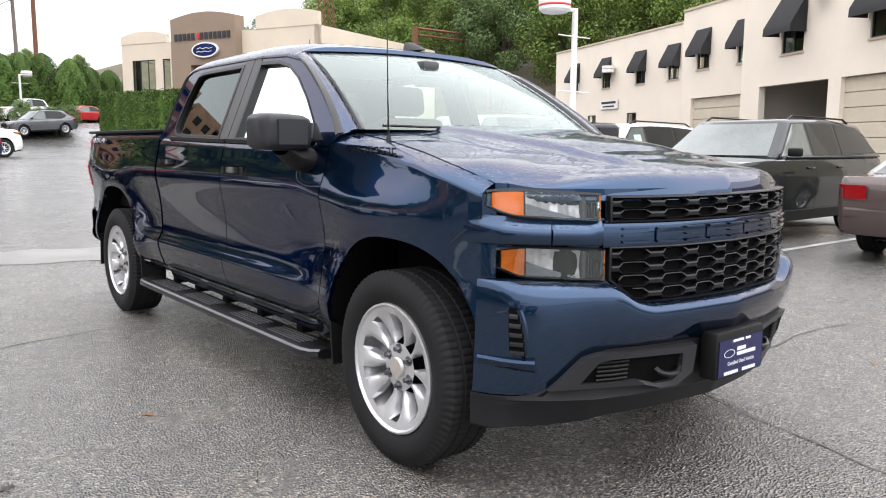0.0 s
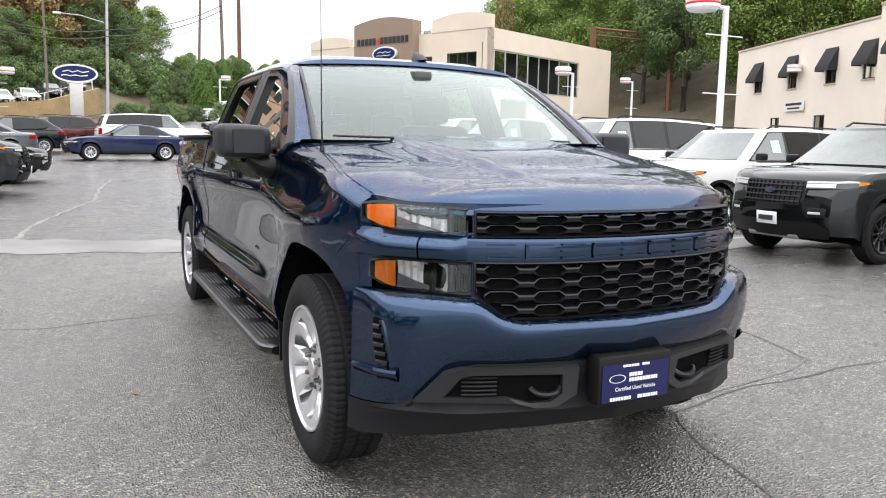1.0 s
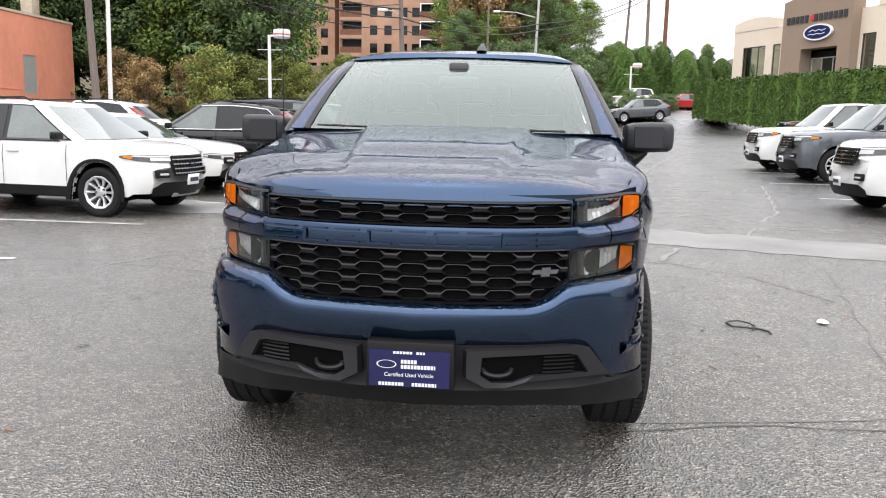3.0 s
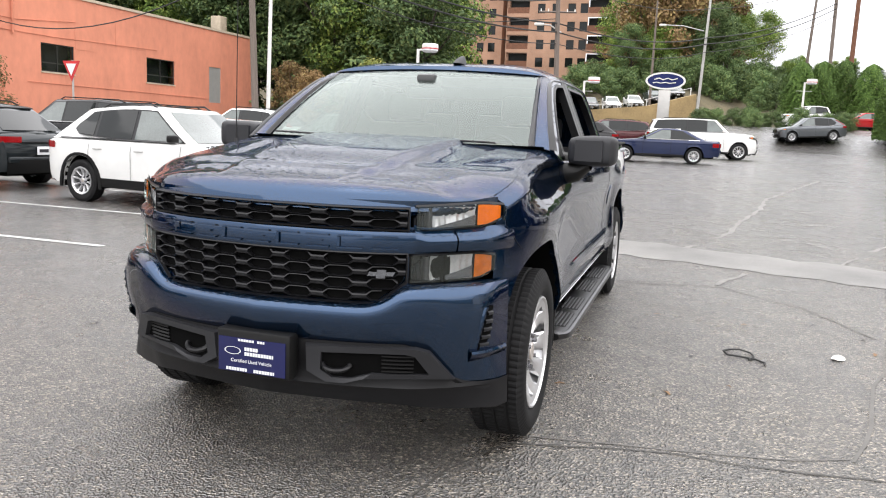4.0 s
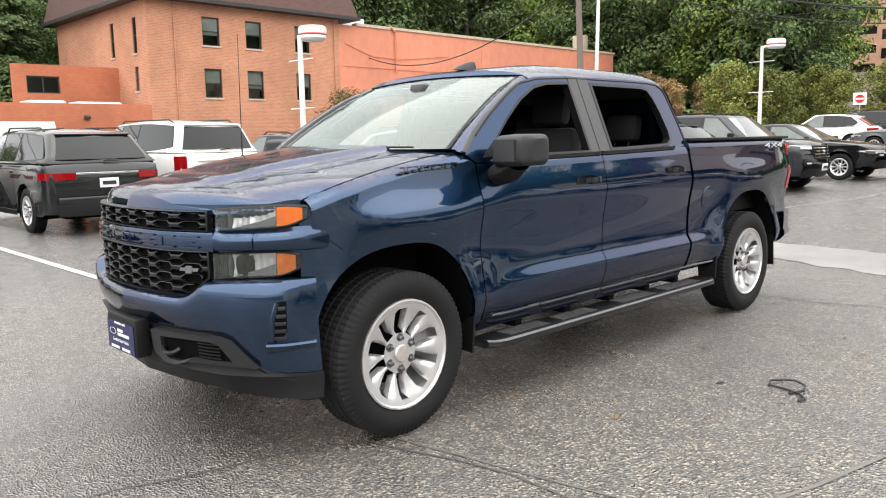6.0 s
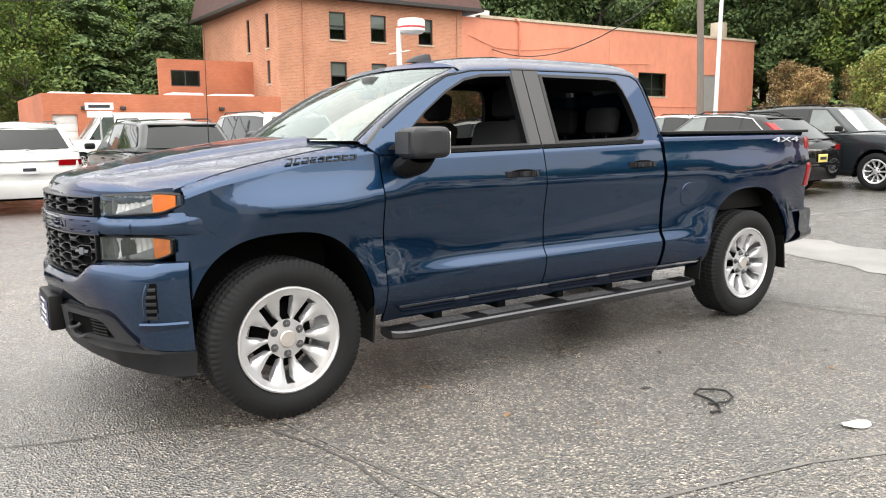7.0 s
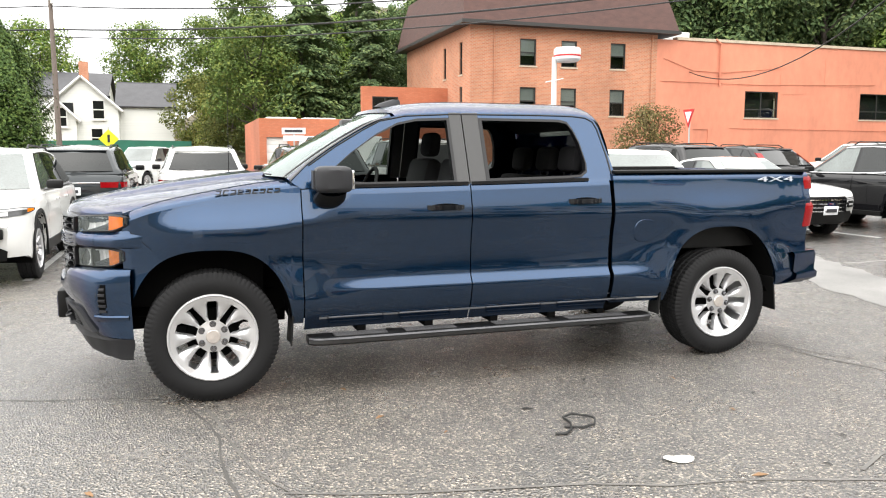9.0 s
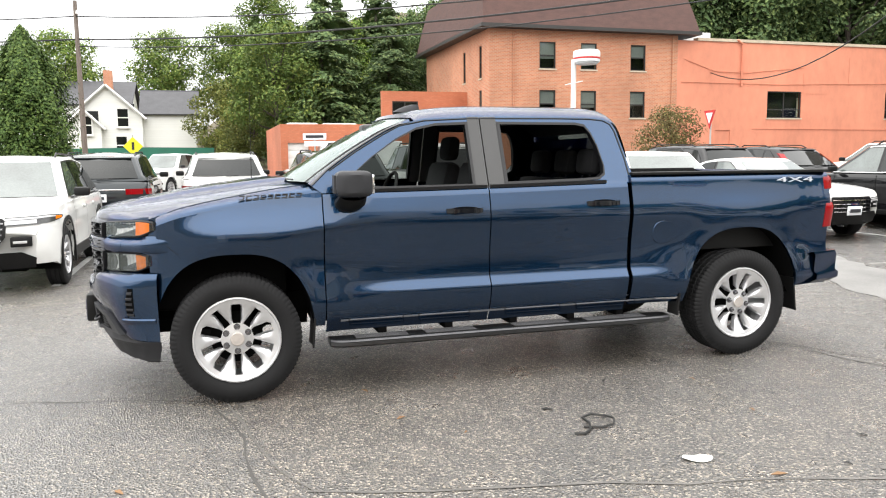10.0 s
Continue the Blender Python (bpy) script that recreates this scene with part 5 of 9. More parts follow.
    box(bm, -0.15, 0.15, 0.9, 1.1, 0.7, 1.22, 0.03)
    part("dashboard", bm, M["black_plastic"], t)
    bm = bmesh.new()
    lathe(bm, [(0.19 + 0.014 * math.cos(a), 0.014 * math.sin(a)) for a in [2 * math.pi * i / 8 for i in range(9)]], lambda c, s, w: (c, w * 0.9 + s * 0.35, s * 0.93 - w * 0.35), 28)
    box(bm, -0.18, 0.18, -0.015, 0.015, -0.02, 0.02, 0.005)
    bmesh.ops.translate(bm, verts=bm.verts[:], vec=(0.42, 1.10, 1.24))
    part("steering_wheel", bm, M["black_plastic"], t, "black steering wheel")
    for x, y, w in ((0.43, 1.45, 0.27), (-0.43, 1.45, 0.27), (0.45, 2.35, 0.30), (-0.45, 2.35, 0.30), (0.0, 2.37, 0.16)):
        bm = bmesh.new()
        box(bm, x - w, x + w, y - 0.30, y + 0.22, 0.75, 0.95, 0.06)
        box(bm, -w, w, -0.075, 0.075, 0, 0.62 if y < 2 else 0.48, 0.06, m=pose(x, y + 0.22, 0.88, -14))
        st = part("seat", bm, M["seat"], t, "black cloth seat")
        bm = bmesh.new()
        box(bm, -min(w, 0.14), min(w, 0.14), -0.055, 0.055, 0.0, 0.2, 0.045, m=pose(x, y + 0.39 - (0.04 if y > 2 else 0), 1.50 if y < 2 else 1.38, -8))
        for k in (-0.06, 0.06):
            tube(bm, (x + k, y + 0.33, 1.33), (x + k, y + 0.37, 1.45), 0.007)
        part("headrest", bm, M["seat"], st)
    bm = bmesh.new()
    skin(bm, [[(x, y, z) for x in span(-0.66, 0.66, 5)] for y, z in ((1.2, 1.775), (1.5, 1.80), (2.6, 1.80), (2.74, 1.70))])
    part("headliner", bm, M["pillar_grey"], t)
    bm = bmesh.new()
    box(bm, -0.12, 0.12, 1.0, 1.03, 1.63, 1.70, 0.02)
    box(bm, -0.06, 0.06, 1.0, 1.16, 1.70, 1.78, 0.02)
    # lighter grey in its colour imitates the windscreen's reflection over it
    part("interior_mirror", bm, M["pillar_grey"], t)
    # wheels
    for s in (1, -1):
        for y in (0.0, 3.745):
            at = pose(s * 0.868, y, 0.392, 17 if y else 0, 0, 0 if s > 0 else 180)
            make_wheel(t, at, 0.406, 0.270, 0.266, 0.088, 10, 0.0, pair=0.035)
    # model lettering, drawn as plain blocks, and the drive mark
    for s in (1, -1):
        for i in range(9):
            y = 0.040 + 0.0445 * i
            z = 1.266 + 0.012 * i / 8
            bm = bmesh.new()
            bars = [(0, 0.034, 0, 0.007), (0, 0.034, 0.021, 0.028)]
            bars.append((0, 0.009, 0.0, 0.028) if i % 2 else (0.025, 0.034, 0.0, 0.028))
            for a, b, c, d in bars:
                skin(bm, [[(s * (side_x(y + yy + 0.25 * zz, z + zz) + off), y + yy + 0.25 * zz, z + zz) for yy in (a, b)] for zz, off in ((c, -0.004), (c, 0.007), (d, 0.007), (d, -0.004))])
            part("name_block", bm, M["gloss_black"], t, "black raised name badge" if i == 0 else "")
        words("4X4", 0.088, Matrix.Translation((s * (side_x(4.33, 1.325) + 0.010), 4.23, 1.325)) @ Matrix.Rotation(radians(90 * s), 4, "Z") @ Matrix.Rotation(radians(90), 4, "X") @ Matrix.Diagonal((2.3, 0.62, 1, 1)), M["mark_grey"], t, "drive_mark", 0.004)
    return t


truck = make_truck()

# ---- parked vehicles ----
M["window_dark"] = surface("dark_car_window", (0.010, 0.012, 0.012), 0.03, vary=0.3, scale=1.5, relief=0.0, spec=0.32)
M["lamp_dark"] = surface("dark_lamp_housing", (0.05, 0.05, 0.05), 0.15, vary=0.4, scale=15, relief=0.0, coat=1.0)
M["sticker"] = surface("pale_green_paper", (0.45, 0.62, 0.55), 0.6, vary=0.1, relief=0.0)
M["frame_silver"] = surface("silver_trim", (0.35, 0.35, 0.36), 0.35, metal=0.6, vary=0.1, relief=0.0)
# pale base colour stands in for the sky's reflection on the glass
M["window_sheen"] = surface("windscreen_painted_sheen", (0.075, 0.092, 0.086), 0.03, vary=0.45, scale=1.6, relief=0.0, spec=0.6, coat=0.5)

KINDS = {
    # length, width, height, wheelbase, front overhang, hood height, belt, cowl, screen top, roof end, rear base (from the front bumper), wheel radius
    "suv": (5.00, 2.00, 1.76, 3.02, 0.90, 1.12, 1.17, 1.35, 2.00, 4.40, 4.86, 0.375),
    "low_suv": (5.00, 2.00, 1.66, 3.02, 0.90, 1.02, 1.08, 1.30, 2.10, 4.35, 4.86, 0.375),
    "big_suv": (5.33, 2.03, 1.94, 3.11, 0.95, 1.22, 1.28, 1.45, 2.05, 4.95, 5.22, 0.40),
    "crossover": (4.60, 1.88, 1.66, 2.70, 0.92, 1.00, 1.07, 1.18, 2.00, 3.70, 4.45, 0.355),
    "sedan": (4.85, 1.85, 1.46, 2.80, 0.95, 0.88, 0.98, 1.45, 2.35, 3.45, 4.25, 0.33),
    "pickup": (5.89, 2.03, 1.95, 3.69, 0.95, 1.20, 1.27, 1.50, 2.15, 3.60, 3.85, 0.41),
    "van": (5.98, 2.06, 2.50, 3.75, 1.02, 1.15, 1.30, 1.20, 2.0, 5.85, 5.97, 0.36),
    "jeep": (4.78, 1.88, 1.84, 3.00, 0.75, 1.15, 1.20, 1.55, 1.85, 4.45, 4.52, 0.40),
}

BOW = {"suv": 0.30, "low_suv": 0.34, "big_suv": 0.22, "crossover": 0.34, "sedan": 0.34, "pickup": 0.14, "van": 0.0, "jeep": 0.0}


def make_car(kind, paint, label, x, y, heading, rim="alloy", clad=False, spokes=10, category="car", yellow=False, rails=True, name="", sticker=False, bright_line=False):
    """heading: degrees; 0 points the nose along -Y, 90 along +X. x, y: the middle of the car on the ground."""
    L, W, H, wb, fo, hood, belt, cowl, st, re, rb, wr = KINDS[kind]
    c, s_ = math.cos(radians(heading)), math.sin(radians(heading))
    pf, pr = ground_z(x + s_ * wb / 2, y - c * wb / 2), ground_z(x - s_ * wb / 2, y + c * wb / 2)
    tilt = math.degrees(math.atan2(pf - pr, wb))
    at = pose(x, y, (pf + pr) / 2, 0, 0, heading) @ pose(0, 0, 0, -tilt, 0, 0) @ pose(0, -L / 2, 0)
    t = thing(name or ("pickup_truck" if kind == "pickup" else "van" if kind == "van" else "car"), label, category, at)
    P = M[paint]
    hw = W / 2

    def wp(nm, bm, mat, par, lab="", angle=35):
        """A part bent with the whole body: bowed nose and tail, raked grille, arched roof."""
        for q in bm.verts:
            px, py, pz = q.co
            u = min(1.2, abs(px) / hw)
            if kind not in ("van", "jeep"):
                f_ = max(0.0, 1 - max(0.0, py) / 0.8) ** 2
                r_ = max(0.0, 1 - max(0.0, L - py) / 0.7) ** 2
                q.co.y += f_ * (BOW[kind] * u**2.3 + 0.11 * max(0.0, (pz - 0.62) / 0.5) ** 1.5 + 0.10 * max(0.0, (0.48 - pz) / 0.2))
                q.co.y -= r_ * (0.13 * u**2.6 + 0.08 * max(0.0, (0.46 - pz) / 0.2))
            if pz > belt and kind not in ("van",):
                k_ = (pz - belt) / (H - belt)
                v_ = (py - (st + re) / 2 + 0.25) / ((re - st) / 2 + 0.25)
                q.co.z -= 0.085 * k_ * v_ * v_
                q.co.x *= 1 - 0.07 * max(0.0, (py - st - 0.9) / (rb - st - 0.9)) ** 2
        return part(nm, bm, mat, par, lab, angle)

    yf, yr = fo, fo + wb
    za = wr * 2 + 0.07

    def arch(yy):
        z = 0.0
        for cc in (yf, yr):
            u = abs(yy - cc) / (wr + 0.085)
            if u < 1:
                z = max(z, 0.2 + (za - 0.2) * (1 - u**2.4) ** 0.5)
        return z

    def width(yy):
        k = smooth_interp(yy, [0, 0.05, 0.16, 0.4, 0.9], [0.76, 0.85, 0.92, 0.975, 1.0])
        k2 = smooth_interp(L - yy, [0, 0.05, 0.15, 0.4, 0.9], [0.82, 0.89, 0.94, 0.98, 1.0])
        return hw * min(k, k2)

    deck = belt if kind != "sedan" else belt + 0.04
    if kind == "pickup":
        deck = belt + 0.10
    top_y = [0, 0.03, 0.09, 0.34, cowl, cowl + 0.4, rb - 0.2, L - 0.12, L - 0.02, L]
    if kind in ("suv", "low_suv", "crossover", "sedan"):
        top_y = [0, 0.04, 0.13, 0.42, cowl, cowl + 0.4, rb - 0.2, L - 0.12, L - 0.02, L]
    top_z = [hood - 0.30, hood - 0.13, hood - 0.06, hood, belt - 0.01, belt, deck, deck - 0.03, deck - 0.16, deck - 0.42]
    ys = set(span(0, L, 41) + [0.02, 0.05, 0.09, L - 0.02, L - 0.05, L - 0.09])
    for cc in (yf, yr):
        ys |= {cc - (wr + 0.085) * math.cos(math.pi * i / 16) * 0.999 for i in range(17)}
    rows = []
    for yy in sorted(ys):
        w, tz, az = width(yy), smooth_interp(yy, top_y, top_z), arch(yy)
        low = 0.30 if 0.3 < yy < L - 0.3 else 0.34
        side = [(w * 0.96 - 0.05, low + 0.02), (w * 0.97, low), (w * 0.985, low + 0.10), (w * 0.985, 0.52), (w, 0.64), (w * 0.99, 0.76), (w * 0.995, 0.86), (w * 0.985, belt - 0.14), (w * 0.965, belt - 0.05)]
        line = [(a, min(max(z, az), tz - 0.03)) for a, z in side]
        line += [(w * 0.93, tz - 0.018), (w * 0.86, tz - 0.004), (w * 0.5, tz + 0.012), (0, tz + 0.02)]
        rows.append([(-a, yy, z) for a, z in line] + [(a, yy, z) for a, z in line[-2::-1]])
    bm = bmesh.new()
    vs = skin(bm, rows)
    bm.faces.new(vs[0])
    bm.faces.new(vs[-1][::-1])
    merge(bm)
    body = wp("body", bm, P, t)
    # lower cladding and underbody
    bm = bmesh.new()
    box(bm, -hw * 0.62, hw * 0.62, 0.25, L - 0.25, 0.24, 0.6, 0.04)
    for sd in (1, -1):
        for cc in (yf, yr):
            yy = [cc - (wr + 0.085) * math.cos(math.pi * i / 12) * 0.999 for i in range(13)]
            skin(bm, [[(sd * (width(v) * 0.96), v, arch(v) + 0.004) for v in yy], [(sd * hw * 0.58, v, arch(v) + 0.02) for v in yy], [(sd * hw * 0.56, v, 0.25) for v in yy]])
    wp("underbody", bm, M["under"], t)
    for sd in (1, -1):
        bm = bmesh.new()
        skin(bm, [[(sd * (width(v) * 0.985 + o), v, z) for v in span(yf + wr + 0.09, yr - wr - 0.09, 8)] for z, o in ((0.27, -0.02), (0.29, 0.01), (0.42 if clad else 0.36, 0.012), (0.43 if clad else 0.37, -0.01))])
        wp("sill", bm, M["black_plastic"], t)
        if clad:
            for cc in (yf, yr):
                yy = [cc - (wr + 0.085) * math.cos(math.pi * i / 16) * 0.999 for i in range(17)]
                bm = bmesh.new()
                k = 1.17
                skin(bm, [[(sd * (width(v) * 0.97), v, arch(v)) for v in yy], [(sd * (width(v) + 0.006), v, arch(v) + 0.005) for v in yy], [(sd * (width(v) + 0.004), cc + (v - cc) * k, 0.2 + (arch(v) - 0.2) * 1.075 + 0.004) for v in yy], [(sd * (width(v) - 0.01), cc + (v - cc) * k, 0.2 + (arch(v) - 0.2) * 1.075 + 0.004) for v in yy]])
                wp("wheel_arch_trim", bm, M["black_plastic"], t)
    # cabin: a painted shell with glass let into it
    tw = hw * (0.72 if kind not in ("van", "jeep") else 0.86)
    zt = H - 0.03
    base_w = hw * 0.93

    def shell(yy, z):
        k = (z - belt) / (zt - belt)
        return base_w + (tw - base_w) * k

    def roof_y(z, front):
        k = (z - belt) / (zt - belt)
        return (cowl + (st - cowl) * k) if front else (rb + (re - rb) * k**1.2)

    rows = []
    zs = [belt - 0.02] + span(belt, zt - 0.05, 5) + [zt - 0.02, zt]
    for z in zs:
        f, b = roof_y(max(z, belt), True), roof_y(max(z, belt), False)
        w = shell(0, max(z, belt)) - (0.03 if z == zt else 0.008 if z > zt - 0.04 else 0)
        e = 0.10
        loop = [(-w + 0.06, f), (-w * 0.5, f - 0.07), (0, f - 0.10), (w * 0.5, f - 0.07), (w - 0.06, f), (w, f + e * 1.2), (w, (f + b) / 2), (w, b - e), (w - 0.07, b), (0, b + 0.05), (-w + 0.07, b), (-w, b - e), (-w, (f + b) / 2), (-w, f + e * 1.2)]
        rows.append([(px, py, z) for px, py in loop])
    bm = bmesh.new()
    vs = skin(bm, rows, close_u=True)
    cv = bm.verts.new((0, (st + re) / 2, H))
    top = vs[-1]
    for i in range(len(top)):
        bm.faces.new([top[i], top[(i + 1) % len(top)], cv])
    wp("roof", bm, P, t, angle=40)
    # glass
    z0, z1 = belt + 0.02, zt - 0.07
    kick = {"crossover": 0.17, "suv": 0.07, "low_suv": 0.07, "big_suv": 0.03}.get(kind, 0.0)

    def lift(z, yy):
        """The lower edge of the side glass climbs towards the tail, its upper edge falls a little."""
        k = max(0.0, (yy - st - 0.3) / (rb - st - 0.3)) ** 2
        return z + kick * k * (z1 - z) / (z1 - z0) - 0.35 * kick * k * (z - z0) / (z1 - z0)

    bm = bmesh.new()
    skin(bm, [[(u * (shell(0, z) - 0.09), roof_y(z, True) - 0.012 - 0.10 * (1 - u * u) - 0.004, z + 0.006) for u in span(-1, 1, 9)] for z in span(z0, z1 + 0.02, 5)])
    wp("windscreen", bm, M["window_sheen"], t)
    bm = bmesh.new()
    skin(bm, [[(u * (shell(0, z) - 0.11), roof_y(z, False) + 0.012 + 0.045 * (1 - u * u), z + 0.004) for u in span(-1, 1, 7)] for z in span(z0 + 0.04, z1, 4)])
    wp("rear_window", bm, M["window_dark"], t)
    fa = lambda z: roof_y(z, True) + 0.19
    ba = lambda z: roof_y(z, False) - (0.20 if kind != "sedan" else 0.34)
    mid0 = st + 0.42
    cuts = [(fa, lambda z: mid0), (lambda z: mid0 + 0.07, lambda z: mid0 + 0.88)]
    if kind in ("suv", "low_suv", "big_suv", "van"):
        cuts.append((lambda z: mid0 + 0.96, ba))
    else:
        cuts[1] = (lambda z: mid0 + 0.07, lambda z: min(ba(z), mid0 + 1.05))
    if kind == "crossover":
        cuts = [cuts[0], (lambda z: mid0 + 0.07, lambda z: mid0 + 0.86), (lambda z: mid0 + 0.93, lambda z: mid0 + 1.0 + 0.42 * (1 - abs((z - belt) / (zt - belt) - 0.3) * 1.4))]
    if kind == "van":
        cuts = cuts[:1]
    for sd in (1, -1):
        bm = bmesh.new()
        a0, b0 = cuts[0][0], cuts[-1][1]
        skin(bm, [[(sd * (shell(0, z) + 0.002), a0(z) - 0.04 + (b0(z) + 0.03 - a0(z) + 0.04) * u, lift(z, a0(z) + (b0(z) - a0(z)) * u)) for u in span(0, 1, 9)] for z in span(z0 - 0.02, z1 + 0.02, 5)])
        wp("window_surround", bm, M["satin_black"], t)
        if bright_line:
            edge = lambda z, u: (sd * (shell(0, z) + 0.008), a0(z) - 0.04 + (b0(z) + 0.07 - a0(z)) * u, lift(z, a0(z) + (b0(z) - a0(z)) * u))
            bm = bmesh.new()
            pipe(bm, [edge(z0 - 0.02, u) for u in span(0, 1, 10)] + [edge(z, 1) for z in span(z0 - 0.02, z1 + 0.02, 5)[1:-1]] + [edge(z1 + 0.02, u) for u in span(1, 0, 10)], 0.011, 6)
            wp("window_trim", bm, M["chrome"], t, "bright chrome window moulding")
        for i, (a, b) in enumerate(cuts):
            bm = bmesh.new()
            skin(bm, [[(sd * (shell(0, z) + 0.006), a(z) + (b(z) - a(z)) * u, lift(z, a(z) + (b(z) - a(z)) * u)) for u in (0, 0.5, 1)] for z in span(z0, z1, 5)])
            sw = wp("side_window", bm, M["window_sheen" if i == 0 else "window_dark"], t)
            if sticker and i == 0:
                bm = bmesh.new()
                skin(bm, [[(sd * (shell(0, z) + 0.011), y_, z) for y_ in (mid0 - 0.32, mid0 - 0.12)] for z in (belt + 0.14, belt + 0.36)])
                wp("window_sticker", bm, M["sticker"], sw, "pale green price sticker")
        bm = bmesh.new()
        m = pose(sd * (hw * 0.985), cowl + 0.28, belt + 0.03)
        box(bm, 0 if sd > 0 else -0.2, 0.2 if sd > 0 else 0, -0.05, 0.05, -0.02, 0.12, 0.035, m=m)
        wp("door_mirror", bm, P if paint in ("white_paint", "red_paint") and kind == "big_suv" else M["black_plastic"], t)
        for yy in (mid0 - 0.14, mid0 + 0.78):
            if kind in ("van",):
                continue
            bm = bmesh.new()
            box(bm, sd * (hw * 0.985), sd * (hw * 0.985 + 0.03), yy - 0.1, yy + 0.1, belt - 0.17, belt - 0.14, 0.008)
            wp("door_handle", bm, P, t)
        if rails and kind in ("suv", "low_suv", "big_suv", "crossover"):
            bm = bmesh.new()
            pipe(bm, [(sd * (tw - 0.06), st + 0.15, H - 0.04), (sd * (tw - 0.06), st + 0.3, H + 0.025), (sd * (tw - 0.06), re - 0.5, H + 0.02), (sd * (tw - 0.06), re - 0.3, H - 0.04)], 0.016, 6)
            wp("roof_rail", bm, M["black_plastic"], t)
        # seams
        for yy in (cowl + 0.22, mid0 + 0.03, mid0 + 0.98):
            if kind == "van" and yy > mid0 + 0.5:
                continue
            bm = bmesh.new()
            skin(bm, [[(sd * (width(yy) * 1.0 + 0.002), yy + o, z) for z in (0.40, 0.64, 0.86)] + [(sd * (width(yy) * 0.968 + 0.002), yy + o, belt - 0.05)] for o in (0, 0.008)])
            wp("door_seam", bm, M["under"], t)
        # lamps
        hz = hood - 0.165 - (0.03 if kind == "sedan" else 0)
        lw = width(0.0)
        way = [(lw * 0.60, 0), (lw * 0.8, 0), (lw, 0)] + [(width(v), v) for v in (0.02, 0.05, 0.10, 0.18, 0.28, 0.40, 0.50)]
        n_ = len(way) - 1

        def strip(i0, i1, lo, hi, off):
            bm = bmesh.new()
            sel = way[i0:i1 + 1]
            rows = []
            for e_ in (0, 0.5, 1):
                row = []
                for m_, (xx, v) in enumerate(sel):
                    k = (m_ + i0) / n_
                    taper = 1 - 0.75 * max(0, (k - 0.5) / 0.5)
                    z = hz + (lo + (hi - lo) * e_) * taper + 0.035 * k
                    row.append((sd * (xx + off * min(1, k * 2)), v - off * max(0, 1 - k * 1.6), z))
                rows.append(row)
            skin(bm, rows)
            return bm

        tall = 0.07 if kind in ("big_suv", "pickup", "van") else 0.05
        lamp = wp("headlight", strip(0, n_, -tall, tall, 0.012), M["lamp_dark"], t, "dark-backed headlight under a clear lens")
        wp("running_light", strip(0, n_ - 3, tall * 0.35, tall * 0.8, 0.017), M["reflector"], lamp, "bright strip light")
        wp("reflector", strip(0, 2, -tall * 0.7, tall * 0.2, 0.017), M["reflector"], lamp)
        wp("side_marker", strip(n_ - 3, n_ - 1, -tall * 0.5, tall * 0.6, 0.018), M["amber"] if kind != "sedan" else M["reflector"], lamp)
        tz = deck - (0.13 if kind == "crossover" else 0.22)
        hh = 0.055 if kind in ("crossover", "suv") else 0.08 if kind == "sedan" else 0.14
        bm = bmesh.new()
        rw = width(L)
        skin(bm, [[(sd * (width(L - v) + 0.006) * (0.995), L - v, z) for v in ((0.36, 0.16, 0.06) if hh < 0.1 else (0.10, 0.06, 0.03))] + [(sd * rw * 0.96, L + 0.006, z), (sd * rw * (0.62 if hh < 0.1 else 0.88), L + 0.01, z)] for z in (tz - hh, tz, tz + hh)])
        tl = wp("tail_light", bm, M["red_lens"], t, "red tail light")
        if kind == "crossover" and not clad:
            bm = bmesh.new()
            skin(bm, [[(sd * (shell(0, z) + 0.004), roof_y(z, False) - 0.13, z), (sd * (shell(0, z) + 0.012), roof_y(z, False) - 0.06, z), (sd * (shell(0, z) - 0.10), roof_y(z, False) + 0.03, z)] for z in span(belt, zt - 0.12, 5)])
            wp("pillar_lamp", bm, M["red_lens"], tl)
    # grille, lower intake, number plates
    lw = width(0.0)
    bm = bmesh.new()
    skin(bm, [[(u * lw * k, -0.008 - 0.01 * (1 - u * u), z) for u in span(-1, 1, 9)] for z, k in ((hood - 0.42, 0.52), (hood - 0.34, 0.60), (hood - 0.16, 0.62), (hood - 0.12, 0.56))])
    g = wp("grille", bm, M["satin_black"], t, "black grille")
    bright = M["grey_plastic"] if paint == "grey_paint" else M["chrome"] if not clad else M["frame_silver"]
    for i in range(4):
        bm = bmesh.new()
        z = hood - 0.385 + 0.066 * i
        skin(bm, [[(u * lw * (0.55 + 0.012 * i), -0.022 - 0.01 * (1 - u * u) - d_, z + h_) for u in span(-1, 1, 7)] for h_, d_ in ((0, 0), (0.002, 0.014), (0.016, 0.014), (0.018, 0))])
        wp("grille_bar", bm, bright, g)
    bm = bmesh.new()
    for i in range(-6, 7):
        xx = lw * 0.54 * i / 6
        box(bm, xx - 0.006, xx + 0.006, -0.032, -0.012, hood - 0.40, hood - 0.14)
    wp("grille_mesh", bm, M["satin_black"], g)
    bm = bmesh.new()
    skin(bm, [[(u * lw * k, -0.012 - 0.02 * (1 - u * u), z) for u in span(-1, 1, 9)] for z, k in ((0.30, 0.95), (0.42, 0.98), (0.50, 0.80))])
    wp("lower_intake", bm, M["black_plastic"], t)
    for sd in (1, -1):
        bm = bmesh.new()
        box(bm, sd * lw * 0.66, sd * lw * 0.94, -0.02, 0.02, 0.56, 0.68, 0.012)
        fl = wp("fog_lamp_recess", bm, M["black_plastic"], t)
        bm = bmesh.new()
        box(bm, sd * lw * 0.70, sd * lw * 0.88, -0.03, -0.018, 0.60, 0.63, 0.004)
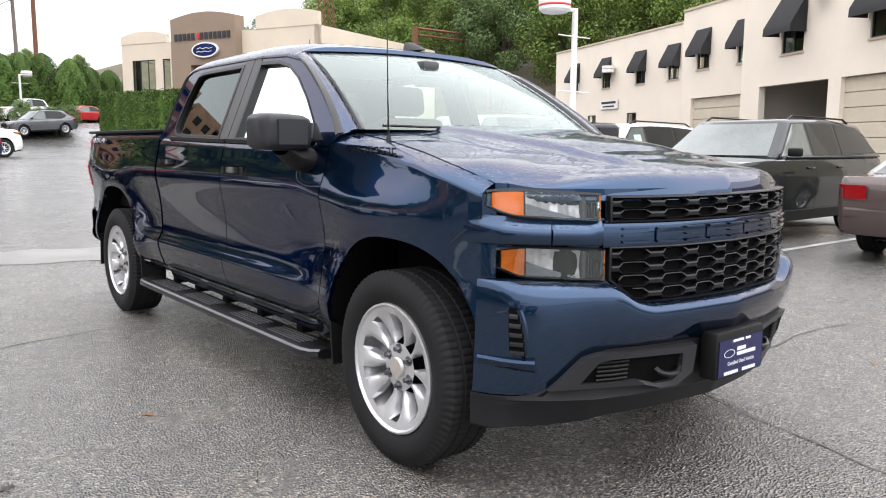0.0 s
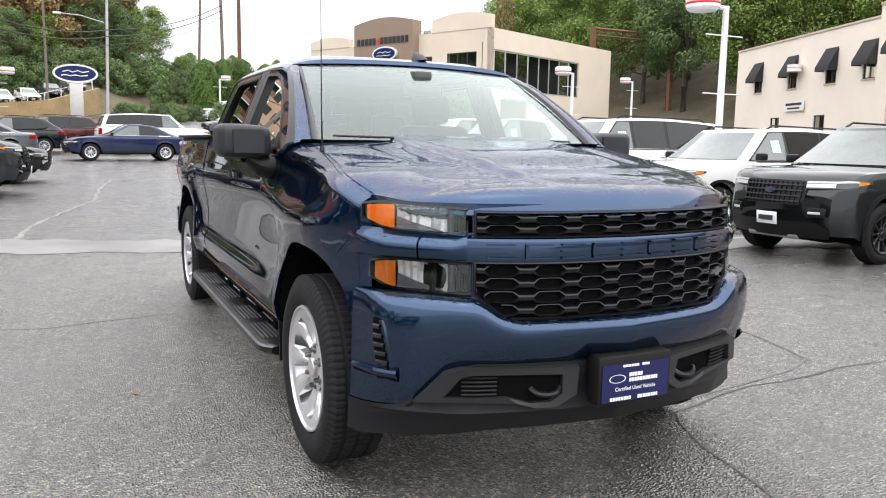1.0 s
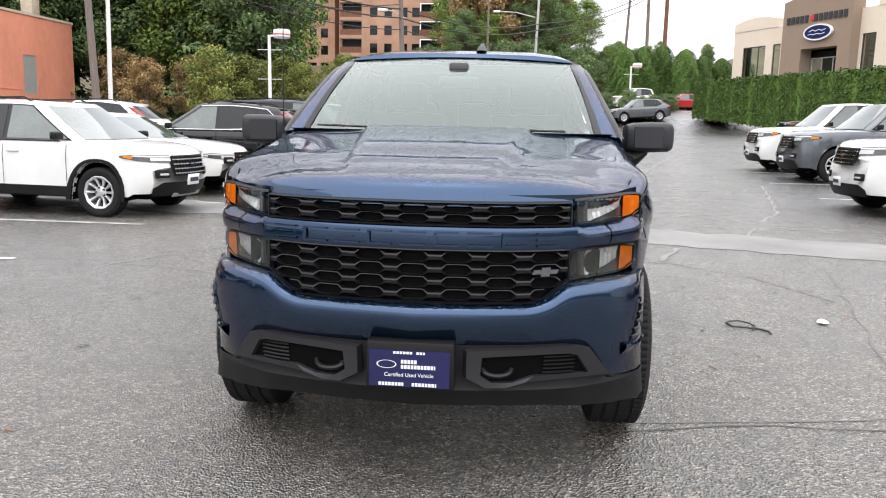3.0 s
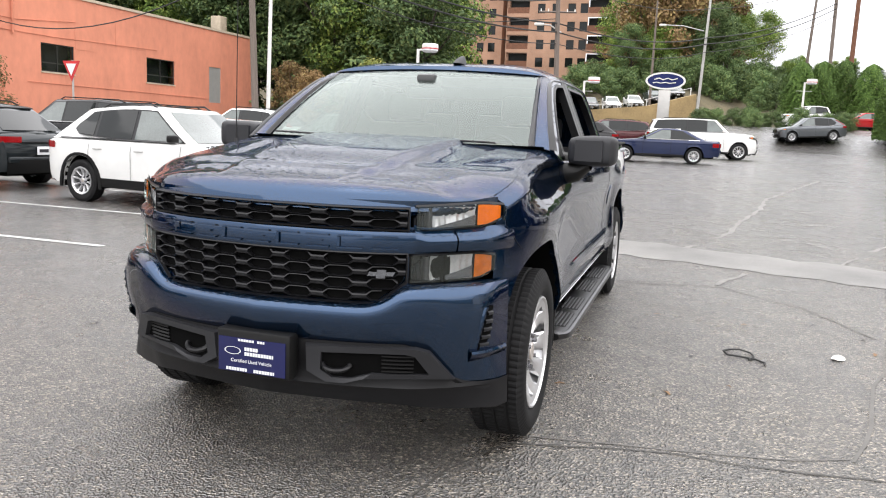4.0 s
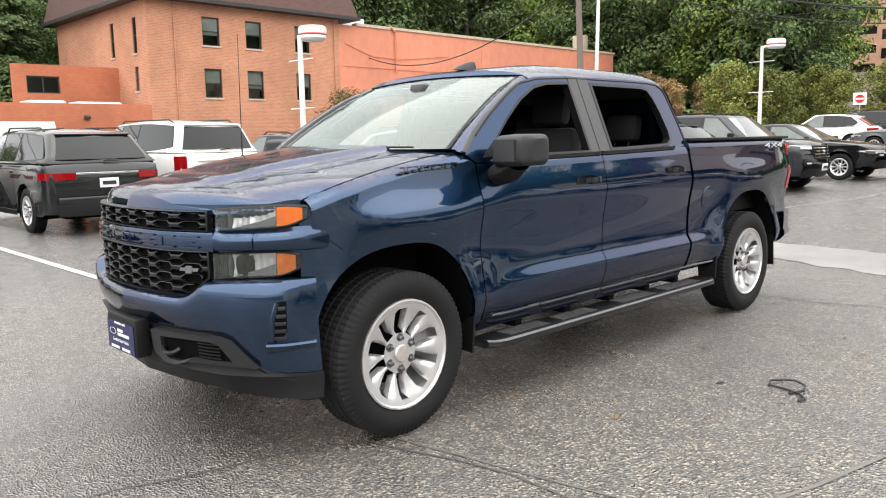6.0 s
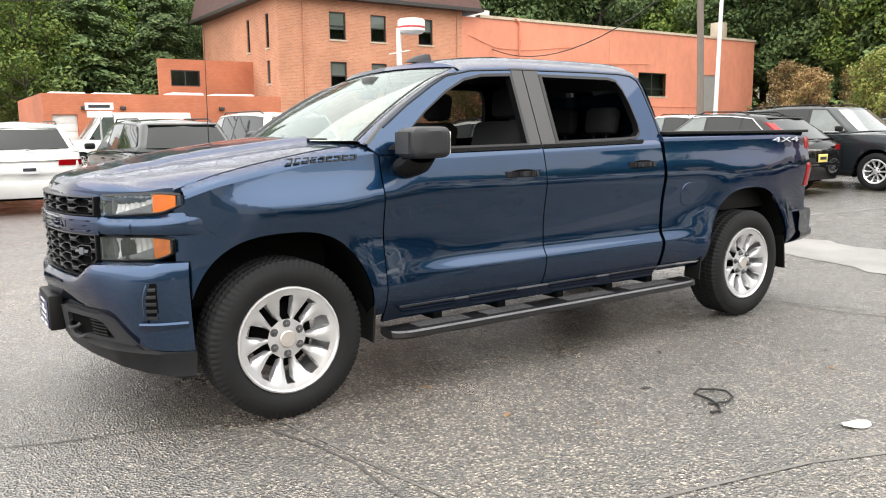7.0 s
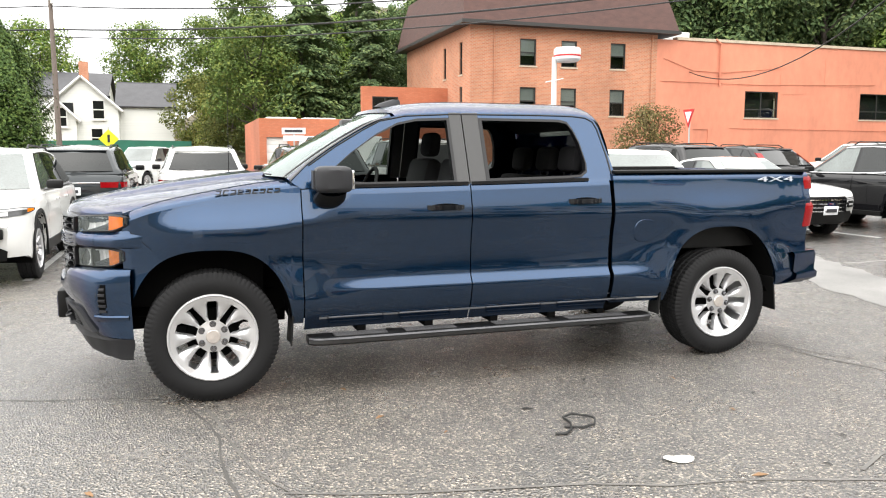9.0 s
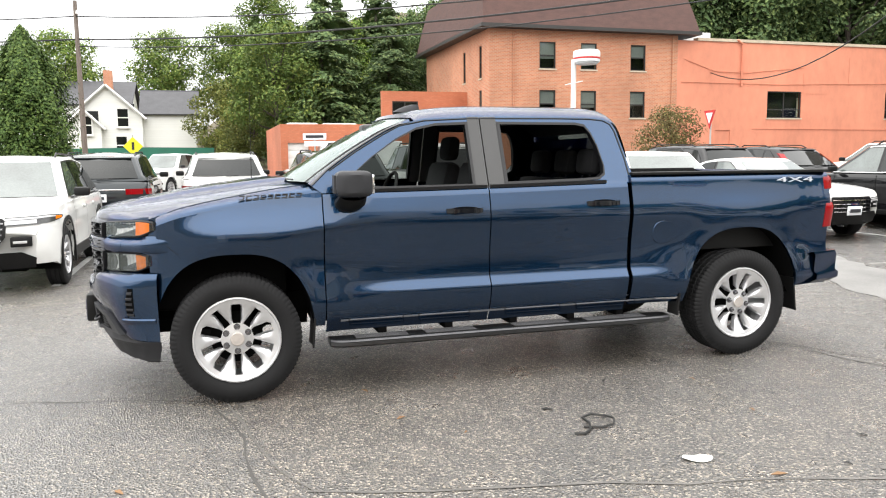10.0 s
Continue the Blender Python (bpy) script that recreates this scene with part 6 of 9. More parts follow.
        wp("fog_lamp", bm, M["reflector"], fl)
        bm = bmesh.new()
        skin(bm, [[(sd * (shell(0, belt) + o), v, belt + z_) for v in span(cowl + 0.35, rb - 0.3, 6)] for o, z_ in ((0.02, -0.012), (0.026, 0.0), (0.0, 0.014))])
        wp("belt_moulding", bm, M["chrome"] if not clad else M["satin_black"], t)
    bm = bmesh.new()
    box(bm, -lw * 0.5, lw * 0.5, -0.045, 0.0, 0.27, 0.33, 0.015)
    wp("skid_plate", bm, M["frame_silver"] if kind in ("suv", "crossover") else M["black_plastic"], t)
    bm = bmesh.new()
    prism(bm, [(0.085 * math.cos(a), hood - 0.25 + 0.035 * math.sin(a)) for a in [2 * math.pi * i / 20 for i in range(20)]], lambda u, v_, w: (u, -0.045 + w, v_), 0.012)
    wp("oval_badge", bm, M["navy_paint"], t)
    bm = bmesh.new()
    box(bm, -rw * 0.97, rw * 0.97, L - 0.03, L + 0.045, 0.50, 0.62, 0.03)
    wp("rear_bumper", bm, P, t)
    if kind in ("suv", "low_suv", "big_suv", "crossover"):
        bm = bmesh.new()
        pipe(bm, [(0.02, rb + 0.06, belt + 0.03), (-0.28, rb + 0.055, belt + 0.07)], 0.01, 5)
        wp("rear_wiper", bm, M["satin_black"], t)
        bm = bmesh.new()
        box(bm, -tw + 0.08, tw - 0.08, re - 0.08, re + 0.10, zt - 0.035, zt + 0.0, 0.012)
        wp("roof_spoiler", bm, P if not clad else M["satin_black"], t)
        bm = bmesh.new()
        box(bm, -rw * 0.62, rw * 0.62, L + 0.008, L + 0.02, deck - 0.20, deck - 0.165, 0.004)
        wp("tailgate_strip", bm, M["chrome"] if not clad else M["satin_black"], t)
    bm = bmesh.new()
    skin(bm, [[(u * rw * k, L + 0.012, z) for u in span(-1, 1, 7)] for z, k in ((0.30, 0.95), (0.45, 0.99), (0.56, 0.97))])
    wp("rear_cladding", bm, M["black_plastic"] if clad or kind == "big_suv" else P, t)
    for yy, zz, mat in ((-0.05, 0.52, "plate_white"), (L + 0.02, deck - 0.34, "plate_yellow" if yellow else "plate_white")):
        bm = bmesh.new()
        box(bm, -0.155, 0.155, yy - 0.006, yy + 0.006, zz - 0.078, zz + 0.078, 0.004)
        pl = wp("number_plate", bm, M[mat], t, "number plate")
        bm = bmesh.new()
        d = -0.009 if yy < 1 else 0.009
        box(bm, -0.11, 0.11, yy + d - 0.002, yy + d + 0.002, zz - 0.03, zz + 0.03)
        wp("plate_bar", bm, M["ink"], pl)
    if kind == "pickup":
        bm = bmesh.new()
        box(bm, -hw * 0.84, hw * 0.84, rb + 0.1, L - 0.1, deck + 0.008, deck + 0.03, 0.01)
        wp("bed_cover", bm, M["black_plastic"], t)
    for sd in (1, -1):
        for yy in (yf, yr):
            m = pose(sd * (hw * 0.965 - 0.105), yy, wr - 0.005, 23 if yy > yf else 0, 0, 0 if sd > 0 else 180)
            make_wheel(t, m, wr, wr * 0.66, 0.23, 0.075, spokes, 0.02, rim, tread=False)
    return t


# row beside the truck's passenger side, noses and tails at the aisle
make_car("low_suv", "white_paint", "white sport utility vehicle parked nose out on wet asphalt", -6.5, -2.85, 90, clad=True)
make_car("crossover", "white_paint", "white crossover with black wheel arches parked nose out", -6.8, 7.75, 83, clad=True)
make_car("sedan", "white_paint", "white car with silver slatted grille parked nose out", -7.2, 10.5, 90)
make_car("crossover", "black_paint", "black crossover with red tail lights parked tail out", -6.2, 13.2, -90, rim="dark_alloy", yellow=True, bright_line=True)
make_car("suv", "dark_paint", "dark grey sport utility vehicle parked nose out", -5.2, 15.6, 90)
make_car("sedan", "black_paint", "small glossy black car parked nose out", -4.8, 19.3, 90)
# second row, tails towards the aisle
make_car("suv", "white_paint", "white sport utility vehicle seen from its tail", -14.4, 0.3, -90, rim="dark_alloy")
make_car("suv", "grey_paint", "grey sport utility vehicle seen from its tail", -11.8, 2.6, -90)
make_car("big_suv", "white_paint", "large white sport utility vehicle with black wheels", -13.1, 5.3, -90, rim="dark_alloy")
make_car("crossover", "dark_paint", "dark grey crossover with black wheels", -12.6, 8.3, -90, rim="dark_alloy", clad=True)
# row beside the driver's side
make_car("sedan", "brown_paint", "old taupe sedan parked tail out", 9.0, 0.9, 90, yellow=True)
make_car("suv", "grey_paint", "dark grey sport utility vehicle with red trim lines parked nose out", 8.6, 3.9, -90, rim="dark_alloy", clad=True)
make_car("suv", "white_paint", "white sport utility vehicle with dark wheels parked nose out", 9.2, 7.2, -90, rim="dark_alloy", clad=True, sticker=True)
make_car("big_suv", "white_paint", "large white sport utility vehicle parked nose out", 8.6, 10.4, -90, sticker=True)
make_car("pickup", "steel_paint", "grey pickup truck parked nose out", 9.9, 16.6, -90, sticker=True, category="pickup truck")
make_car("pickup", "white_paint", "white pickup truck parked nose out", 9.9, 19.6, -90, category="pickup truck")
make_car("sedan", "navy_paint", "dark blue sedan parked across the lot", 0.2, 31.2, -86)

# farther cars
make_car("sedan", "steel_paint", "steel grey sedan parked tail out", -5.6, 33.9, -80)
make_car("suv", "black_paint", "black sport utility vehicle with red tail lights", -9.2, 38.6, -85)
make_car("crossover", "white_paint", "white crossover parked tail out", -9.7, 35.2, -85)
make_car("suv", "maroon_paint", "dark red sport utility vehicle parked tail out", -2.9, 39.4, -80)
make_car("crossover", "black_paint", "black crossover behind the grey sedan", -4.4, 36.7, -82, clad=True)
make_car("big_suv", "white_paint", "large white sport utility vehicle parked beside the blue sedan", 1.8, 37.2, 96)
make_car("crossover", "steel_paint", "grey sport utility vehicle parked at the far kerb", 9.0, 55.8, -78)
make_car("pickup", "white_paint", "white pickup truck parked on the upper level", 10.6, 66.0, -75, category="pickup truck")
make_car("sedan", "red_paint", "bright red car parked on the upper level", 13.6, 64.0, -75)
make_car("jeep", "black_paint", "black off-road vehicle parked by the hedge", 17.0, 41.0, -90, rim="dark_alloy")
make_car("pickup", "red_paint", "red pickup truck mostly hidden behind others", 13.0, 25.5, -90, category="pickup truck")
make_car("suv", "dark_paint", "dark sport utility vehicle with red tail lights by the road", -13.2, -2.2, -90)
make_car("van", "white_paint", "white delivery van by the garage doors", -33.5, 6.6, 0, category="van")
make_car("pickup", "white_paint", "white pickup truck parked by the brick wall", -33, -1.5, 60, category="pickup truck")
make_car("crossover", "black_paint", "black crossover in the far row", -13.4, 15.6, -90)
make_car("suv", "black_paint", "black vehicle in the far row", -13.0, 12.6, -90)
make_car("crossover", "white_paint", "white crossover in the far row", -13.2, 20.2, -90)
for i, (xx, yy, pc) in enumerate(((-21, 89.5, "silver_paint"), (-16, 90.5, "white_paint"), (-11, 92, "steel_paint"), (-6, 93.5, "white_paint"), (-1.5, 96, "silver_paint"), (-13.5, 91.4, "silver_paint"), (-8.5, 93, "white_paint"), (-3.8, 95, "steel_paint"))):
    make_car("sedan", pc, "car parked above the retaining wall", xx, yy, 15)

# ---- buildings ----


def brick_material(name, c1, c2, mortar, scale=1.0):
    m, nt, b = nodes_of(name)
    tc = nt.nodes.new("ShaderNodeTexCoord")
    sep = nt.nodes.new("ShaderNodeSeparateXYZ")
    nt.links.new(tc.outputs["Object"], sep.inputs[0])
    add = nt.nodes.new("ShaderNodeMath")
    nt.links.new(sep.outputs["X"], add.inputs[0])
    nt.links.new(sep.outputs["Y"], add.inputs[1])
    com = nt.nodes.new("ShaderNodeCombineXYZ")
    nt.links.new(add.outputs[0], com.inputs[0])
    nt.links.new(sep.outputs["Z"], com.inputs[1])
    br = nt.nodes.new("ShaderNodeTexBrick")
    br.inputs["Color1"].default_value = (*c1, 1)
    br.inputs["Color2"].default_value = (*c2, 1)
    br.inputs["Mortar"].default_value = (*mortar, 1)
    br.inputs["Scale"].default_value = scale
    br.inputs["Mortar Size"].default_value = 0.016
    br.inputs["Brick Width"].default_value = 0.23
    br.inputs["Row Height"].default_value = 0.08
    nt.links.new(com.outputs[0], br.inputs["Vector"])
    st = ramp(nt, tex(nt, 0.35, 5.0, 0.6), [(0.3, (0.78, 0.76, 0.74)), (0.7, (1.12, 1.1, 1.08))])
    mul = nt.nodes.new("ShaderNodeMix")
    mul.data_type, mul.blend_type = "RGBA", "MULTIPLY"
    mul.inputs[0].default_value = 1.0
    nt.links.new(br.outputs["Color"], mul.inputs[6])
    nt.links.new(st, mul.inputs[7])
    nt.links.new(mul.outputs[2], b.inputs["Base Color"])
    b.inputs["Roughness"].default_value = 0.85
    bump(nt, b, br.outputs["Fac"], -0.4, 0.01)
    return m


M["brick"] = brick_material("orange_brick", (0.45, 0.15, 0.075), (0.56, 0.225, 0.12), (0.47, 0.29, 0.20))
M["garage_brick"] = brick_material("orange_painted_brick", (0.46, 0.14, 0.07), (0.51, 0.175, 0.095), (0.42, 0.15, 0.08))
M["orange"] = surface("weathered_orange_paint", (0.62, 0.235, 0.145), 0.8, vary=0.2, scale=0.3, fine=2.0, stretch=(1, 1, 0.6), relief=0.2)
M["tan"] = surface("tan_stucco", (0.64, 0.55, 0.44), 0.85, vary=0.08, scale=0.4, fine=30)
M["cream"] = surface("cream_stucco", (0.74, 0.66, 0.56), 0.85, vary=0.09, scale=0.3, fine=25)
M["brown_wall"] = surface("brown_stucco", (0.25, 0.185, 0.135), 0.85, vary=0.1, scale=0.5)
M["apt_brick"] = brick_material("apartment_brick", (0.39, 0.20, 0.125), (0.44, 0.245, 0.155), (0.39, 0.27, 0.20))
M["shingle"] = surface("brown_roof_shingle", (0.085, 0.045, 0.038), 0.9, vary=0.3, scale=1.5, fine=14, stretch=(1, 1, 3), relief=0.5, depth=0.02)
M["grey_shingle"] = surface("grey_roof_shingle", (0.075, 0.075, 0.08), 0.9, vary=0.25, scale=1.5, fine=14, relief=0.4, depth=0.02)
# dark colour stands in for the unlit depth behind openings
M["depth_shade"] = surface("painted_depth_shade", (0.02, 0.022, 0.022), 0.9, vary=0.5, scale=0.6)
M["blind"] = surface("window_blind", (0.32, 0.33, 0.30), 0.7, vary=0.1, relief=0.0)
M["frame_dark"] = surface("dark_window_frame", (0.03, 0.028, 0.026), 0.5, vary=0.1, relief=0.0)
M["frame_light"] = surface("aluminium_frame", (0.45, 0.44, 0.42), 0.4, metal=0.4, vary=0.1, relief=0.0)
M["awning"] = surface("black_awning_cloth", (0.014, 0.014, 0.015), 0.8, vary=0.3, scale=3, fine=60)
M["siding"] = surface("white_siding", (0.76, 0.76, 0.72), 0.7, vary=0.06, fine=6, stretch=(0.01, 0.01, 3), relief=0.6, depth=0.02)
M["shutter"] = surface("cream_roller_door", (0.52, 0.46, 0.36), 0.6, vary=0.08, relief=0.0)
M["green_mesh"] = surface("green_fence_screen", (0.02, 0.14, 0.09), 0.7, vary=0.2, scale=1.0)
M["blue_sign"] = surface("blue_enamel", (0.008, 0.016, 0.09), 0.25, vary=0.1, relief=0.0, spec=0.25)
M["yellow_sign"] = surface("yellow_green_sign", (0.75, 0.72, 0.02), 0.5, vary=0.05, relief=0.0)
M["coping"] = surface("pale_coping", (0.48, 0.40, 0.30), 0.8, vary=0.2)


def wall_box(name, parent, x0, x1, y0, y1, z0, z1, mat, label="", bevel=0.0):
    bm = bmesh.new()
    box(bm, x0, x1, y0, y1, z0, z1, bevel)
    return part(name, bm, M[mat], parent, label)


def wall_with_holes(name, parent, fn, u0, u1, z0, z1, holes, mat, depth=0.3):
    """A wall in (u, z) with rectangular openings that go through it; fn(u, z, w) places it, w goes inward."""
    us = sorted({u0, u1} | {h[0] for h in holes} | {h[1] for h in holes})
    zs = sorted({z0, z1} | {h[2] for h in holes} | {h[3] for h in holes})
    us, zs = [u for u in us if u0 <= u <= u1], [z for z in zs if z0 <= z <= z1]
    inside = lambda u, z: any(h[0] < u < h[1] and h[2] < z < h[3] for h in holes)
    bm = bmesh.new()
    solid = {(i, j) for i in range(len(us) - 1) for j in range(len(zs) - 1) if not inside((us[i] + us[i + 1]) / 2, (zs[j] + zs[j + 1]) / 2)}
    quad = lambda *p: bm.faces.new([bm.verts.new(fn(*q)) for q in p])
    for i, j in solid:
        a, b, c, d = us[i], us[i + 1], zs[j], zs[j + 1]
        quad((a, c, 0), (b, c, 0), (b, d, 0), (a, d, 0))
        quad((a, c, depth), (a, d, depth), (b, d, depth), (b, c, depth))
        for (di, dj), p in (((-1, 0), (a, c, a, d)), ((1, 0), (b, c, b, d)), ((0, -1), (a, c, b, c)), ((0, 1), (a, d, b, d))):
            if (i + di, j + dj) not in solid:
                quad((p[0], p[1], 0), (p[2], p[3], 0), (p[2], p[3], depth), (p[0], p[1], depth))
    merge(bm)
    return part(name, bm, M[mat], parent)


def sash_window(parent, fn, u0, u1, z0, z1, rails=(0.5,), stiles=(), blind=0.0, frame_mat="frame_dark", w=0.06, glass_mat="pane", sill=True, name="window"):
    """A window in an opening: outer frame, bars, panes, a blind and a sheet painted dark as the shade indoors."""
    bm = bmesh.new()

    extra = []

    def bar(a, b, c, d, w0=0.06, w1=0.14):
        p = [fn(u, z, q) for u in (a, b) for z in (c, d) for q in (w0, w1)]
        v = [bm.verts.new(q) for q in p]
        for f in ((0, 1, 3, 2), (4, 6, 7, 5), (0, 4, 5, 1), (2, 3, 7, 6), (0, 2, 6, 4), (1, 5, 7, 3)):
            bm.faces.new([v[k] for k in f])

    bar(u0, u0 + w, z0, z1)
    bar(u1 - w, u1, z0, z1)
    bar(u0 + w, u1 - w, z0, z0 + w)
    bar(u0 + w, u1 - w, z1 - w, z1)
    frame_bm = bm
    for r in rails:
        bm = bmesh.new()
        extra.append(bm)
        zz = z0 + (z1 - z0) * r
        bar(u0 + w, u1 - w, zz - w / 2, zz + w / 2, 0.065, 0.135)
    for s in stiles:
        bm = bmesh.new()
        extra.append(bm)
        uu = u0 + (u1 - u0) * s
        bar(uu - w / 2, uu + w / 2, z0 + w, z1 - w, 0.067, 0.133)
    win = part(name, frame_bm, M[frame_mat], parent)
    for q in extra:
        part("glazing_bar", q, M[frame_mat], win)
    ub = [u0 + w] + [u0 + (u1 - u0) * s for s in stiles] + [u1 - w]
    for a, b in zip(ub, ub[1:]):
        bm = bmesh.new()
        bm.faces.new([bm.verts.new(fn(u, z, 0.10)) for u, z in ((a, z0 + w), (b, z0 + w), (b, z1 - w), (a, z1 - w))])
        part("pane", bm, M[glass_mat], win).visible_shadow = False
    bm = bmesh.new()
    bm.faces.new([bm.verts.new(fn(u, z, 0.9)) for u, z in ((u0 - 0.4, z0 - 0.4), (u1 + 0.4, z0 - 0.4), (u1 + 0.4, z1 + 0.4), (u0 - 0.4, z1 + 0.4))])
    part("depth_shade", bm, M["depth_shade"], win)
    if blind:
        bm = bmesh.new()
        bm.faces.new([bm.verts.new(fn(u, z, 0.16)) for u, z in ((u0, z1 - (z1 - z0) * blind), (u1, z1 - (z1 - z0) * blind), (u1, z1), (u0, z1))])
        part("blind", bm, M["blind"], win, "half-drawn pale blind")
    if sill:
        bm = bmesh.new()
        v = [bm.verts.new(fn(u, z, q)) for u in (u0 - 0.06, u1 + 0.06) for z in (z0 - 0.09, z0) for q in (-0.05, 0.1)]
        for f in ((0, 1, 3, 2), (4, 6, 7, 5), (0, 4, 5, 1), (2, 3, 7, 6), (0, 2, 6, 4), (1, 5, 7, 3)):
            bm.faces.new([v[k] for k in f])
        part("sill", bm, M["coping"] if frame_mat == "frame_dark" else M["white_metal"], win)
    return win


# brick building with three storeys and a mansard roof
XW = -37.0
bb = thing("brick_building", "orange brick building with a brown mansard roof", "building")
west = lambda u, z, w: (XW - w, u, z)
holes = []
for y0 in (18.95, 21.65, 25.0):
    holes += [(y0, y0 + 1.05, 6.8, 8.35), (y0, y0 + 1.05, 3.95, 5.55)]
wall_with_holes("wall", bb, west, 15.8, 28.3, -0.1, 9.0, holes, "brick")
for i, h in enumerate(holes):
    sash_window(bb, west, *h, blind=(0.5 if i % 3 else 0.62))
south = lambda u, z, w: (XW - 0.3 - u, 15.8 + w, z)
sh = [(1.0, 1.5, 6.3, 8.2), (4.0, 4.5, 6.3, 8.2), (1.0, 1.5, 4.3, 5.6)]
wall_with_holes("wall", bb, south, 0.0, 13.0, -0.1, 9.0, sh, "brick")
for h in sh:
    sash_window(bb, south, *h)
wall_box("wall", bb, -50.3, -50.0, 16.1, 28.3, -0.1, 9.0, "brick")
wall_box("eave", bb, -50.9, -36.35, 15.1, 29.6, 9.0, 9.2, "frame_dark")
bm = bmesh.new()
rows = []
for z, i in ((9.2, 0.0), (10.6, 0.55), (12.2, 1.3), (12.3, 4.0)):
    rows.append([(-50.8 + i, 15.2 + 0.4 * i, z), (-36.45 - i, 15.2 + 0.4 * i, z), (-36.45 - i, 29.5 - 0.4 * i, z), (-50.8 + i, 29.5 - 0.4 * i, z)])
vs = skin(bm, rows, close_u=True)
bm.faces.new(vs[-1])
mansard = part("roof", bm, M["shingle"], bb, "brown shingled mansard roof")
rnd = random.Random(3)
for y, n in ((17.3, "downpipe"), (27.9, "downpipe")):
    bm = bmesh.new()
    tube(bm, (XW + 0.06, y, 0), (XW + 0.06, y, 8.9), 0.05)
    part(n, bm, M["brick"], bb)

# long orange building
ob_ = thing("orange_building", "weathered orange painted building with a flat roof", "building")
holes = [(35.1, 37.8, 4.0, 5.72), (44.8, 48.0, 4.0, 5.78), (31.2, 32.3, 1.0, 3.2)]
door_hole = (52.5, 54.2, 2.9, 5.8)
wall_with_holes("wall", ob_, west, 28.3, 59.2, -0.1, 8.75, holes + [door_hole], "orange")
for h in holes[:2]:
    sash_window(ob_, west, *h, rails=(0.32,), stiles=(0.5,))
bm = bmesh.new()
box(bm, XW - 0.12, XW - 0.06, 52.5, 54.2, 2.9, 5.8)
part("door", bm, M["frame_light"], ob_, "grey metal upper door")
bm = bmesh.new()
box(bm, XW - 0.14, XW - 0.06, 31.2, 32.3, 1.0, 3.2)
part("door", bm, M["orange"], ob_)
wall_box("wall", ob_, -52, -37.3, 58.9, 59.2, -0.1, 8.75, "orange")
wall_box("roof", ob_, -52, -37.3, 28.3, 58.9, 8.3, 8.45, "grey_shingle")
wall_box("coping", ob_, XW - 0.4, XW + 0.08, 29.7, 59.3, 8.75, 8.93, "coping", "pale parapet coping")
bm = bmesh.new()
pipe(bm, [(XW + 0.1, 32.6, 8.9), (XW + 0.12, 33.0, 8.6), (XW + 0.1, 33.0, 6.0)], 0.07, 8)
part("downpipe", bm, M["orange"], ob_)
for y0, y1, z0, z1 in ((41.6, 44.6, 6.2, 8.0), (37.9, 39.8, 5.6, 6.9)):
    wall_box("patched_panel", ob_, XW + 0.002, XW + 0.02, y0, y1, z0, z1, "orange")
for x, y, w, h in ((-40, 30.2, 0.8, 1.1), (-40.3, 32.0, 0.6, 0.8), (-39.5, 57.6, 0.5, 1.6)):
    wall_box("roof_unit", ob_, x - w, x + w, y - w, y + w, 8.45, 8.95 + h, "white_metal" if y < 50 else "coping", bevel=0.05)

for pts in ([(28.8, 7.6), (31.0, 6.9), (33.4, 6.85), (38.0, 7.3)], [(28.6, 6.2), (36.0, 6.15), (46.0, 6.4)], [(34.0, 3.3), (44.0, 3.25), (52.0, 3.2)]):
    bm = bmesh.new()
    pipe(bm, [(XW + 0.04, y, z) for y, z in pts], 0.022, 5)
    part("wall_cable", bm, M["orange"], ob_)

# low garage building
gb = thing("garage_building", "low orange brick garage building with roller doors", "building")
doors = [(4.17, 5.3, 0.0, 2.5, "white_metal"), (5.89, 7.1, 0.0, 2.55, "shutter"), (7.7, 9.4, 0.0, 2.6, "shutter")]
wall_with_holes("wall", gb, west, 3.8, 15.8, -0.1, 3.5, [d[:4] for d in doors], "garage_brick")
for y0, y1, z0, z1, mat in doors:
    bm = bmesh.new()
    box(bm, XW - 0.24, XW - 0.225, y0, y1, z0, z1)
    rd_ = part("roller_door", bm, M[mat], gb, "pale sectional garage door")
    for i in range(6):
        zz = z0 + (z1 - z0) * i / 6
        bm = bmesh.new()
        box(bm, XW - 0.22, XW - 0.18, y0, y1, zz, zz + (z1 - z0) / 6 - 0.015, 0.006)
        part("door_panel", bm, M[mat], rd_)
wall_box("wall", gb, -47, -37.3, 3.8, 4.1, -0.1, 3.5, "garage_brick")
wall_box("roof", gb, -47, -37.3, 4.1, 15.8, 3.1, 3.25, "grey_shingle")
up_wall = lambda u, z, w: (-41.0 - w, u, z)
wall_with_holes("upper_wall", gb, up_wall, 10.3, 15.8, 3.25, 5.7, [(10.95, 12.6, 4.2, 5.1)], "garage_brick")
sash_window(gb, up_wall, 10.95, 12.6, 4.2, 5.1, rails=(), stiles=(0.5,), sill=False)
for y in (5.6, 7.4, 12.4):
    bm = bmesh.new()
    box(bm, XW, XW + 0.22, y - 0.13, y + 0.13, 2.72, 2.9, 0.03)
    part("wall_lamp", bm, M["frame_dark"], gb)

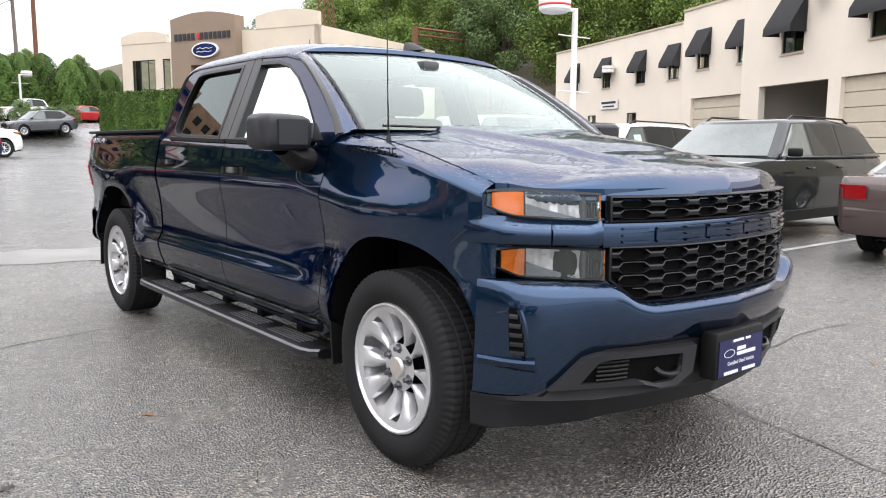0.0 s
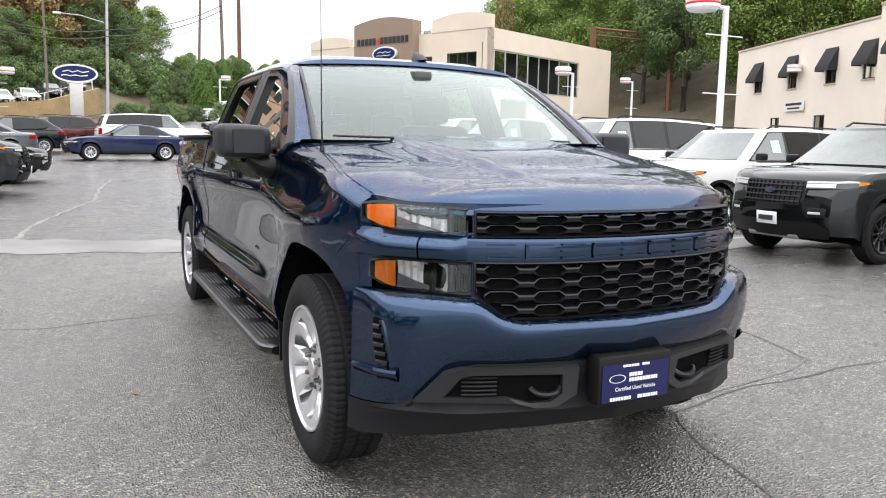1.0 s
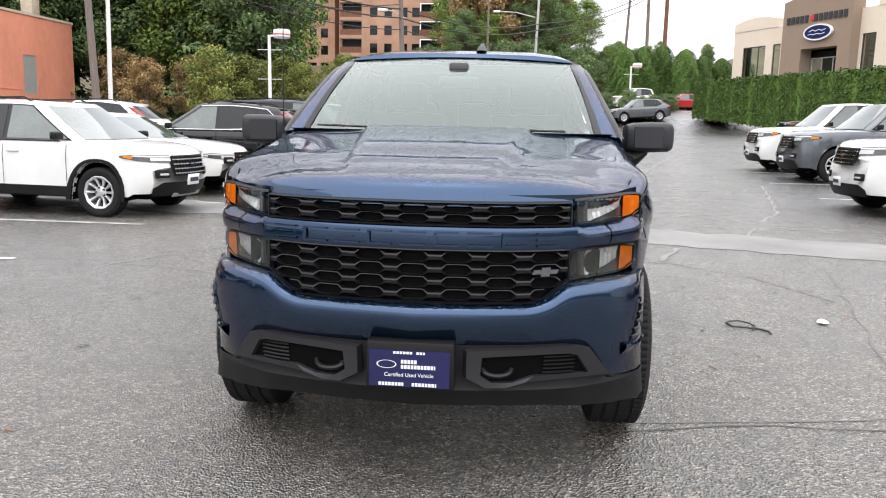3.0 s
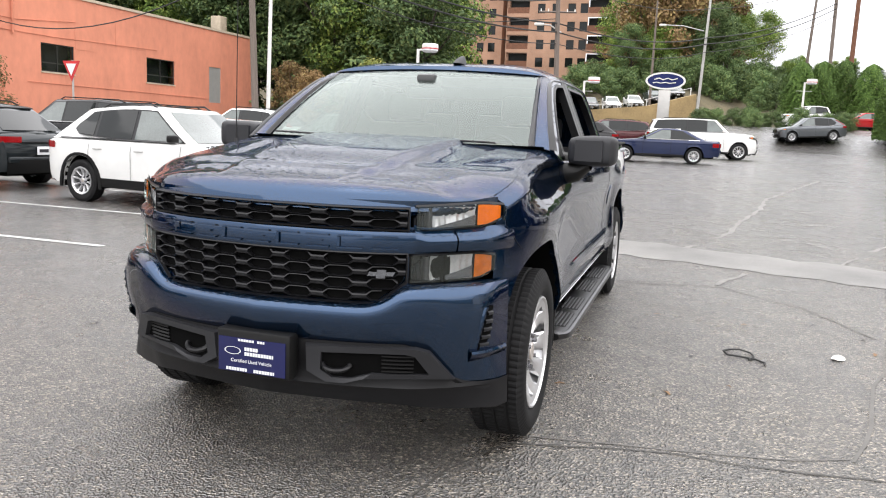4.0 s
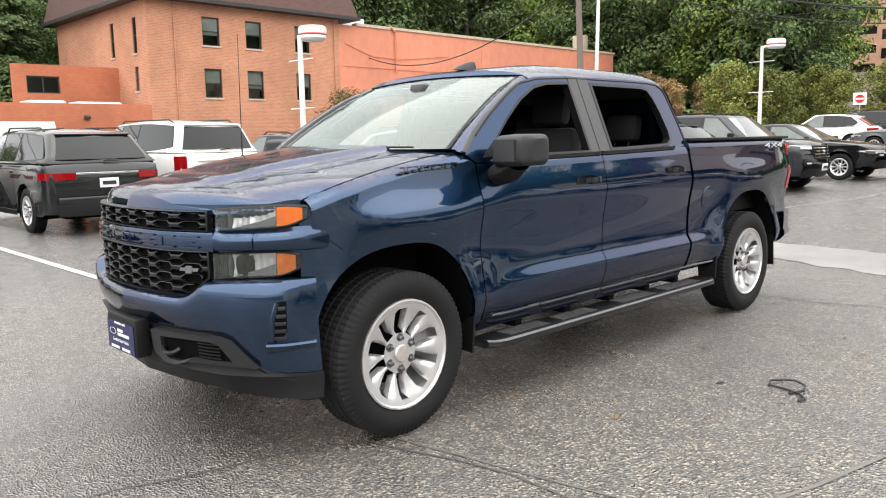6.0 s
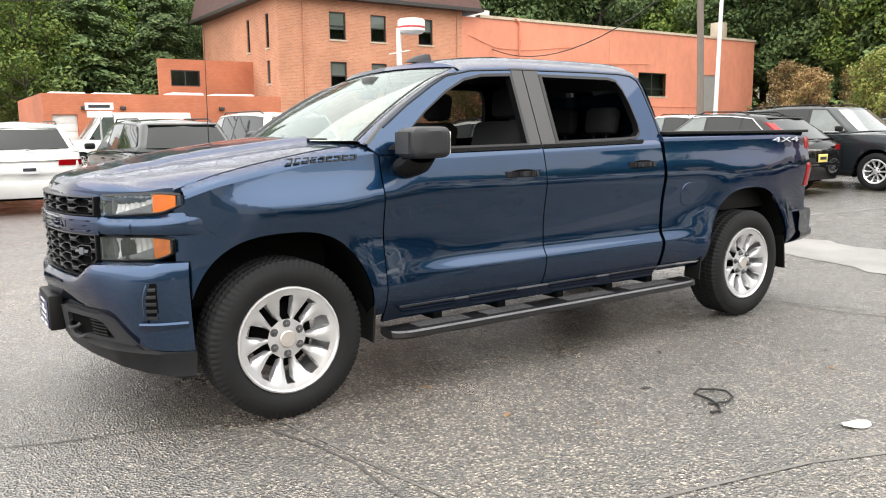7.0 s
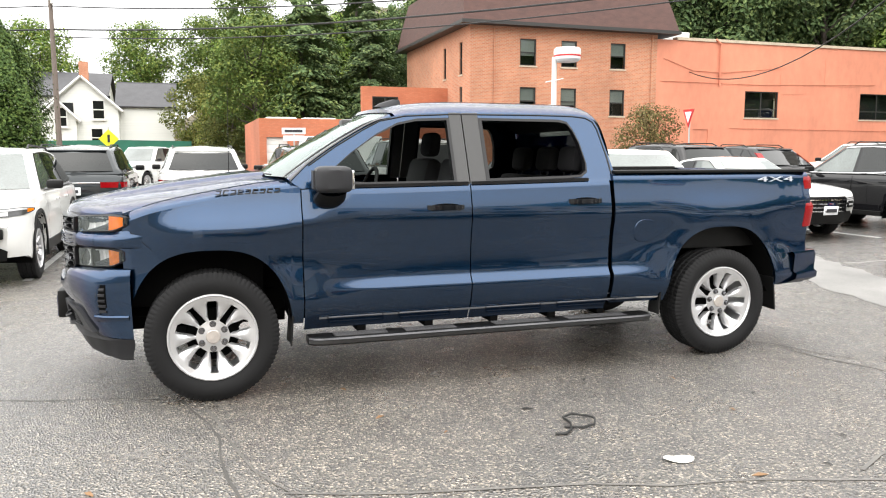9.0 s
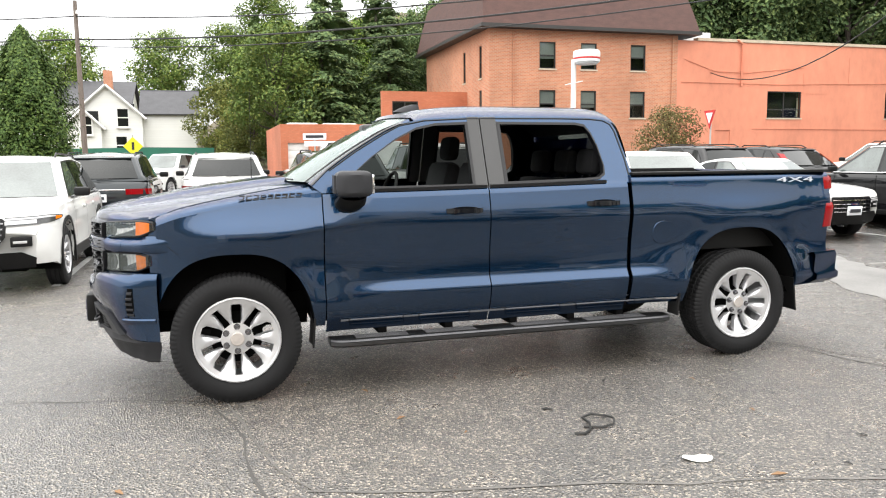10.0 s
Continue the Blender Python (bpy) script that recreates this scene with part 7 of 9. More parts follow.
for y, x, w, l, h in ((5.2, -39.5, 0.8, 0.9, 0.35), (7.3, -39.2, 0.7, 1.0, 0.30), (11.0, -39.0, 0.9, 0.9, 0.42), (13.6, -39.0, 0.8, 1.2, 0.36)):
    wall_box("roof_cover", gb, x - w, x + w, y - l, y + l, 3.25, 3.5 + h * 0.45, "white_metal", "white covered load on the flat roof", 0.14)

# dealership: facade runs from its near corner along e1, the side wall along e2
DK = 1.4  # the building stands on a raised plot
CX, CY = -1.86 + (21.25 + 1.86) * DK, -3.19 + (38.98 + 3.19) * DK
E1, E2 = Vector((-0.405, 0.914, 0)), Vector((0.914, 0.405, 0))
dl = thing("dealership_building", "tan stucco dealership with brown entrance tower and tall windows", "building")
up_z = lambda z: 1.37 + (z - 1.37) * DK
fac = lambda u, z, w: Vector((CX, CY, up_z(z))) + E1 * u * DK + E2 * w
sid = lambda u, z, w: Vector((CX, CY, up_z(z))) + E2 * u * DK + E1 * w
fh = [(1.1, 3.5, 3.4, 7.0), (4.75, 5.7, 3.2, 6.9), (12.2, 12.9, 3.0, 6.9), (13.6, 15.8, 3.0, 6.9)]
wall_with_holes("wall", dl, fac, 0.0, 5.9, 0.0, 8.35, fh[:2], "tan", 0.4)
wall_with_holes("wall", dl, fac, 11.4, 16.8, 0.0, 8.0, fh[2:], "tan", 0.4)
for h in fh:
    sash_window(dl, fac, *h, rails=(), stiles=(0.33, 0.66) if h[1] - h[0] > 1 else (), frame_mat="frame_dark", sill=False)
sh = [(0.35, 10.2, 4.68, 7.1), (1.1, 3.95, 1.6, 4.3)]
wall_with_holes("wall", dl, sid, 0.0, 14.7, 0.0, 8.35, sh, "tan", 0.4)
sash_window(dl, sid, *sh[0], rails=(), stiles=[i / 8 for i in range(1, 8)], frame_mat="frame_light", w=0.09, sill=False)
bm = bmesh.new()
v = [bm.verts.new(sid(u, z, 0.2)) for u, z in ((1.1, 1.6), (3.95, 1.6), (3.95, 4.3), (1.1, 4.3))]
bm.faces.new(v)
part("roller_door", bm, M["brown_wall"], dl, "brown roller shutter")
bm = bmesh.new()
tube(bm, sid(0.9, 4.3, -0.25), sid(4.2, 4.3, -0.25), 0.34, None, 14)
part("shutter_housing", bm, M["coping"], dl)
# bulging tops of the towers
for u0, u1, zb, zt, mat, wo, dz in ((0.0, 4.75, 8.35, 9.0, "tan", -0.05, 0.42), (12.5, 16.8, 8.0, 8.4, "tan", -0.05, 0.42), (5.9, 11.4, 0.0, 9.1, "brown_wall", -0.9, 0.5)):
    bm = bmesh.new()
    top = [(u0 + (u1 - u0) * k, zt + dz * math.sin(math.pi * (0.1 + 0.8 * k))) for k in span(0, 1, 13)]
    if mat == "brown_wall":
        poly = [(u0, zb), (6.85, zb), (6.85, 6.3), (9.7, 6.3), (9.7, zb), (u1, zb)] + top[::-1]
    else:
        poly = [(u0, zb), (u1, zb)] + top[::-1]
    prism(bm, poly, lambda u, v_, w: fac(u, v_, wo + w), 1.2 if mat == "brown_wall" else 0.5)
    part("tower", bm, M[mat], dl, "brown entrance tower with curved top" if mat == "brown_wall" else "tan tower with curved top")
sash_window(dl, lambda u, z, w: fac(u, z, w + 0.2), 6.9, 9.65, 1.2, 5.8, rails=(0.72,), stiles=(0.36, 0.68), frame_mat="frame_light", sill=False)
for u in span(6.4, 10.9, 13):
    if abs(u - 8.9) < 0.25:
        continue
    bm = bmesh.new()
    p = [fac(u + a, 7.88 + b, -0.93 - c) for a in (-0.13, 0.13) for b in (0, 0.42) for c in (0, 0.06)]
    vv = [bm.verts.new(q) for q in p]
    for f in ((0, 1, 3, 2), (4, 6, 7, 5), (0, 4, 5, 1), (2, 3, 7, 6), (0, 2, 6, 4), (1, 5, 7, 3)):
        bm.faces.new([vv[k] for k in f])
    part("sign_block", bm, M["ink"], dl)
bm = bmesh.new()
prism(bm, [(8.9 + 0.22 * math.cos(a), 8.08 + 0.22 * math.sin(a)) for a in [math.pi * i / 2 for i in range(4)]], lambda u, v_, w: fac(u, v_, -0.93 - w), 0.06)
part("sign_diamond", bm, M["red_band"], dl)


def oval(parent, fn, ru, rz, ring="white_metal", fill="blue_sign", nm="oval_sign"):
    """An oval sign: pale rim and dark blue face with a plain pale stroke."""
    bm = bmesh.new()
    prism(bm, [(ru * math.cos(a), rz * math.sin(a)) for a in [2 * math.pi * i / 40 for i in range(40)]], lambda u, v_, w: fn(u, v_, w), 0.22)
    o = part(nm, bm, M[ring], parent)
    for d in (-0.006, 0.226):
        bm = bmesh.new()
        bm.faces.new([bm.verts.new(fn(ru * 0.90 * math.cos(a), rz * 0.82 * math.sin(a), d)) for a in [2 * math.pi * i / 40 for i in range(40)]])
        part("face", bm, M[fill], o)
        e = 0.008 if d > 0 else -0.008
        q = lambda u, z, o_=0.0: Vector(fn(u * ru + 0.12 * z * ru, z * rz, d + e + (0.01 if d > 0 else -0.01) * o_))
        # plain slanted bars and a wavy underline in place of the maker's script
        for curve in ([(-0.60, -0.26), (-0.42, -0.18), (-0.20, -0.28), (0.02, -0.18), (0.25, -0.28), (0.55, -0.18)], [(-0.58, 0.14), (-0.36, 0.30), (-0.14, 0.12), (0.08, 0.30), (0.30, 0.12), (0.56, 0.28)]):
            bm = bmesh.new()
            pipe(bm, [q(*p) for p in curve], ru * 0.028, 5)
            part("emblem_stroke", bm, M[ring], o)
    return o


oval(dl, lambda u, v_, w: fac(8.3 - u * 1.0, 7.2 + v_, -1.15 + w), 1.12, 0.48)
wall = bmesh.new()
prism(wall, [(0.4, 0.4), (16.4, 0.4), (16.4, 14.3), (0.4, 14.3)], lambda u, v_, w: Vector((CX, CY, up_z(7.6) + w)) + E1 * u * DK + E2 * v_ * DK, 0.2)
part("roof", wall, M["grey_shingle"], dl)
for u0, u1, ww in ((0.4, 16.4, 14.3),):
    bm = bmesh.new()
    prism(bm, [(0.4, 14.3), (16.8, 14.3), (16.8, 14.7), (0.4, 14.7)], lambda u, v_, w: Vector((CX, CY, w)) + E1 * u * DK + E2 * v_ * DK, up_z(8.3))
    prism(bm, [(16.4, 0.4), (16.8, 0.4), (16.8, 14.3), (16.4, 14.3)], lambda u, v_, w: Vector((CX, CY, w)) + E1 * u * DK + E2 * v_ * DK, up_z(8.0))
    prism(bm, [(0.4, 0.4), (16.4, 0.4), (16.4, 14.3), (0.4, 14.3)], lambda u, v_, w: Vector((CX, CY, up_z(2.8) + w)) + E1 * u * DK + E2 * v_ * DK, 0.2)
    part("wall", bm, M["tan"], dl)

# cream building with awnings, in three blocks
cb = thing("awning_building", "cream stucco building with black cloth awnings", "building")


def facade_between(p, q):
    d = Vector((q[0] - p[0], q[1] - p[1], 0))
    l = d.length
    d.normalize()
    n = Vector((d.y, -d.x, 0))
    if n.x < 0:
        n = -n
    return (lambda u, z, w: Vector((p[0], p[1], z)) + d * u + n * w), l


def awning(parent, fn, uc, z1, w=0.95, drop=1.25, out=0.95):
    bm = bmesh.new()
    rows = [[fn(uc - w, z1, -0.02), fn(uc + w, z1, -0.02)], [fn(uc - w * 1.05, z1 - drop * 0.8, -out), fn(uc + w * 1.05, z1 - drop * 0.8, -out)], [fn(uc - w * 1.05, z1 - drop, -out - 0.02), fn(uc + w * 1.05, z1 - drop, -out - 0.02)]]
    skin(bm, rows)
    for sg in (-1, 1):
        bm.faces.new([bm.verts.new(q) for q in (fn(uc + sg * w, z1, -0.02), fn(uc + sg * w * 1.05, z1 - drop * 0.8, -out), fn(uc + sg * w * 1.05, z1 - drop, -out - 0.02), fn(uc + sg * w, z1 - drop, -0.02))])
    part("awning", bm, M["awning"], parent, "black cloth awning")


f1, l1 = facade_between((42.73, 40.31), (36.89, 24.85))
f2, l2 = facade_between((33.69, 22.63), (31.33, 17.4))
f3, l3 = facade_between((29.2, 16.1), (20.2, -1.0))
us = [3.3, 7.8, 12.1, 15.7]
h1 = [(u - 0.55, u + 0.55, 5.2, 6.5) for u in us] + [(5.3, 6.5, 2.2, 3.4), (10.6, 11.8, 2.2, 3.4)]
wall_with_holes("wall", cb, f1, 0, l1, 0, 8.3, h1, "cream")
for h in h1:
    sash_window(cb, f1, *h, rails=(), stiles=(0.5,))
for u in us:
    awning(cb, f1, u, 7.25, 0.66, 1.35, 0.6)
us = [1.95, 5.4]
h2 = [(u - 0.55, u + 0.55, 5.2, 6.4) for u in us] + [(1.0, 5.3, 0, 3.75)]
wall_with_holes("wall", cb, f2, 0, l2 + 1.0, 0, 8.3, h2, "cream")
for h in h2[:2]:
    sash_window(cb, f2, *h, rails=(), stiles=(0.5,))
for u in us:
    awning(cb, f2, u, 7.2, 0.68, 1.35, 0.6)
us = [2.9, 7.9, 12.9]
h3 = [(u - 0.7, u + 0.7, 5.0, 6.35) for u in us] + [(0.8, 5.2, 0, 3.8), (5.9, 10.0, 0, 3.8), (11, 15.0, 0, 3.8)]
wall_with_holes("wall", cb, f3, -0.6, l3, 0, 8.6, h3, "cream")
for h in h3[:3]:
    sash_window(cb, f3, *h, rails=(), stiles=(0.5,))
for u in us:
    awning(cb, f3, u, 7.2, 0.85, 1.5, 0.75)
for fn, u0, u1, z1 in ((f2, 1.0, 5.3, 3.75), (f3, 5.9, 10.0, 3.8), (f3, 11.0, 15.0, 3.8)):
    bm = bmesh.new()
    bm.faces.new([bm.verts.new(fn(u, zz, 0.25)) for u, zz in ((u0, 0), (u1, 0), (u1, z1), (u0, z1))])
    gd = part("garage_door", bm, M["shutter"], cb, "cream sectional garage door")
    for i in range(7):
        z = z1 * i / 7
        bm = bmesh.new()
        v = [bm.verts.new(fn(u, zz, w)) for u in (u0, u1) for zz in (z, z + z1 / 7 - 0.03) for w in (0.18, 0.24)]
        for f in ((0, 1, 3, 2), (4, 6, 7, 5), (0, 4, 5, 1), (2, 3, 7, 6), (0, 2, 6, 4), (1, 5, 7, 3)):
            bm.faces.new([v[k] for k in f])
        part("door_panel", bm, M["shutter"], gd)
# back of the open bay, its shade painted dark
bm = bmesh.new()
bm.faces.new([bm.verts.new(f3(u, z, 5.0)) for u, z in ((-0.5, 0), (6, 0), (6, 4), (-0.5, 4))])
part("bay_back", bm, M["depth_shade"], cb)
for fn, u0, u1, w in ((f1, 0, l1, 0), (f2, 0, l2 + 1, 0), (f3, -0.6, l3, 0)):
    bm = bmesh.new()
    prism(bm, [(u0, 0.3), (u1, 0.3), (u1, 14.0), (u0, 14.0)], lambda u, v_, q, fn=fn: fn(u, 7.9 + q, v_), 0.2)
    prism(bm, [(u0, 13.8), (u1, 13.8), (u1, 14.0), (u0, 14.0)], lambda u, v_, q, fn=fn: fn(u, q, v_), 8.2)
    for ue in (u0, u1 - 0.25):
        prism(bm, [(ue, 0.3), (ue + 0.25, 0.3), (ue + 0.25, 13.8), (ue, 13.8)], lambda u, v_, q, fn=fn: fn(u, q, v_), 8.28)
    part("roof", bm, M["cream"], cb)
    bm = bmesh.new()
    v = [bm.verts.new(fn(u, z, q)) for u in (u0, u1) for z in (8.3 if fn is not f3 else 8.6, 8.42 if fn is not f3 else 8.72) for q in (-0.06, 0.36)]
    for f in ((0, 1, 3, 2), (4, 6, 7, 5), (0, 4, 5, 1), (2, 3, 7, 6), (0, 2, 6, 4), (1, 5, 7, 3)):
        bm.faces.new([v[k] for k in f])
    part("coping", bm, M["coping"], cb)
for fn, u, z in ((f1, 8.9, 6.15), (f3, 4.7, 6.9)):
    bm = bmesh.new()
    for a, b_ in ((0, 0.22), (0.25, 0.42)):
        tube(bm, fn(u, z + a, -0.5), fn(u, z + b_, -0.5), 0.42, None, 18)
    part("wall_lamp", bm, M["white_metal"], cb)
bm = bmesh.new()
prism(bm, [(7.3, 3.75), (9.6, 3.75), (9.6, 4.35), (7.3, 4.35)], lambda u, z, w: f1(u, z, -0.08 - w), 0.06)
sg = part("wall_sign", bm, M["white_metal"], cb, "small white wall sign")
for u0, u1, z0, z1 in ((7.5, 9.4, 4.1, 4.25), (7.7, 9.2, 3.87, 3.97)):
    bm = bmesh.new()
    prism(bm, [(u0, z0), (u1, z0), (u1, z1), (u0, z1)], lambda u, z, w: f1(u, z, -0.142 - w), 0.01)
    part("sign_bar", bm, M["ink"], sg)

# tall apartment building on the hill
ap = thing("apartment_building", "tall tan brick apartment building with recessed balconies", "building")


def apt_wing(x0, x1, y, cols, z0=9.0, floors=11):
    fn = lambda u, z, w: (u, y + w, z)
    hs, bal = [], []
    for f in range(floors):
        z = z0 + 1.0 + 3.0 * f
        for c, kind in cols:
            (bal if kind else hs).append((c - (1.9 if kind else 0.65), c + (1.9 if kind else 0.65), z, z + (2.4 if kind else 1.6)))
    wall_with_holes("wall", ap, fn, x0, x1, z0 - 2, z0 + 3.0 * floors + 1.5, hs + bal, "apt_brick", 0.35)
    for h in hs:
        bm = bmesh.new()
        box(bm, h[0], h[1], y + 0.15, y + 0.2, h[2], h[3])
        part("window", bm, M["window_dark"], ap)
    for h in bal:
        # balcony backs take the dark colour for the shade inside
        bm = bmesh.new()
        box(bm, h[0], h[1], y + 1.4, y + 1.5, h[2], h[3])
        b = part("balcony", bm, M["depth_shade"], ap, "recessed balcony with its shade painted dark")
        bm = bmesh.new()
        box(bm, h[0], h[1], y + 0.05, y + 0.15, h[2], h[2] + 1.0)
        part("balcony_front", bm, M["apt_brick"] if h[0] % 2 > 1 else M["rust_steel"], b)
    wall_box("roof", ap, x0, x1, y + 0.4, y + 18, z0 + 3.0 * floors, z0 + 3.0 * floors + 0.4, "grey_shingle")
    for x in (x0, x1 - 0.35):
        wall_box("wall", ap, x, x + 0.35, y + 0.36, y + 18, z0 - 2, z0 + 3.0 * floors + 1.5, "apt_brick")


apt_wing(-31.5, -13.0, 132.0, [(-29.5, 1), (-25.5, 0), (-23.0, 0), (-20.3, 0), (-18.2, 0), (-15.6, 1)])
apt_wing(-45.0, -33.5, 137.0, [(-43.5, 0), (-40.8, 1), (-37.5, 0), (-35.4, 0)])

# white house
hs = thing("white_house", "white clapboard house with a steep grey gable roof", "house")


def gable(name, x0, x1, y0, y1, z0, zw, zp, parent, along="x"):
    """A gabled body: walls to zw, ridge at zp, along x or y."""
    bm = bmesh.new()
    if along == "x":
        ym = (y0 + y1) / 2
        prism(bm, [(y0, z0), (y1, z0), (y1, zw), (ym, zp), (y0, zw)], lambda u, v_, w: (x0 + w, u, v_), x1 - x0)
    else:
        xm = (x0 + x1) / 2
        prism(bm, [(x0, z0), (x1, z0), (x1, zw), (xm, zp), (x0, zw)], lambda u, v_, w: (u, y0 + w, v_), y1 - y0)
    part(name, bm, M["siding"], parent)
    bm = bmesh.new()
    o = 0.35
    if along == "x":
        k = (zp - zw) / (ym - y0)
        for s in (-1, 1):
            e = ym + s * (ym - y0 + o)
            zz = zw - k * o
            rows = [[(x, ym, zp + 0.14), (x, e, zz + 0.14)] for x in (x0 - o, x1 + o)]
            skin(bm, rows)
    else:
        k = (zp - zw) / (xm - x0)
        for s in (-1, 1):
            e = xm + s * (xm - x0 + o)
            rows = [[(xm, y, zp + 0.14), (e, y, zw - k * o + 0.14)] for y in (y0 - o, y1 + o)]
            skin(bm, rows)
    thick(bm, 0.14)
    part("roof", bm, M["grey_shingle"], parent, "grey shingle roof")
    if along == "x":
        for s in (-1, 1):
            bm = bmesh.new()
            e = ym + s * (ym - y0 + o)
            pipe(bm, [(x1 + o, ym, zp + 0.02), (x1 + o, e, zw - k * o + 0.02)], 0.12, 4)
            part("bargeboard", bm, M["white_metal"], parent)


gable("gable_wing", -76, -68, -11.0, -5.3, 1.5, 5.6, 8.2, hs)
gable("side_wing", -76, -69, -5.3, -0.8, 1.5, 5.9, 8.0, hs, "y")
gable("rear_wing", -88, -76, -16.0, -7.0, 1.5, 7.0, 9.6, hs, "y")
gable("porch", -70, -67.3, -11.4, -8.6, 1.5, 4.7, 6.1, hs)
for y0, z0, xx in ((-7.4, 4.6, -68), (-10.3, 3.9, -67.25), (-7.6, 2.2, -68)):
    bm = bmesh.new()
    sash_window(hs, lambda u, z, w, xx=xx: (xx + 0.16 - w, u, z), y0, y0 + 1.05, z0, z0 + 1.7, frame_mat="white_metal", w=0.1, glass_mat="window_dark")
wall_box("chimney", hs, -79, -78.2, -9.4, -8.6, 8.5, 10.6, "brick")

# ---- trees and hedges ----


def leaf_material(name, c, c2):
    m, nt, b = nodes_of(name)
    geo = nt.nodes.new("ShaderNodeNewGeometry")
    col = ramp(nt, geo.outputs["Random Per Island"], [(0.0, shade(c, 0.75)), (0.5, c), (1.0, c2)])
    oi = nt.nodes.new("ShaderNodeObjectInfo")
    hs_ = nt.nodes.new("ShaderNodeHueSaturation")
    mr = nt.nodes.new("ShaderNodeMapRange")
    mr.inputs["To Min"].default_value = 0.7
    mr.inputs["To Max"].default_value = 1.3
    nt.links.new(oi.outputs["Random"], mr.inputs["Value"])
    nt.links.new(mr.outputs[0], hs_.inputs["Value"])
    nt.links.new(col, hs_.inputs["Color"])
    nt.links.new(hs_.outputs[0], b.inputs["Base Color"])
    b.inputs["Roughness"].default_value = 0.6
    b.inputs["Specular IOR Level"].default_value = 0.22
    return m


M["leaf_green"] = leaf_material("green_leaves", (0.112, 0.184, 0.036), (0.248, 0.296, 0.066))
M["leaf_dark"] = leaf_material("dark_needles", (0.092, 0.150, 0.056), (0.185, 0.236, 0.080))
M["leaf_light"] = leaf_material("yellow_green_leaves", (0.112, 0.138, 0.030), (0.225, 0.215, 0.055))
M["leaf_rust"] = leaf_material("rusty_leaves", (0.200, 0.125, 0.056), (0.300, 0.225, 0.088))
M["leaf_olive"] = leaf_material("olive_brown_leaves", (0.16, 0.125, 0.045), (0.26, 0.235, 0.085))
M["leaf_road"] = leaf_material("mid_green_leaves", (0.052, 0.098, 0.020), (0.125, 0.180, 0.040))
M["leaf_hedge"] = leaf_material("hedge_leaves", (0.062, 0.118, 0.022), (0.125, 0.200, 0.040))
M["bark"] = surface("bark", (0.07, 0.055, 0.045), 0.95, vary=0.35, fine=15, stretch=(4, 4, 0.7), relief=0.7, depth=0.03)


def leaf_quads(verts, faces, p, n, size, rnd, long=1.5):
    """One bent leaf cluster: two triangles in a loose fold."""
    n = Vector(n)
    if n.length < 1e-4:
        n = Vector((0, 0, 1))
    t = n.cross(Vector((rnd.uniform(-1, 1), rnd.uniform(-1, 1), rnd.uniform(-1, 1))))
    if t.length < 1e-3:
        t = Vector((1, 0, 0))
    t.normalize()
    b = n.normalized().cross(t)
    i = len(verts)
    s = size * rnd.uniform(0.6, 1.3)
    p = Vector(p)
    droop = n.normalized() * (-0.25 * s)
    verts += [p - t * s * 0.5 * long + droop, p - b * s * 0.45, p + t * s * 0.5 * long + droop, p + b * s * 0.45]
    faces += [(i, i + 1, i + 2), (i, i + 2, i + 3)]


def crown_mesh(name, blobs, leaves, size, material, seed, flat=0.75):
    rnd = random.Random(seed)
    verts, faces = [], []
    total = sum(r * r for _, r in blobs)
    for c, r in blobs:
        k = int(leaves * r * r / total)
        for _ in range(k):
            d = Vector((rnd.gauss(0, 1), rnd.gauss(0, 1), rnd.gauss(0, 1)))
            d.normalize()
            q = rnd.uniform(0.62, 1.06) if rnd.random() < 0.8 else rnd.uniform(0.2, 0.7)
            p = Vector(c) + Vector((d.x, d.y, d.z * flat)) * r * q
            leaf_quads(verts, faces, p, d + Vector((rnd.uniform(-0.6, 0.6), rnd.uniform(-0.6, 0.6), rnd.uniform(-0.2, 0.8))), size, rnd)
    me = bpy.data.meshes.new(name)
    me.from_pydata([tuple(v) for v in verts], [], faces)
    me.materials.append(material)
    return me


def make_tree(h, spread, leaf, label, seed, leaves=2600, size=0.42, trunk_h=0.28, bare=False):
    """A broadleaf tree: tapered trunk, limbs, and a crown of many leaf clusters round the limbs' ends."""
    rnd = random.Random(seed)
    t = thing("tree", label, "tree")
    bm = bmesh.new()
    top = Vector((rnd.uniform(-0.3, 0.3), rnd.uniform(-0.3, 0.3), h * 0.72))
    pipe(bm, [(0, 0, -0.4), (0.05, 0, h * 0.15), (top.x * 0.4, top.y * 0.4, h * 0.4), top], [h * 0.024, h * 0.019, h * 0.013, h * 0.004], 7)
    blobs = []
    n = 15
    for i in range(n):
        a = 2 * math.pi * (i * 0.618 + rnd.uniform(-0.05, 0.05))
        z = h * (trunk_h + (0.93 - trunk_h) * (i + 0.5) / n)
        k = math.sin(math.pi * min(1, 0.18 + 0.82 * (z / h - trunk_h) / (1 - trunk_h))) ** 0.7
        r = spread * k * rnd.uniform(0.55, 0.85)
        e = Vector((r * math.cos(a), r * math.sin(a), z))
        s = Vector((top.x * 0.4, top.y * 0.4, z * 0.68))
        pipe(bm, [s, (s + e) / 2 + Vector((0, 0, -0.03 * h)), e], [h * 0.008, h * 0.005, h * 0.002], 5)
        blobs.append((e, spread * rnd.uniform(0.32, 0.5)))
    blobs.append((Vector((top.x, top.y, h * 0.9)), spread * 0.38))
    blobs.append((Vector((0, 0, h * 0.62)), spread * 0.5))
    part("trunk", bm, M["bark"], t)
    o = new("crown", crown_mesh("crown", blobs, leaves, size, M[leaf], seed))
    o.parent = t
    return t


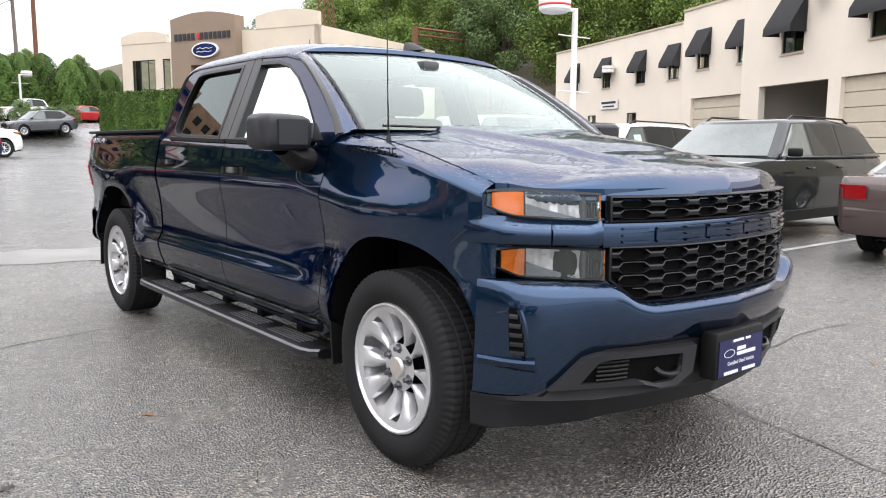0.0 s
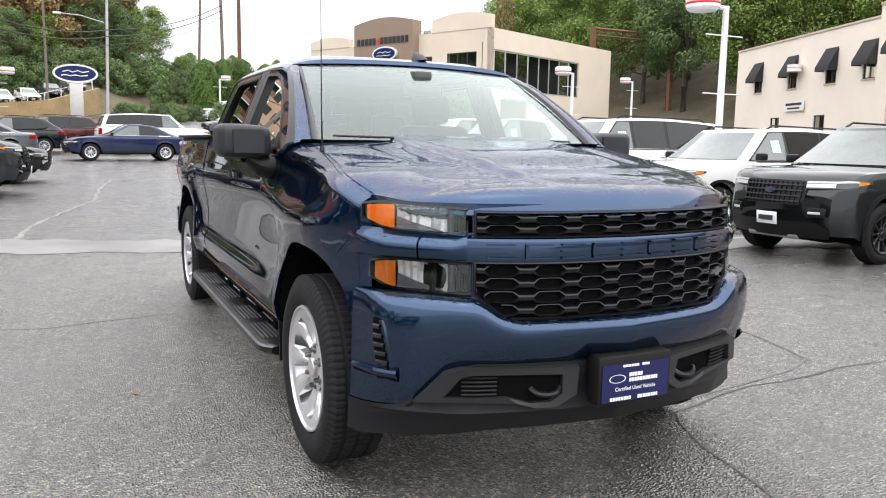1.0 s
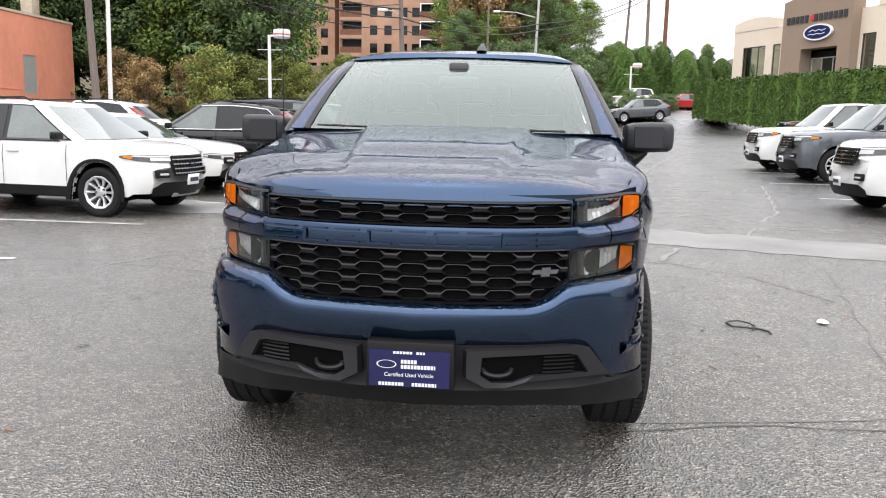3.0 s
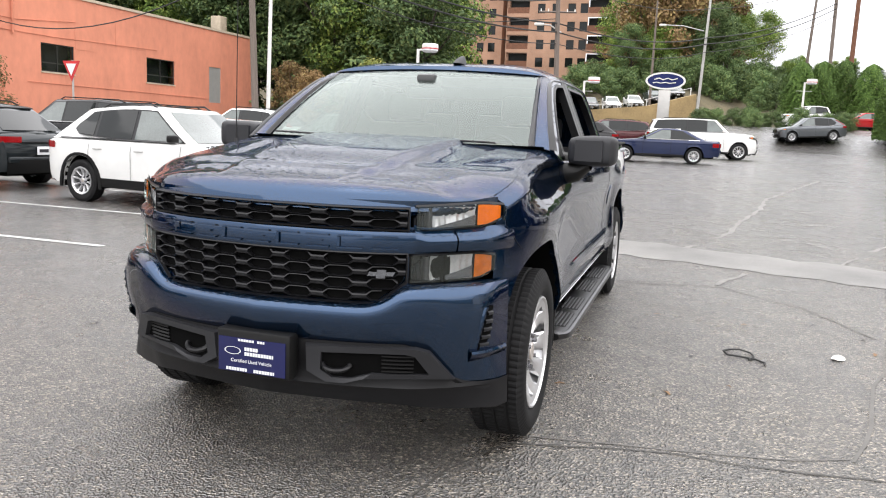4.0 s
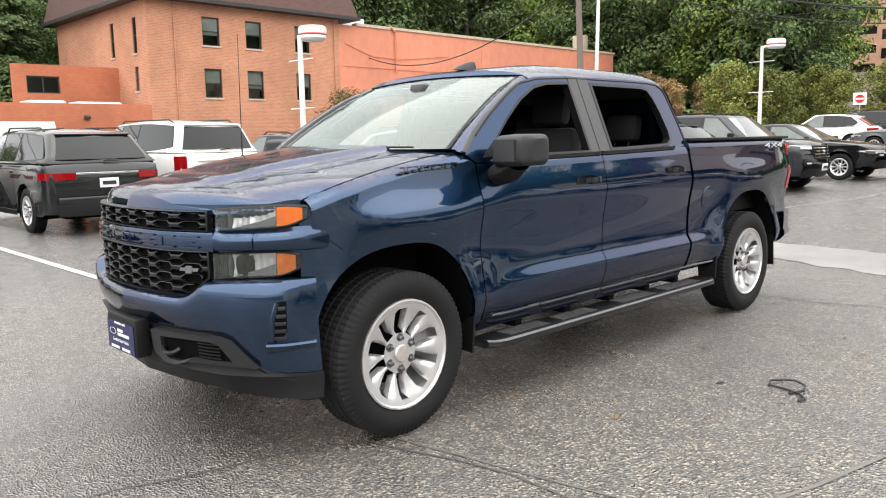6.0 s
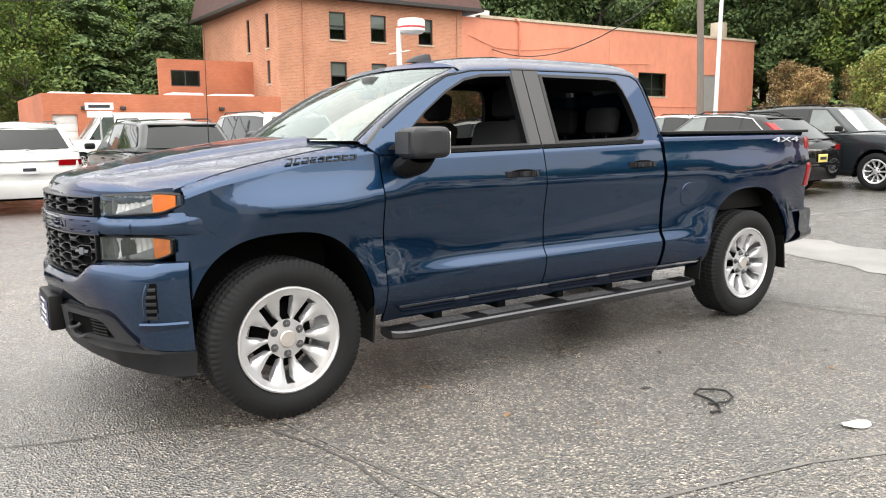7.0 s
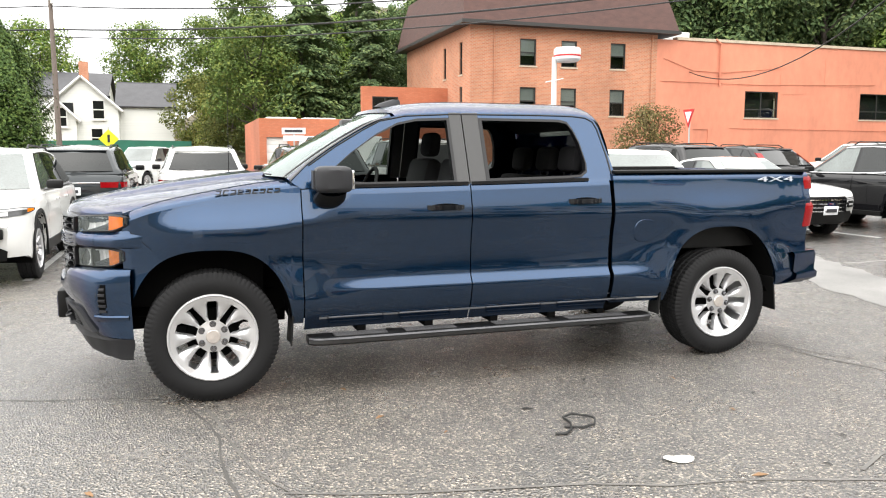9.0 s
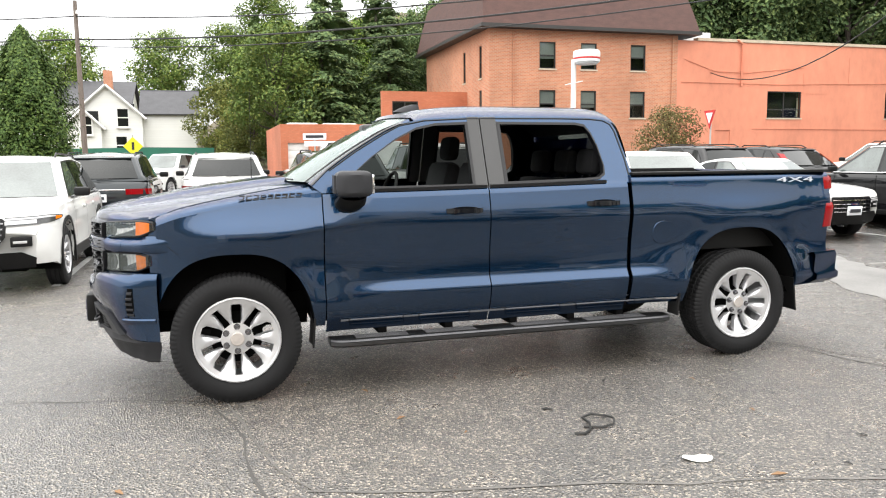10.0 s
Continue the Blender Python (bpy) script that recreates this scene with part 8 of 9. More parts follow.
def make_conifer(h, spread, leaf, label, seed, leaves=2600, size=0.5):
    """A spruce: whorls of drooping boughs."""
    rnd = random.Random(seed)
    t = thing("tree", label, "tree")
    bm = bmesh.new()
    pipe(bm, [(0, 0, -0.4), (0, 0, h * 0.5), (0, 0, h)], [h * 0.018, h * 0.011, 0.02], 7)
    verts, faces = [], []
    n = 110
    for i in range(n):
        z = h * (0.06 + 0.92 * i / n)
        r = spread * (1 - (z / h)) ** 0.85 * rnd.uniform(0.7, 1.1)
        a = rnd.uniform(0, 2 * math.pi)
        d = Vector((math.cos(a), math.sin(a), 0))
        if i % 3 == 0:
            pipe(bm, [(0, 0, z), d * r * 0.6 + Vector((0, 0, z - 0.08 * r)), d * r + Vector((0, 0, z - 0.30 * r))], [0.04, 0.025, 0.008], 4)
        for k in range(int(leaves / n)):
            u = rnd.uniform(0.15, 1.05)
            p = d * r * u + Vector((rnd.gauss(0, 0.13 * r + 0.08), rnd.gauss(0, 0.13 * r + 0.08), z - 0.30 * r * u * u + rnd.gauss(0, 0.10)))
            leaf_quads(verts, faces, p, (d.x * 0.6, d.y * 0.6, 0.8), size * (0.6 + 0.5 * (1 - z / h)), rnd, 1.9)
    part("trunk", bm, M["bark"], t)
    me = bpy.data.meshes.new("crown")
    me.from_pydata([tuple(v) for v in verts], [], faces)
    me.materials.append(M[leaf])
    o = new("crown", me)
    o.parent = t
    return t


def make_column_tree(h, r, leaf, label, seed, leaves=15000, size=0.13, egg=False):
    """A dense cone-shaped evergreen."""
    rnd = random.Random(seed)
    t = thing("tree", label, "tree")
    bm = bmesh.new()
    pipe(bm, [(0, 0, -0.3), (0, 0, h * 0.95)], [0.13, 0.03], 7)
    part("trunk", bm, M["bark"], t)
    verts, faces = [], []
    for _ in range(leaves):
        k = rnd.random() ** 0.8
        z = h * (0.03 + 0.97 * k)
        prof = min(1, 0.75 + k * 1.2) * (1 - k**3.6) ** 0.62
        if egg:
            prof = (1 - (abs(k - 0.38) / (0.62 if k > 0.38 else 0.75)) ** 2.3) ** (0.95 if k > 0.38 else 0.6) + 0.05 * rnd.random()
        a = rnd.uniform(0, 2 * math.pi)
        q = r * prof * (rnd.uniform(0.6, 1.08) + 0.12 * math.sin(5 * a + 9 * k) + 0.09 * math.sin(11 * a - 23 * k))
        if egg and rnd.random() < 0.22:
            q, z = q * rnd.uniform(1.0, 1.2), z + rnd.uniform(0, 0.35)
        leaf_quads(verts, faces, (q * math.cos(a), q * math.sin(a), z), (math.cos(a), math.sin(a), 0.7), size, rnd)
    me = bpy.data.meshes.new("crown")
    me.from_pydata([tuple(v) for v in verts], [], faces)
    me.materials.append(M[leaf])
    o = new("crown", me)
    o.parent = t
    return t


def put(ob, x, y, s=1.0, turn=0.0, dz=0.0):
    ob.matrix_basis = pose(x, y, ground_z(x, y) + dz, 0, 0, turn) @ Matrix.Scale(s, 4)
    return ob


def again(ob, x, y, s, turn):
    o = copy_thing(ob, Matrix.Identity(4))
    return put(o, x, y, s, turn)


BROAD = [make_tree(15, 5.0, "leaf_green", "tall leafy green tree on the hillside", 11, 13000, 0.20), make_tree(13, 4.6, "leaf_green", "broad green tree with an uneven crown", 12, 12500, 0.20), make_tree(16, 4.4, "leaf_dark", "dark green tree in the woods", 13, 13000, 0.20)]
FIRS = [make_conifer(17, 5.0, "leaf_dark", "dark green spruce with drooping boughs", 21, 15000, 0.26), make_conifer(14, 4.6, "leaf_dark", "dense dark green spruce tree", 22, 14000, 0.26)]
RUST = make_tree(9, 3.2, "leaf_rust", "tree with rusty autumn leaves", 31, 6000, 0.2, 0.12)
LIGHT = make_tree(6, 2.6, "leaf_light", "small yellow-green leafy tree", 32, 6000, 0.15, 0.08)
COLUMN = make_column_tree(7.5, 2.0, "leaf_hedge", "dense cone-shaped green evergreen", 41)

rnd = random.Random(5)
placed = {id(o): False for o in BROAD + FIRS + [RUST, LIGHT, COLUMN]}


def plant(kind, x, y, s=1.0):
    a = rnd.uniform(0, 360)
    if not placed[id(kind)]:
        placed[id(kind)] = True
        return put(kind, x, y, s, a)
    return again(kind, x, y, s, a)


# spruces and broad trees on the slope behind the garage and the brick building
for i in range(30):
    y = 1 + 3.3 * (i % 10) + rnd.uniform(-1.2, 1.2)
    x = -54 - 6.5 * (i // 10) + rnd.uniform(-2, 2)
    if y > 4.5:
        plant(rnd.choice(FIRS + FIRS + BROAD), x, y, rnd.uniform(0.85, 1.1) * (0.8 if y < 8 else 1))
for i in range(30):
    plant(rnd.choice(BROAD + FIRS[:1]), -57 - 8 * (i // 15) + rnd.uniform(-3, 3), 29 + 3.4 * (i % 15) + rnd.uniform(-2, 2), rnd.uniform(1.2, 1.6))
for x, y, s in ((-84, -14, 1.0), (-92, -4, 1.05), (-98, -20, 1.0), (-88, 3, 0.95), (-80, 7, 0.9), (-96, 8, 1.1), (-76, 9, 0.85)):
    plant(BROAD[1], x, y, s)
# woods between the orange building and the apartments
for i in range(24):
    plant(rnd.choice(BROAD[1:] + FIRS), -50 + 2.6 * (i % 12) + rnd.uniform(-1.0, 1.0) - 3 * (i // 12), 64 + 8 * (i // 12) + rnd.uniform(-2, 2), rnd.uniform(1.1, 1.4))
for x, y, s in ((-29, 52, 0.6), (-26.5, 50.5, 0.52), (-24.5, 54, 0.56), (-17, 74, 0.75), (-12.5, 78, 0.6), (-3, 112, 1.9), (2, 118, 1.7), (-7, 116, 1.6)):
    plant(RUST, x, y, s)
for x, y, s in ((-20.5, 48.5, 0.9), (-18.5, 50, 0.8), (-14.5, 62, 0.95), (-12, 66, 0.85), (-17, 58, 0.8), (-74, 3, 0.9), (-19, 60, 0.9), (-16, 70, 0.9), (-22, 66, 1.1)):
    plant(LIGHT, x, y, s)
for i in range(18):
    plant(rnd.choice(BROAD), -9 + 2.4 * i + rnd.uniform(-1, 1), 120 + 9 * (i % 3) + rnd.uniform(-3, 3), rnd.uniform(0.9, 1.25) if i < 6 else rnd.uniform(0.7, 0.9) if i < 9 else rnd.uniform(0.2, 0.26))
BUSH = make_tree(3.6, 2.4, "leaf_dark", "low leafy bush on the bank", 33, 5000, 0.15, 0.03)
placed[id(BUSH)] = False
for i in range(40):
    plant(BUSH, -13 + 2.9 * (i % 10) + rnd.uniform(-1.2, 1.2), 101 + 6 * (i // 10) + rnd.uniform(-2, 2), rnd.uniform(0.7, 1.2))
for i in range(14):
    plant(BUSH, 1.5 + 0.9 * i + rnd.uniform(-0.4, 0.4), 61 + rnd.uniform(-1.5, 3), rnd.uniform(0.28, 0.42))
for i in range(12):
    plant(rnd.choice(BROAD[1:]), -10 + 2.6 * i + rnd.uniform(-1, 1), 112 + rnd.uniform(-4, 6), rnd.uniform(0.55, 0.75) if i < 7 else rnd.uniform(0.22, 0.3))
for x, y, s in ((-66, 1.5, 1.1), (-60, 2.4, 0.8), (-58, 3.6, 0.9)):
    plant(LIGHT, x, y, s)
# evergreens behind the far cars
for i in range(12):
    plant(COLUMN, 11.0 + 2.1 * i, 82 + 1.0 * (i % 3), rnd.uniform(0.78, 0.96))
# woods on the hill behind the dealership and the cream building
for i in range(40):
    plant(rnd.choice(BROAD), 66 + 9 * (i // 20) + rnd.uniform(-3, 3), -4 + 6.2 * (i % 20) + rnd.uniform(-3, 3), rnd.uniform(0.85, 1.25))
for i in range(10):
    plant(rnd.choice(BROAD), 52 + 5 * i + rnd.uniform(-2, 2), 112 + rnd.uniform(-4, 4), rnd.uniform(0.7, 1.0))
put(make_column_tree(7.7, 1.85, "leaf_road", "dense egg-shaped leafy tree beside the road", 42, 36000, 0.11, True), -35.6, -8.2)
put(make_tree(3.7, 1.8, "leaf_olive", "small sparse tree with yellow-brown leaves", 43, 6000, 0.085, 0.12), -27.5, 21.8, 1.0)


def make_hedge(p, q, w, h, h_end, label, seed, leaves=30000):
    rnd2 = random.Random(seed)
    t = thing("hedge", label, "hedge")
    p, q = Vector((*p, ground_z(*p))), Vector((*q, ground_z(*q)))
    d = q - p
    l = d.length
    d.normalize()
    n = Vector((-d.y, d.x, 0)).normalized()
    verts, faces = [], []
    for _ in range(leaves):
        u, f = rnd2.uniform(0, l), rnd2.random()
        wob = 0.06 * math.sin(u * 3.1) + 0.05 * math.sin(u * 7.7)
        if f < 0.36:
            off, z, nn = w / 2 + wob, rnd2.uniform(0, h), n
        elif f < 0.72:
            off, z, nn = -w / 2 - wob, rnd2.uniform(0, h), -n
        elif f < 0.92:
            off, z, nn = rnd2.uniform(-w / 2, w / 2), h + wob, Vector((0, 0, 1))
        else:
            off, z, u, nn = rnd2.uniform(-w / 2, w / 2), rnd2.uniform(0, h), rnd2.choice((0, l)), d * (1 if u > l / 2 else -1)
        z *= 1 + (h_end / h - 1) * u / l
        pt = p + d * u + n * off + Vector((0, 0, z)) + Vector((rnd2.gauss(0, 0.05), rnd2.gauss(0, 0.05), rnd2.gauss(0, 0.05)))
        leaf_quads(verts, faces, pt, nn + Vector((rnd2.uniform(-0.5, 0.5), rnd2.uniform(-0.5, 0.5), rnd2.uniform(-0.1, 0.6))), 0.12, rnd2)
    me = bpy.data.meshes.new("foliage")
    me.from_pydata([tuple(v) for v in verts], [], faces)
    me.materials.append(M["leaf_hedge"])
    new("foliage", me).parent = t
    bm = bmesh.new()
    a, b = n * (w / 2 - 0.08), Vector((0, 0, h - 0.08))
    c = b * (h_end / h)
    rows = [[p + a, p + a + b, p - a + b, p - a], [q + a, q + a + c, q - a + c, q - a]]
    vs = skin(bm, rows)
    bm.faces.new(vs[0])
    bm.faces.new(vs[1][::-1])
    part("branch_core", bm, M["leaf_hedge"], t)
    return t


make_hedge((14.1, 57.0), (22.0, 42.5), 2.4, 2.6, 4.2, "tall clipped green hedge before the dealership", 51)

# ---- lamp posts, poles, wires, signs ----


def lamp_post(x, y, h, arm, label="white lamp post with a round drum lamp"):
    t = thing("lamp_post", label, "lamp post", pose(x, y, ground_z(x, y)), group="lot lamp posts")
    bm = bmesh.new()
    tube(bm, (0, 0, -0.1), (0, 0, h - 0.25), 0.09, 0.07, 10)
    part("pole", bm, M["white_metal"], t)
    ax, ay = arm
    bm = bmesh.new()
    box(bm, -0.03, 0.03, -0.03, 0.03, -0.02, 0.02, m=pose(0, 0, 0))
    bm.clear()
    tube(bm, (0, 0, h - 0.3), (ax, ay, h - 0.22), 0.05, None, 8)
    part("arm", bm, M["white_metal"], t)
    bm = bmesh.new()
    lathe(bm, [(0.0, 0.02), (0.33, 0.0), (0.375, -0.03), (0.385, -0.13), (0.375, -0.2)], lambda c, s, w: (c + ax, s + ay, h + w), 28)
    hd = part("lamp_head", bm, M["white_metal"], t)
    bm = bmesh.new()
    lathe(bm, [(0.378, -0.2), (0.386, -0.215), (0.386, -0.235), (0.378, -0.25)], lambda c, s, w: (c + ax, s + ay, h + w), 28)
    part("band", bm, M["red_band"], hd, "thin red band")
    bm = bmesh.new()
    lathe(bm, [(0.378, -0.25), (0.37, -0.32), (0.30, -0.38), (0.0, -0.39)], lambda c, s, w: (c + ax, s + ay, h + w), 28)
    part("diffuser", bm, M["plate_white"], hd)
    for z in (h - 0.9, h - 2.2):
        bm = bmesh.new()
        tube(bm, (-0.55, 0, z), (0.55, 0, z), 0.015, None, 6)
        part("crossbar", bm, M["white_metal"], t)
    return t


lamp_post(-14.4, 9.95, 4.5, (0.1, 0.35))
lamp_post(-11.1, 31.4, 4.9, (0.55, 0.1))
lamp_post(-5.6, 48.0, 4.4, (0.6, 0.1))
lamp_post(9.1, 62.0, 3.75, (0.5, 0.1))
lamp_post(19.8, 28.2, 4.6, (-0.55, 0.0))
lamp_post(11.65, 10.45, 4.75, (-0.55, 0.15))
lamp_post(35.9, 43.8, 4.4, (-0.55, 0.15))


def utility_pole(x, y, h, lean=(0, 0), r=0.16, arms=(), label="weathered brown wooden utility pole", mat="wood_pole", light=None):
    t = thing("utility_pole", label, "utility pole", pose(x, y, ground_z(x, y)))
    bm = bmesh.new()
    pipe(bm, [(0, 0, -0.3), (lean[0] * 0.5, lean[1] * 0.5, h / 2), (lean[0], lean[1], h)], [r, r * 0.85, r * 0.65], 10)
    part("pole", bm, M[mat], t)
    for z, w, ang in arms:
        bm = bmesh.new()
        c, s = math.cos(radians(ang)), math.sin(radians(ang))
        k = z / h
        p = Vector((lean[0] * k, lean[1] * k, z))
        pipe(bm, [p - Vector((c * w, s * w, 0)), p + Vector((c * w, s * w, 0))], 0.07, 4)
        ar = part("crossarm", bm, M[mat], t)
        for u in (-0.9, -0.5, 0.5, 0.9):
            bm = bmesh.new()
            q = p + Vector((c * w * u, s * w * u, 0))
            tube(bm, q, q + Vector((0, 0, 0.22)), 0.05, 0.03, 8)
            part("insulator", bm, M["white_metal"], ar)
    if light:
        z, dx, dy = light
        bm = bmesh.new()
        pipe(bm, [(0, 0, z), (dx * 0.5, dy * 0.5, z + 0.5), (dx, dy, z + 0.6)], 0.05, 6)
        a = part("light_arm", bm, M["frame_light"], t)
        bm = bmesh.new()
        box(bm, -0.35, 0.35, -0.14, 0.14, -0.1, 0.1, 0.06, m=pose(dx, dy, z + 0.58))
        part("street_light", bm, M["white_metal"], a)
    return t


utility_pole(-15.6, 24.7, 9.8, (-0.35, -0.1), 0.15)
utility_pole(-15.5, 25.35, 10.5, (0.15, 0.1), 0.09, label="slim white metal pole", mat="white_metal")
utility_pole(-43.6, -6.8, 10.6, (-0.3, -0.1), 0.17, [(9.8, 0.4, 20)])
utility_pole(-8.0, 52.0, 13.5, (-0.5, 0), 0.2, [(9.0, 1.3, 10)], light=(7.6, -1.6, 0))
utility_pole(1.4, 80.0, 17.0, (0.5, 0), 0.16, light=(9.6, -4.0, 0), mat="frame_light", label="grey street light pole with a long arm")
utility_pole(18.9, 104.5, 25, (0, 0), 0.30, mat="rust_steel", label="tall brown steel pole")
utility_pole(16.0, 100.0, 22, (-0.3, 0), 0.24, [(18, 1.5, 0), (14, 1.1, 0)])
utility_pole(14.6, 112.0, 15, (0.6, 0), 0.22, [(14.3, 1.8, 0)])
utility_pole(-4.0, 92.0, 12, (0, 0), 0.15)


def cable(pts, sag, r=0.02, label="thin black cable between utility poles"):
    bm = bmesh.new()
    line = []
    for p, q in zip(pts, pts[1:]):
        p, q = Vector(p), Vector(q)
        for i in range(14):
            k = i / 14
            line.append(p.lerp(q, k) - Vector((0, 0, sag * 4 * k * (1 - k))))
    line.append(Vector(pts[-1]))
    pipe(bm, line, r, 5)
    return tagged(part("overhead_cable", bm, M["wire"]), label, "cable")


cable([(-41.0, -40, 9.5), (-43.9, -6.9, 9.9), (-15.8, 24.7, 9.0), (-8.4, 52, 12.6)], 0.9, 0.035)
cable([(-41.0, -40, 8.6), (-43.8, -6.8, 8.6), (-15.8, 24.6, 8.5), (-8.4, 52, 10.8)], 0.8, 0.045)
cable([(-43.8, -6.8, 8.2), (-15.8, 24.6, 8.1)], 0.9, 0.03)
cable([(-15.7, 24.7, 7.9), (-37.2, 30.8, 6.85)], 1.7, 0.03)
for z, w in ((12.0, 0.03), (9.2, 0.05), (8.6, 0.05), (7.8, 0.03)):
    cable([(-15.7, 24.7, min(z, 9.3)), (-8.3, 52, z), (1.8, 80, z + 2.5), (16, 100, z + 9)], 0.8, w)
cable([(-8.3, 52, 9.5), (-45, 70, 14)], 1.0, 0.03)
cable([(18.9, 104, 24), (45, 60, 18)], 1.2, 0.06)
cable([(18.9, 104, 21), (60, 40, 19)], 1.5, 0.06)


def sign_post(x, y, h, plates, label, name="road_sign", turn=0.0):
    t = thing(name, label, "road sign", pose(x, y, ground_z(x, y), 0, 0, turn))
    bm = bmesh.new()
    tube(bm, (0, 0, -0.1), (0, 0, h), 0.03, None, 8)
    part("post", bm, M["frame_light"], t)
    for pts, z, mat, off in plates:
        bm = bmesh.new()
        prism(bm, [(a, b + z) for a, b in pts], lambda u, v_, w: (0.04 + off + w, u, v_), 0.012)
        part("plate", bm, M[mat], t)
    return t


tri = lambda s: [(-0.45 * s, 0.26 * s), (0.0, -0.52 * s), (0.45 * s, 0.26 * s)]
rect = lambda w, h: [(-w, -h), (w, -h), (w, h), (-w, h)]
sign_post(-17.4, 16.7, 2.95, [(tri(0.82), 2.72, "red_band", 0), (tri(0.48), 2.72, "plate_white", 0.016)], "red and white triangular yield sign", turn=-95)
sign_post(-24.1, 3.9, 2.55, [(rect(0.45, 0.12), 2.45, "plate_white", 0), (rect(0.34, 0.05), 2.45, "ink", 0.016), (rect(0.4, 0.1), 2.18, "plate_white", 0)], "white street name sign on a post", turn=-20)
sign_post(-38.9, -3.8, 3.0, [([(0, 0.5), (0.5, 0), (0, -0.5), (-0.5, 0)], 2.4, "yellow_sign", 0), ([(-0.06, -0.2), (0.06, -0.2), (0.06, 0.2), (-0.06, 0.2)], 2.42, "ink", 0.016), (rect(0.32, 0.16), 1.62, "yellow_sign", 0)], "bright yellow diamond crossing sign")
sign_post(-12.4, 48.0, 2.9, [(rect(0.36, 0.36), 2.5, "plate_white", 0), ([(0.26 * math.cos(a), 0.26 * math.sin(a)) for a in [math.pi / 8 + math.pi * i / 4 for i in range(8)]], 2.5, "red_band", 0.016), (rect(0.22, 0.05), 2.5, "plate_white", 0.03)], "square white sign with a red circle", turn=-70)
sign_post(-8.9, 51.0, 2.9, [(rect(0.35, 0.2), 2.7, "plate_white", 0), (rect(0.28, 0.35), 2.0, "plate_white", 0)], "white parking signs on a post", turn=-70)

# oval sign on a pylon
py = thing("pylon_sign", "large blue oval sign on a pale pylon", "sign", pose(-1.35, 67.5, ground_z(-1.35, 67.5)))
bm = bmesh.new()
box(bm, -0.5, 0.5, -0.2, 0.2, -0.2, 3.4, 0.03)
part("pylon", bm, M["frame_light"], py)
oval(py, lambda u, v_, w: (u, -0.12 + w, 4.2 + v_), 1.68, 0.74)

# retaining wall with parked cars above, green screen fence, low brick wall
M["stone_wall"] = surface("retaining_wall", (0.30, 0.215, 0.105), 0.9, vary=0.35, scale=0.5, fine=6)


def long_wall(name, pts, h, w, mat, label, category="wall"):
    bm = bmesh.new()
    rows = []
    for i, p in enumerate(pts):
        a, b = Vector(pts[max(0, i - 1)]), Vector(pts[min(len(pts) - 1, i + 1)])
        d = (b - a).normalized()
        n = Vector((-d.y, d.x)) * w / 2
        g = ground_z(*p)
        rows.append([(p[0] + n.x, p[1] + n.y, g - 0.3), (p[0] + n.x, p[1] + n.y, g + h), (p[0] - n.x, p[1] - n.y, g + h), (p[0] - n.x, p[1] - n.y, g - 0.3)])
    vs = skin(bm, rows, close_u=True)
    bm.faces.new(vs[0][::-1])
    bm.faces.new(vs[-1])
    return tagged(part(name, bm, M[mat]), label, category)


long_wall("retaining_wall", [(-24, 84), (-12, 86), (-4, 89), (1, 93)], 2.7, 0.6, "stone_wall", "rust and brown stone retaining wall")
long_wall("green_fence", [(-50, -14), (-52, -4), (-53, 0.5)], 1.3, 0.06, "green_mesh", "green screened fence along the road", "fence")
long_wall("brick_wall", [(-48, -12), (-46, -2), (-42, 3.2)], 0.9, 0.3, "garage_brick", "low red brick wall")
# steel lattice mast and cable gantry on the far hill
mast = thing("lattice_mast", "grey steel lattice mast behind the dealership", "mast", pose(50, 88, ground_z(50, 88)))
bm = bmesh.new()
for sx, sy in ((-1, -1), (1, -1), (1, 1), (-1, 1)):
    tube(bm, (sx * 1.3, sy * 1.3, 0), (sx * 0.5, sy * 0.5, 22), 0.09, 0.06, 5)
for i in range(11):
    k0, k1 = 1.3 - 0.8 * i / 11, 1.3 - 0.8 * (i + 1) / 11
    z0, z1 = 2.0 * i, 2.0 * (i + 1)
    for (ax, ay), (bx, by) in (((-1, -1), (1, -1)), ((1, -1), (1, 1)), ((1, 1), (-1, 1)), ((-1, 1), (-1, -1))):
        tube(bm, (ax * k0, ay * k0, z0), (bx * k1, by * k1, z1), 0.05, None, 4)
        tube(bm, (bx * k0, by * k0, z0), (ax * k1, ay * k1, z1), 0.05, None, 4)
part("frame", bm, M["rust_steel"], mast)
gan = thing("rail_gantry", "rusted steel railway gantry on the embankment", "gantry")
for x, y in ((55.5, 76), (66, 74)):
    g = ground_z(x, y)
    bm = bmesh.new()
    box(bm, x - 0.25, x + 0.25, y - 0.25, y + 0.25, g - 0.5, 15.6)
    part("post", bm, M["rust_steel"], gan)
bm = bmesh.new()
pipe(bm, [(55.5, 76, 15.4), (66, 74, 15.0)], 0.16, 4)
pipe(bm, [(55.5, 76, 14.6), (66, 74, 14.2)], 0.12, 4)
for i in range(8):
    k = i / 8
    pipe(bm, [(55.5 + 10.5 * k, 76 - 2 * k, 15.4 - 0.4 * k), (55.5 + 10.5 * (k + 0.06), 76 - 2 * (k + 0.06), 14.6 - 0.4 * k)], 0.06, 4)
part("truss", bm, M["rust_steel"], gan)

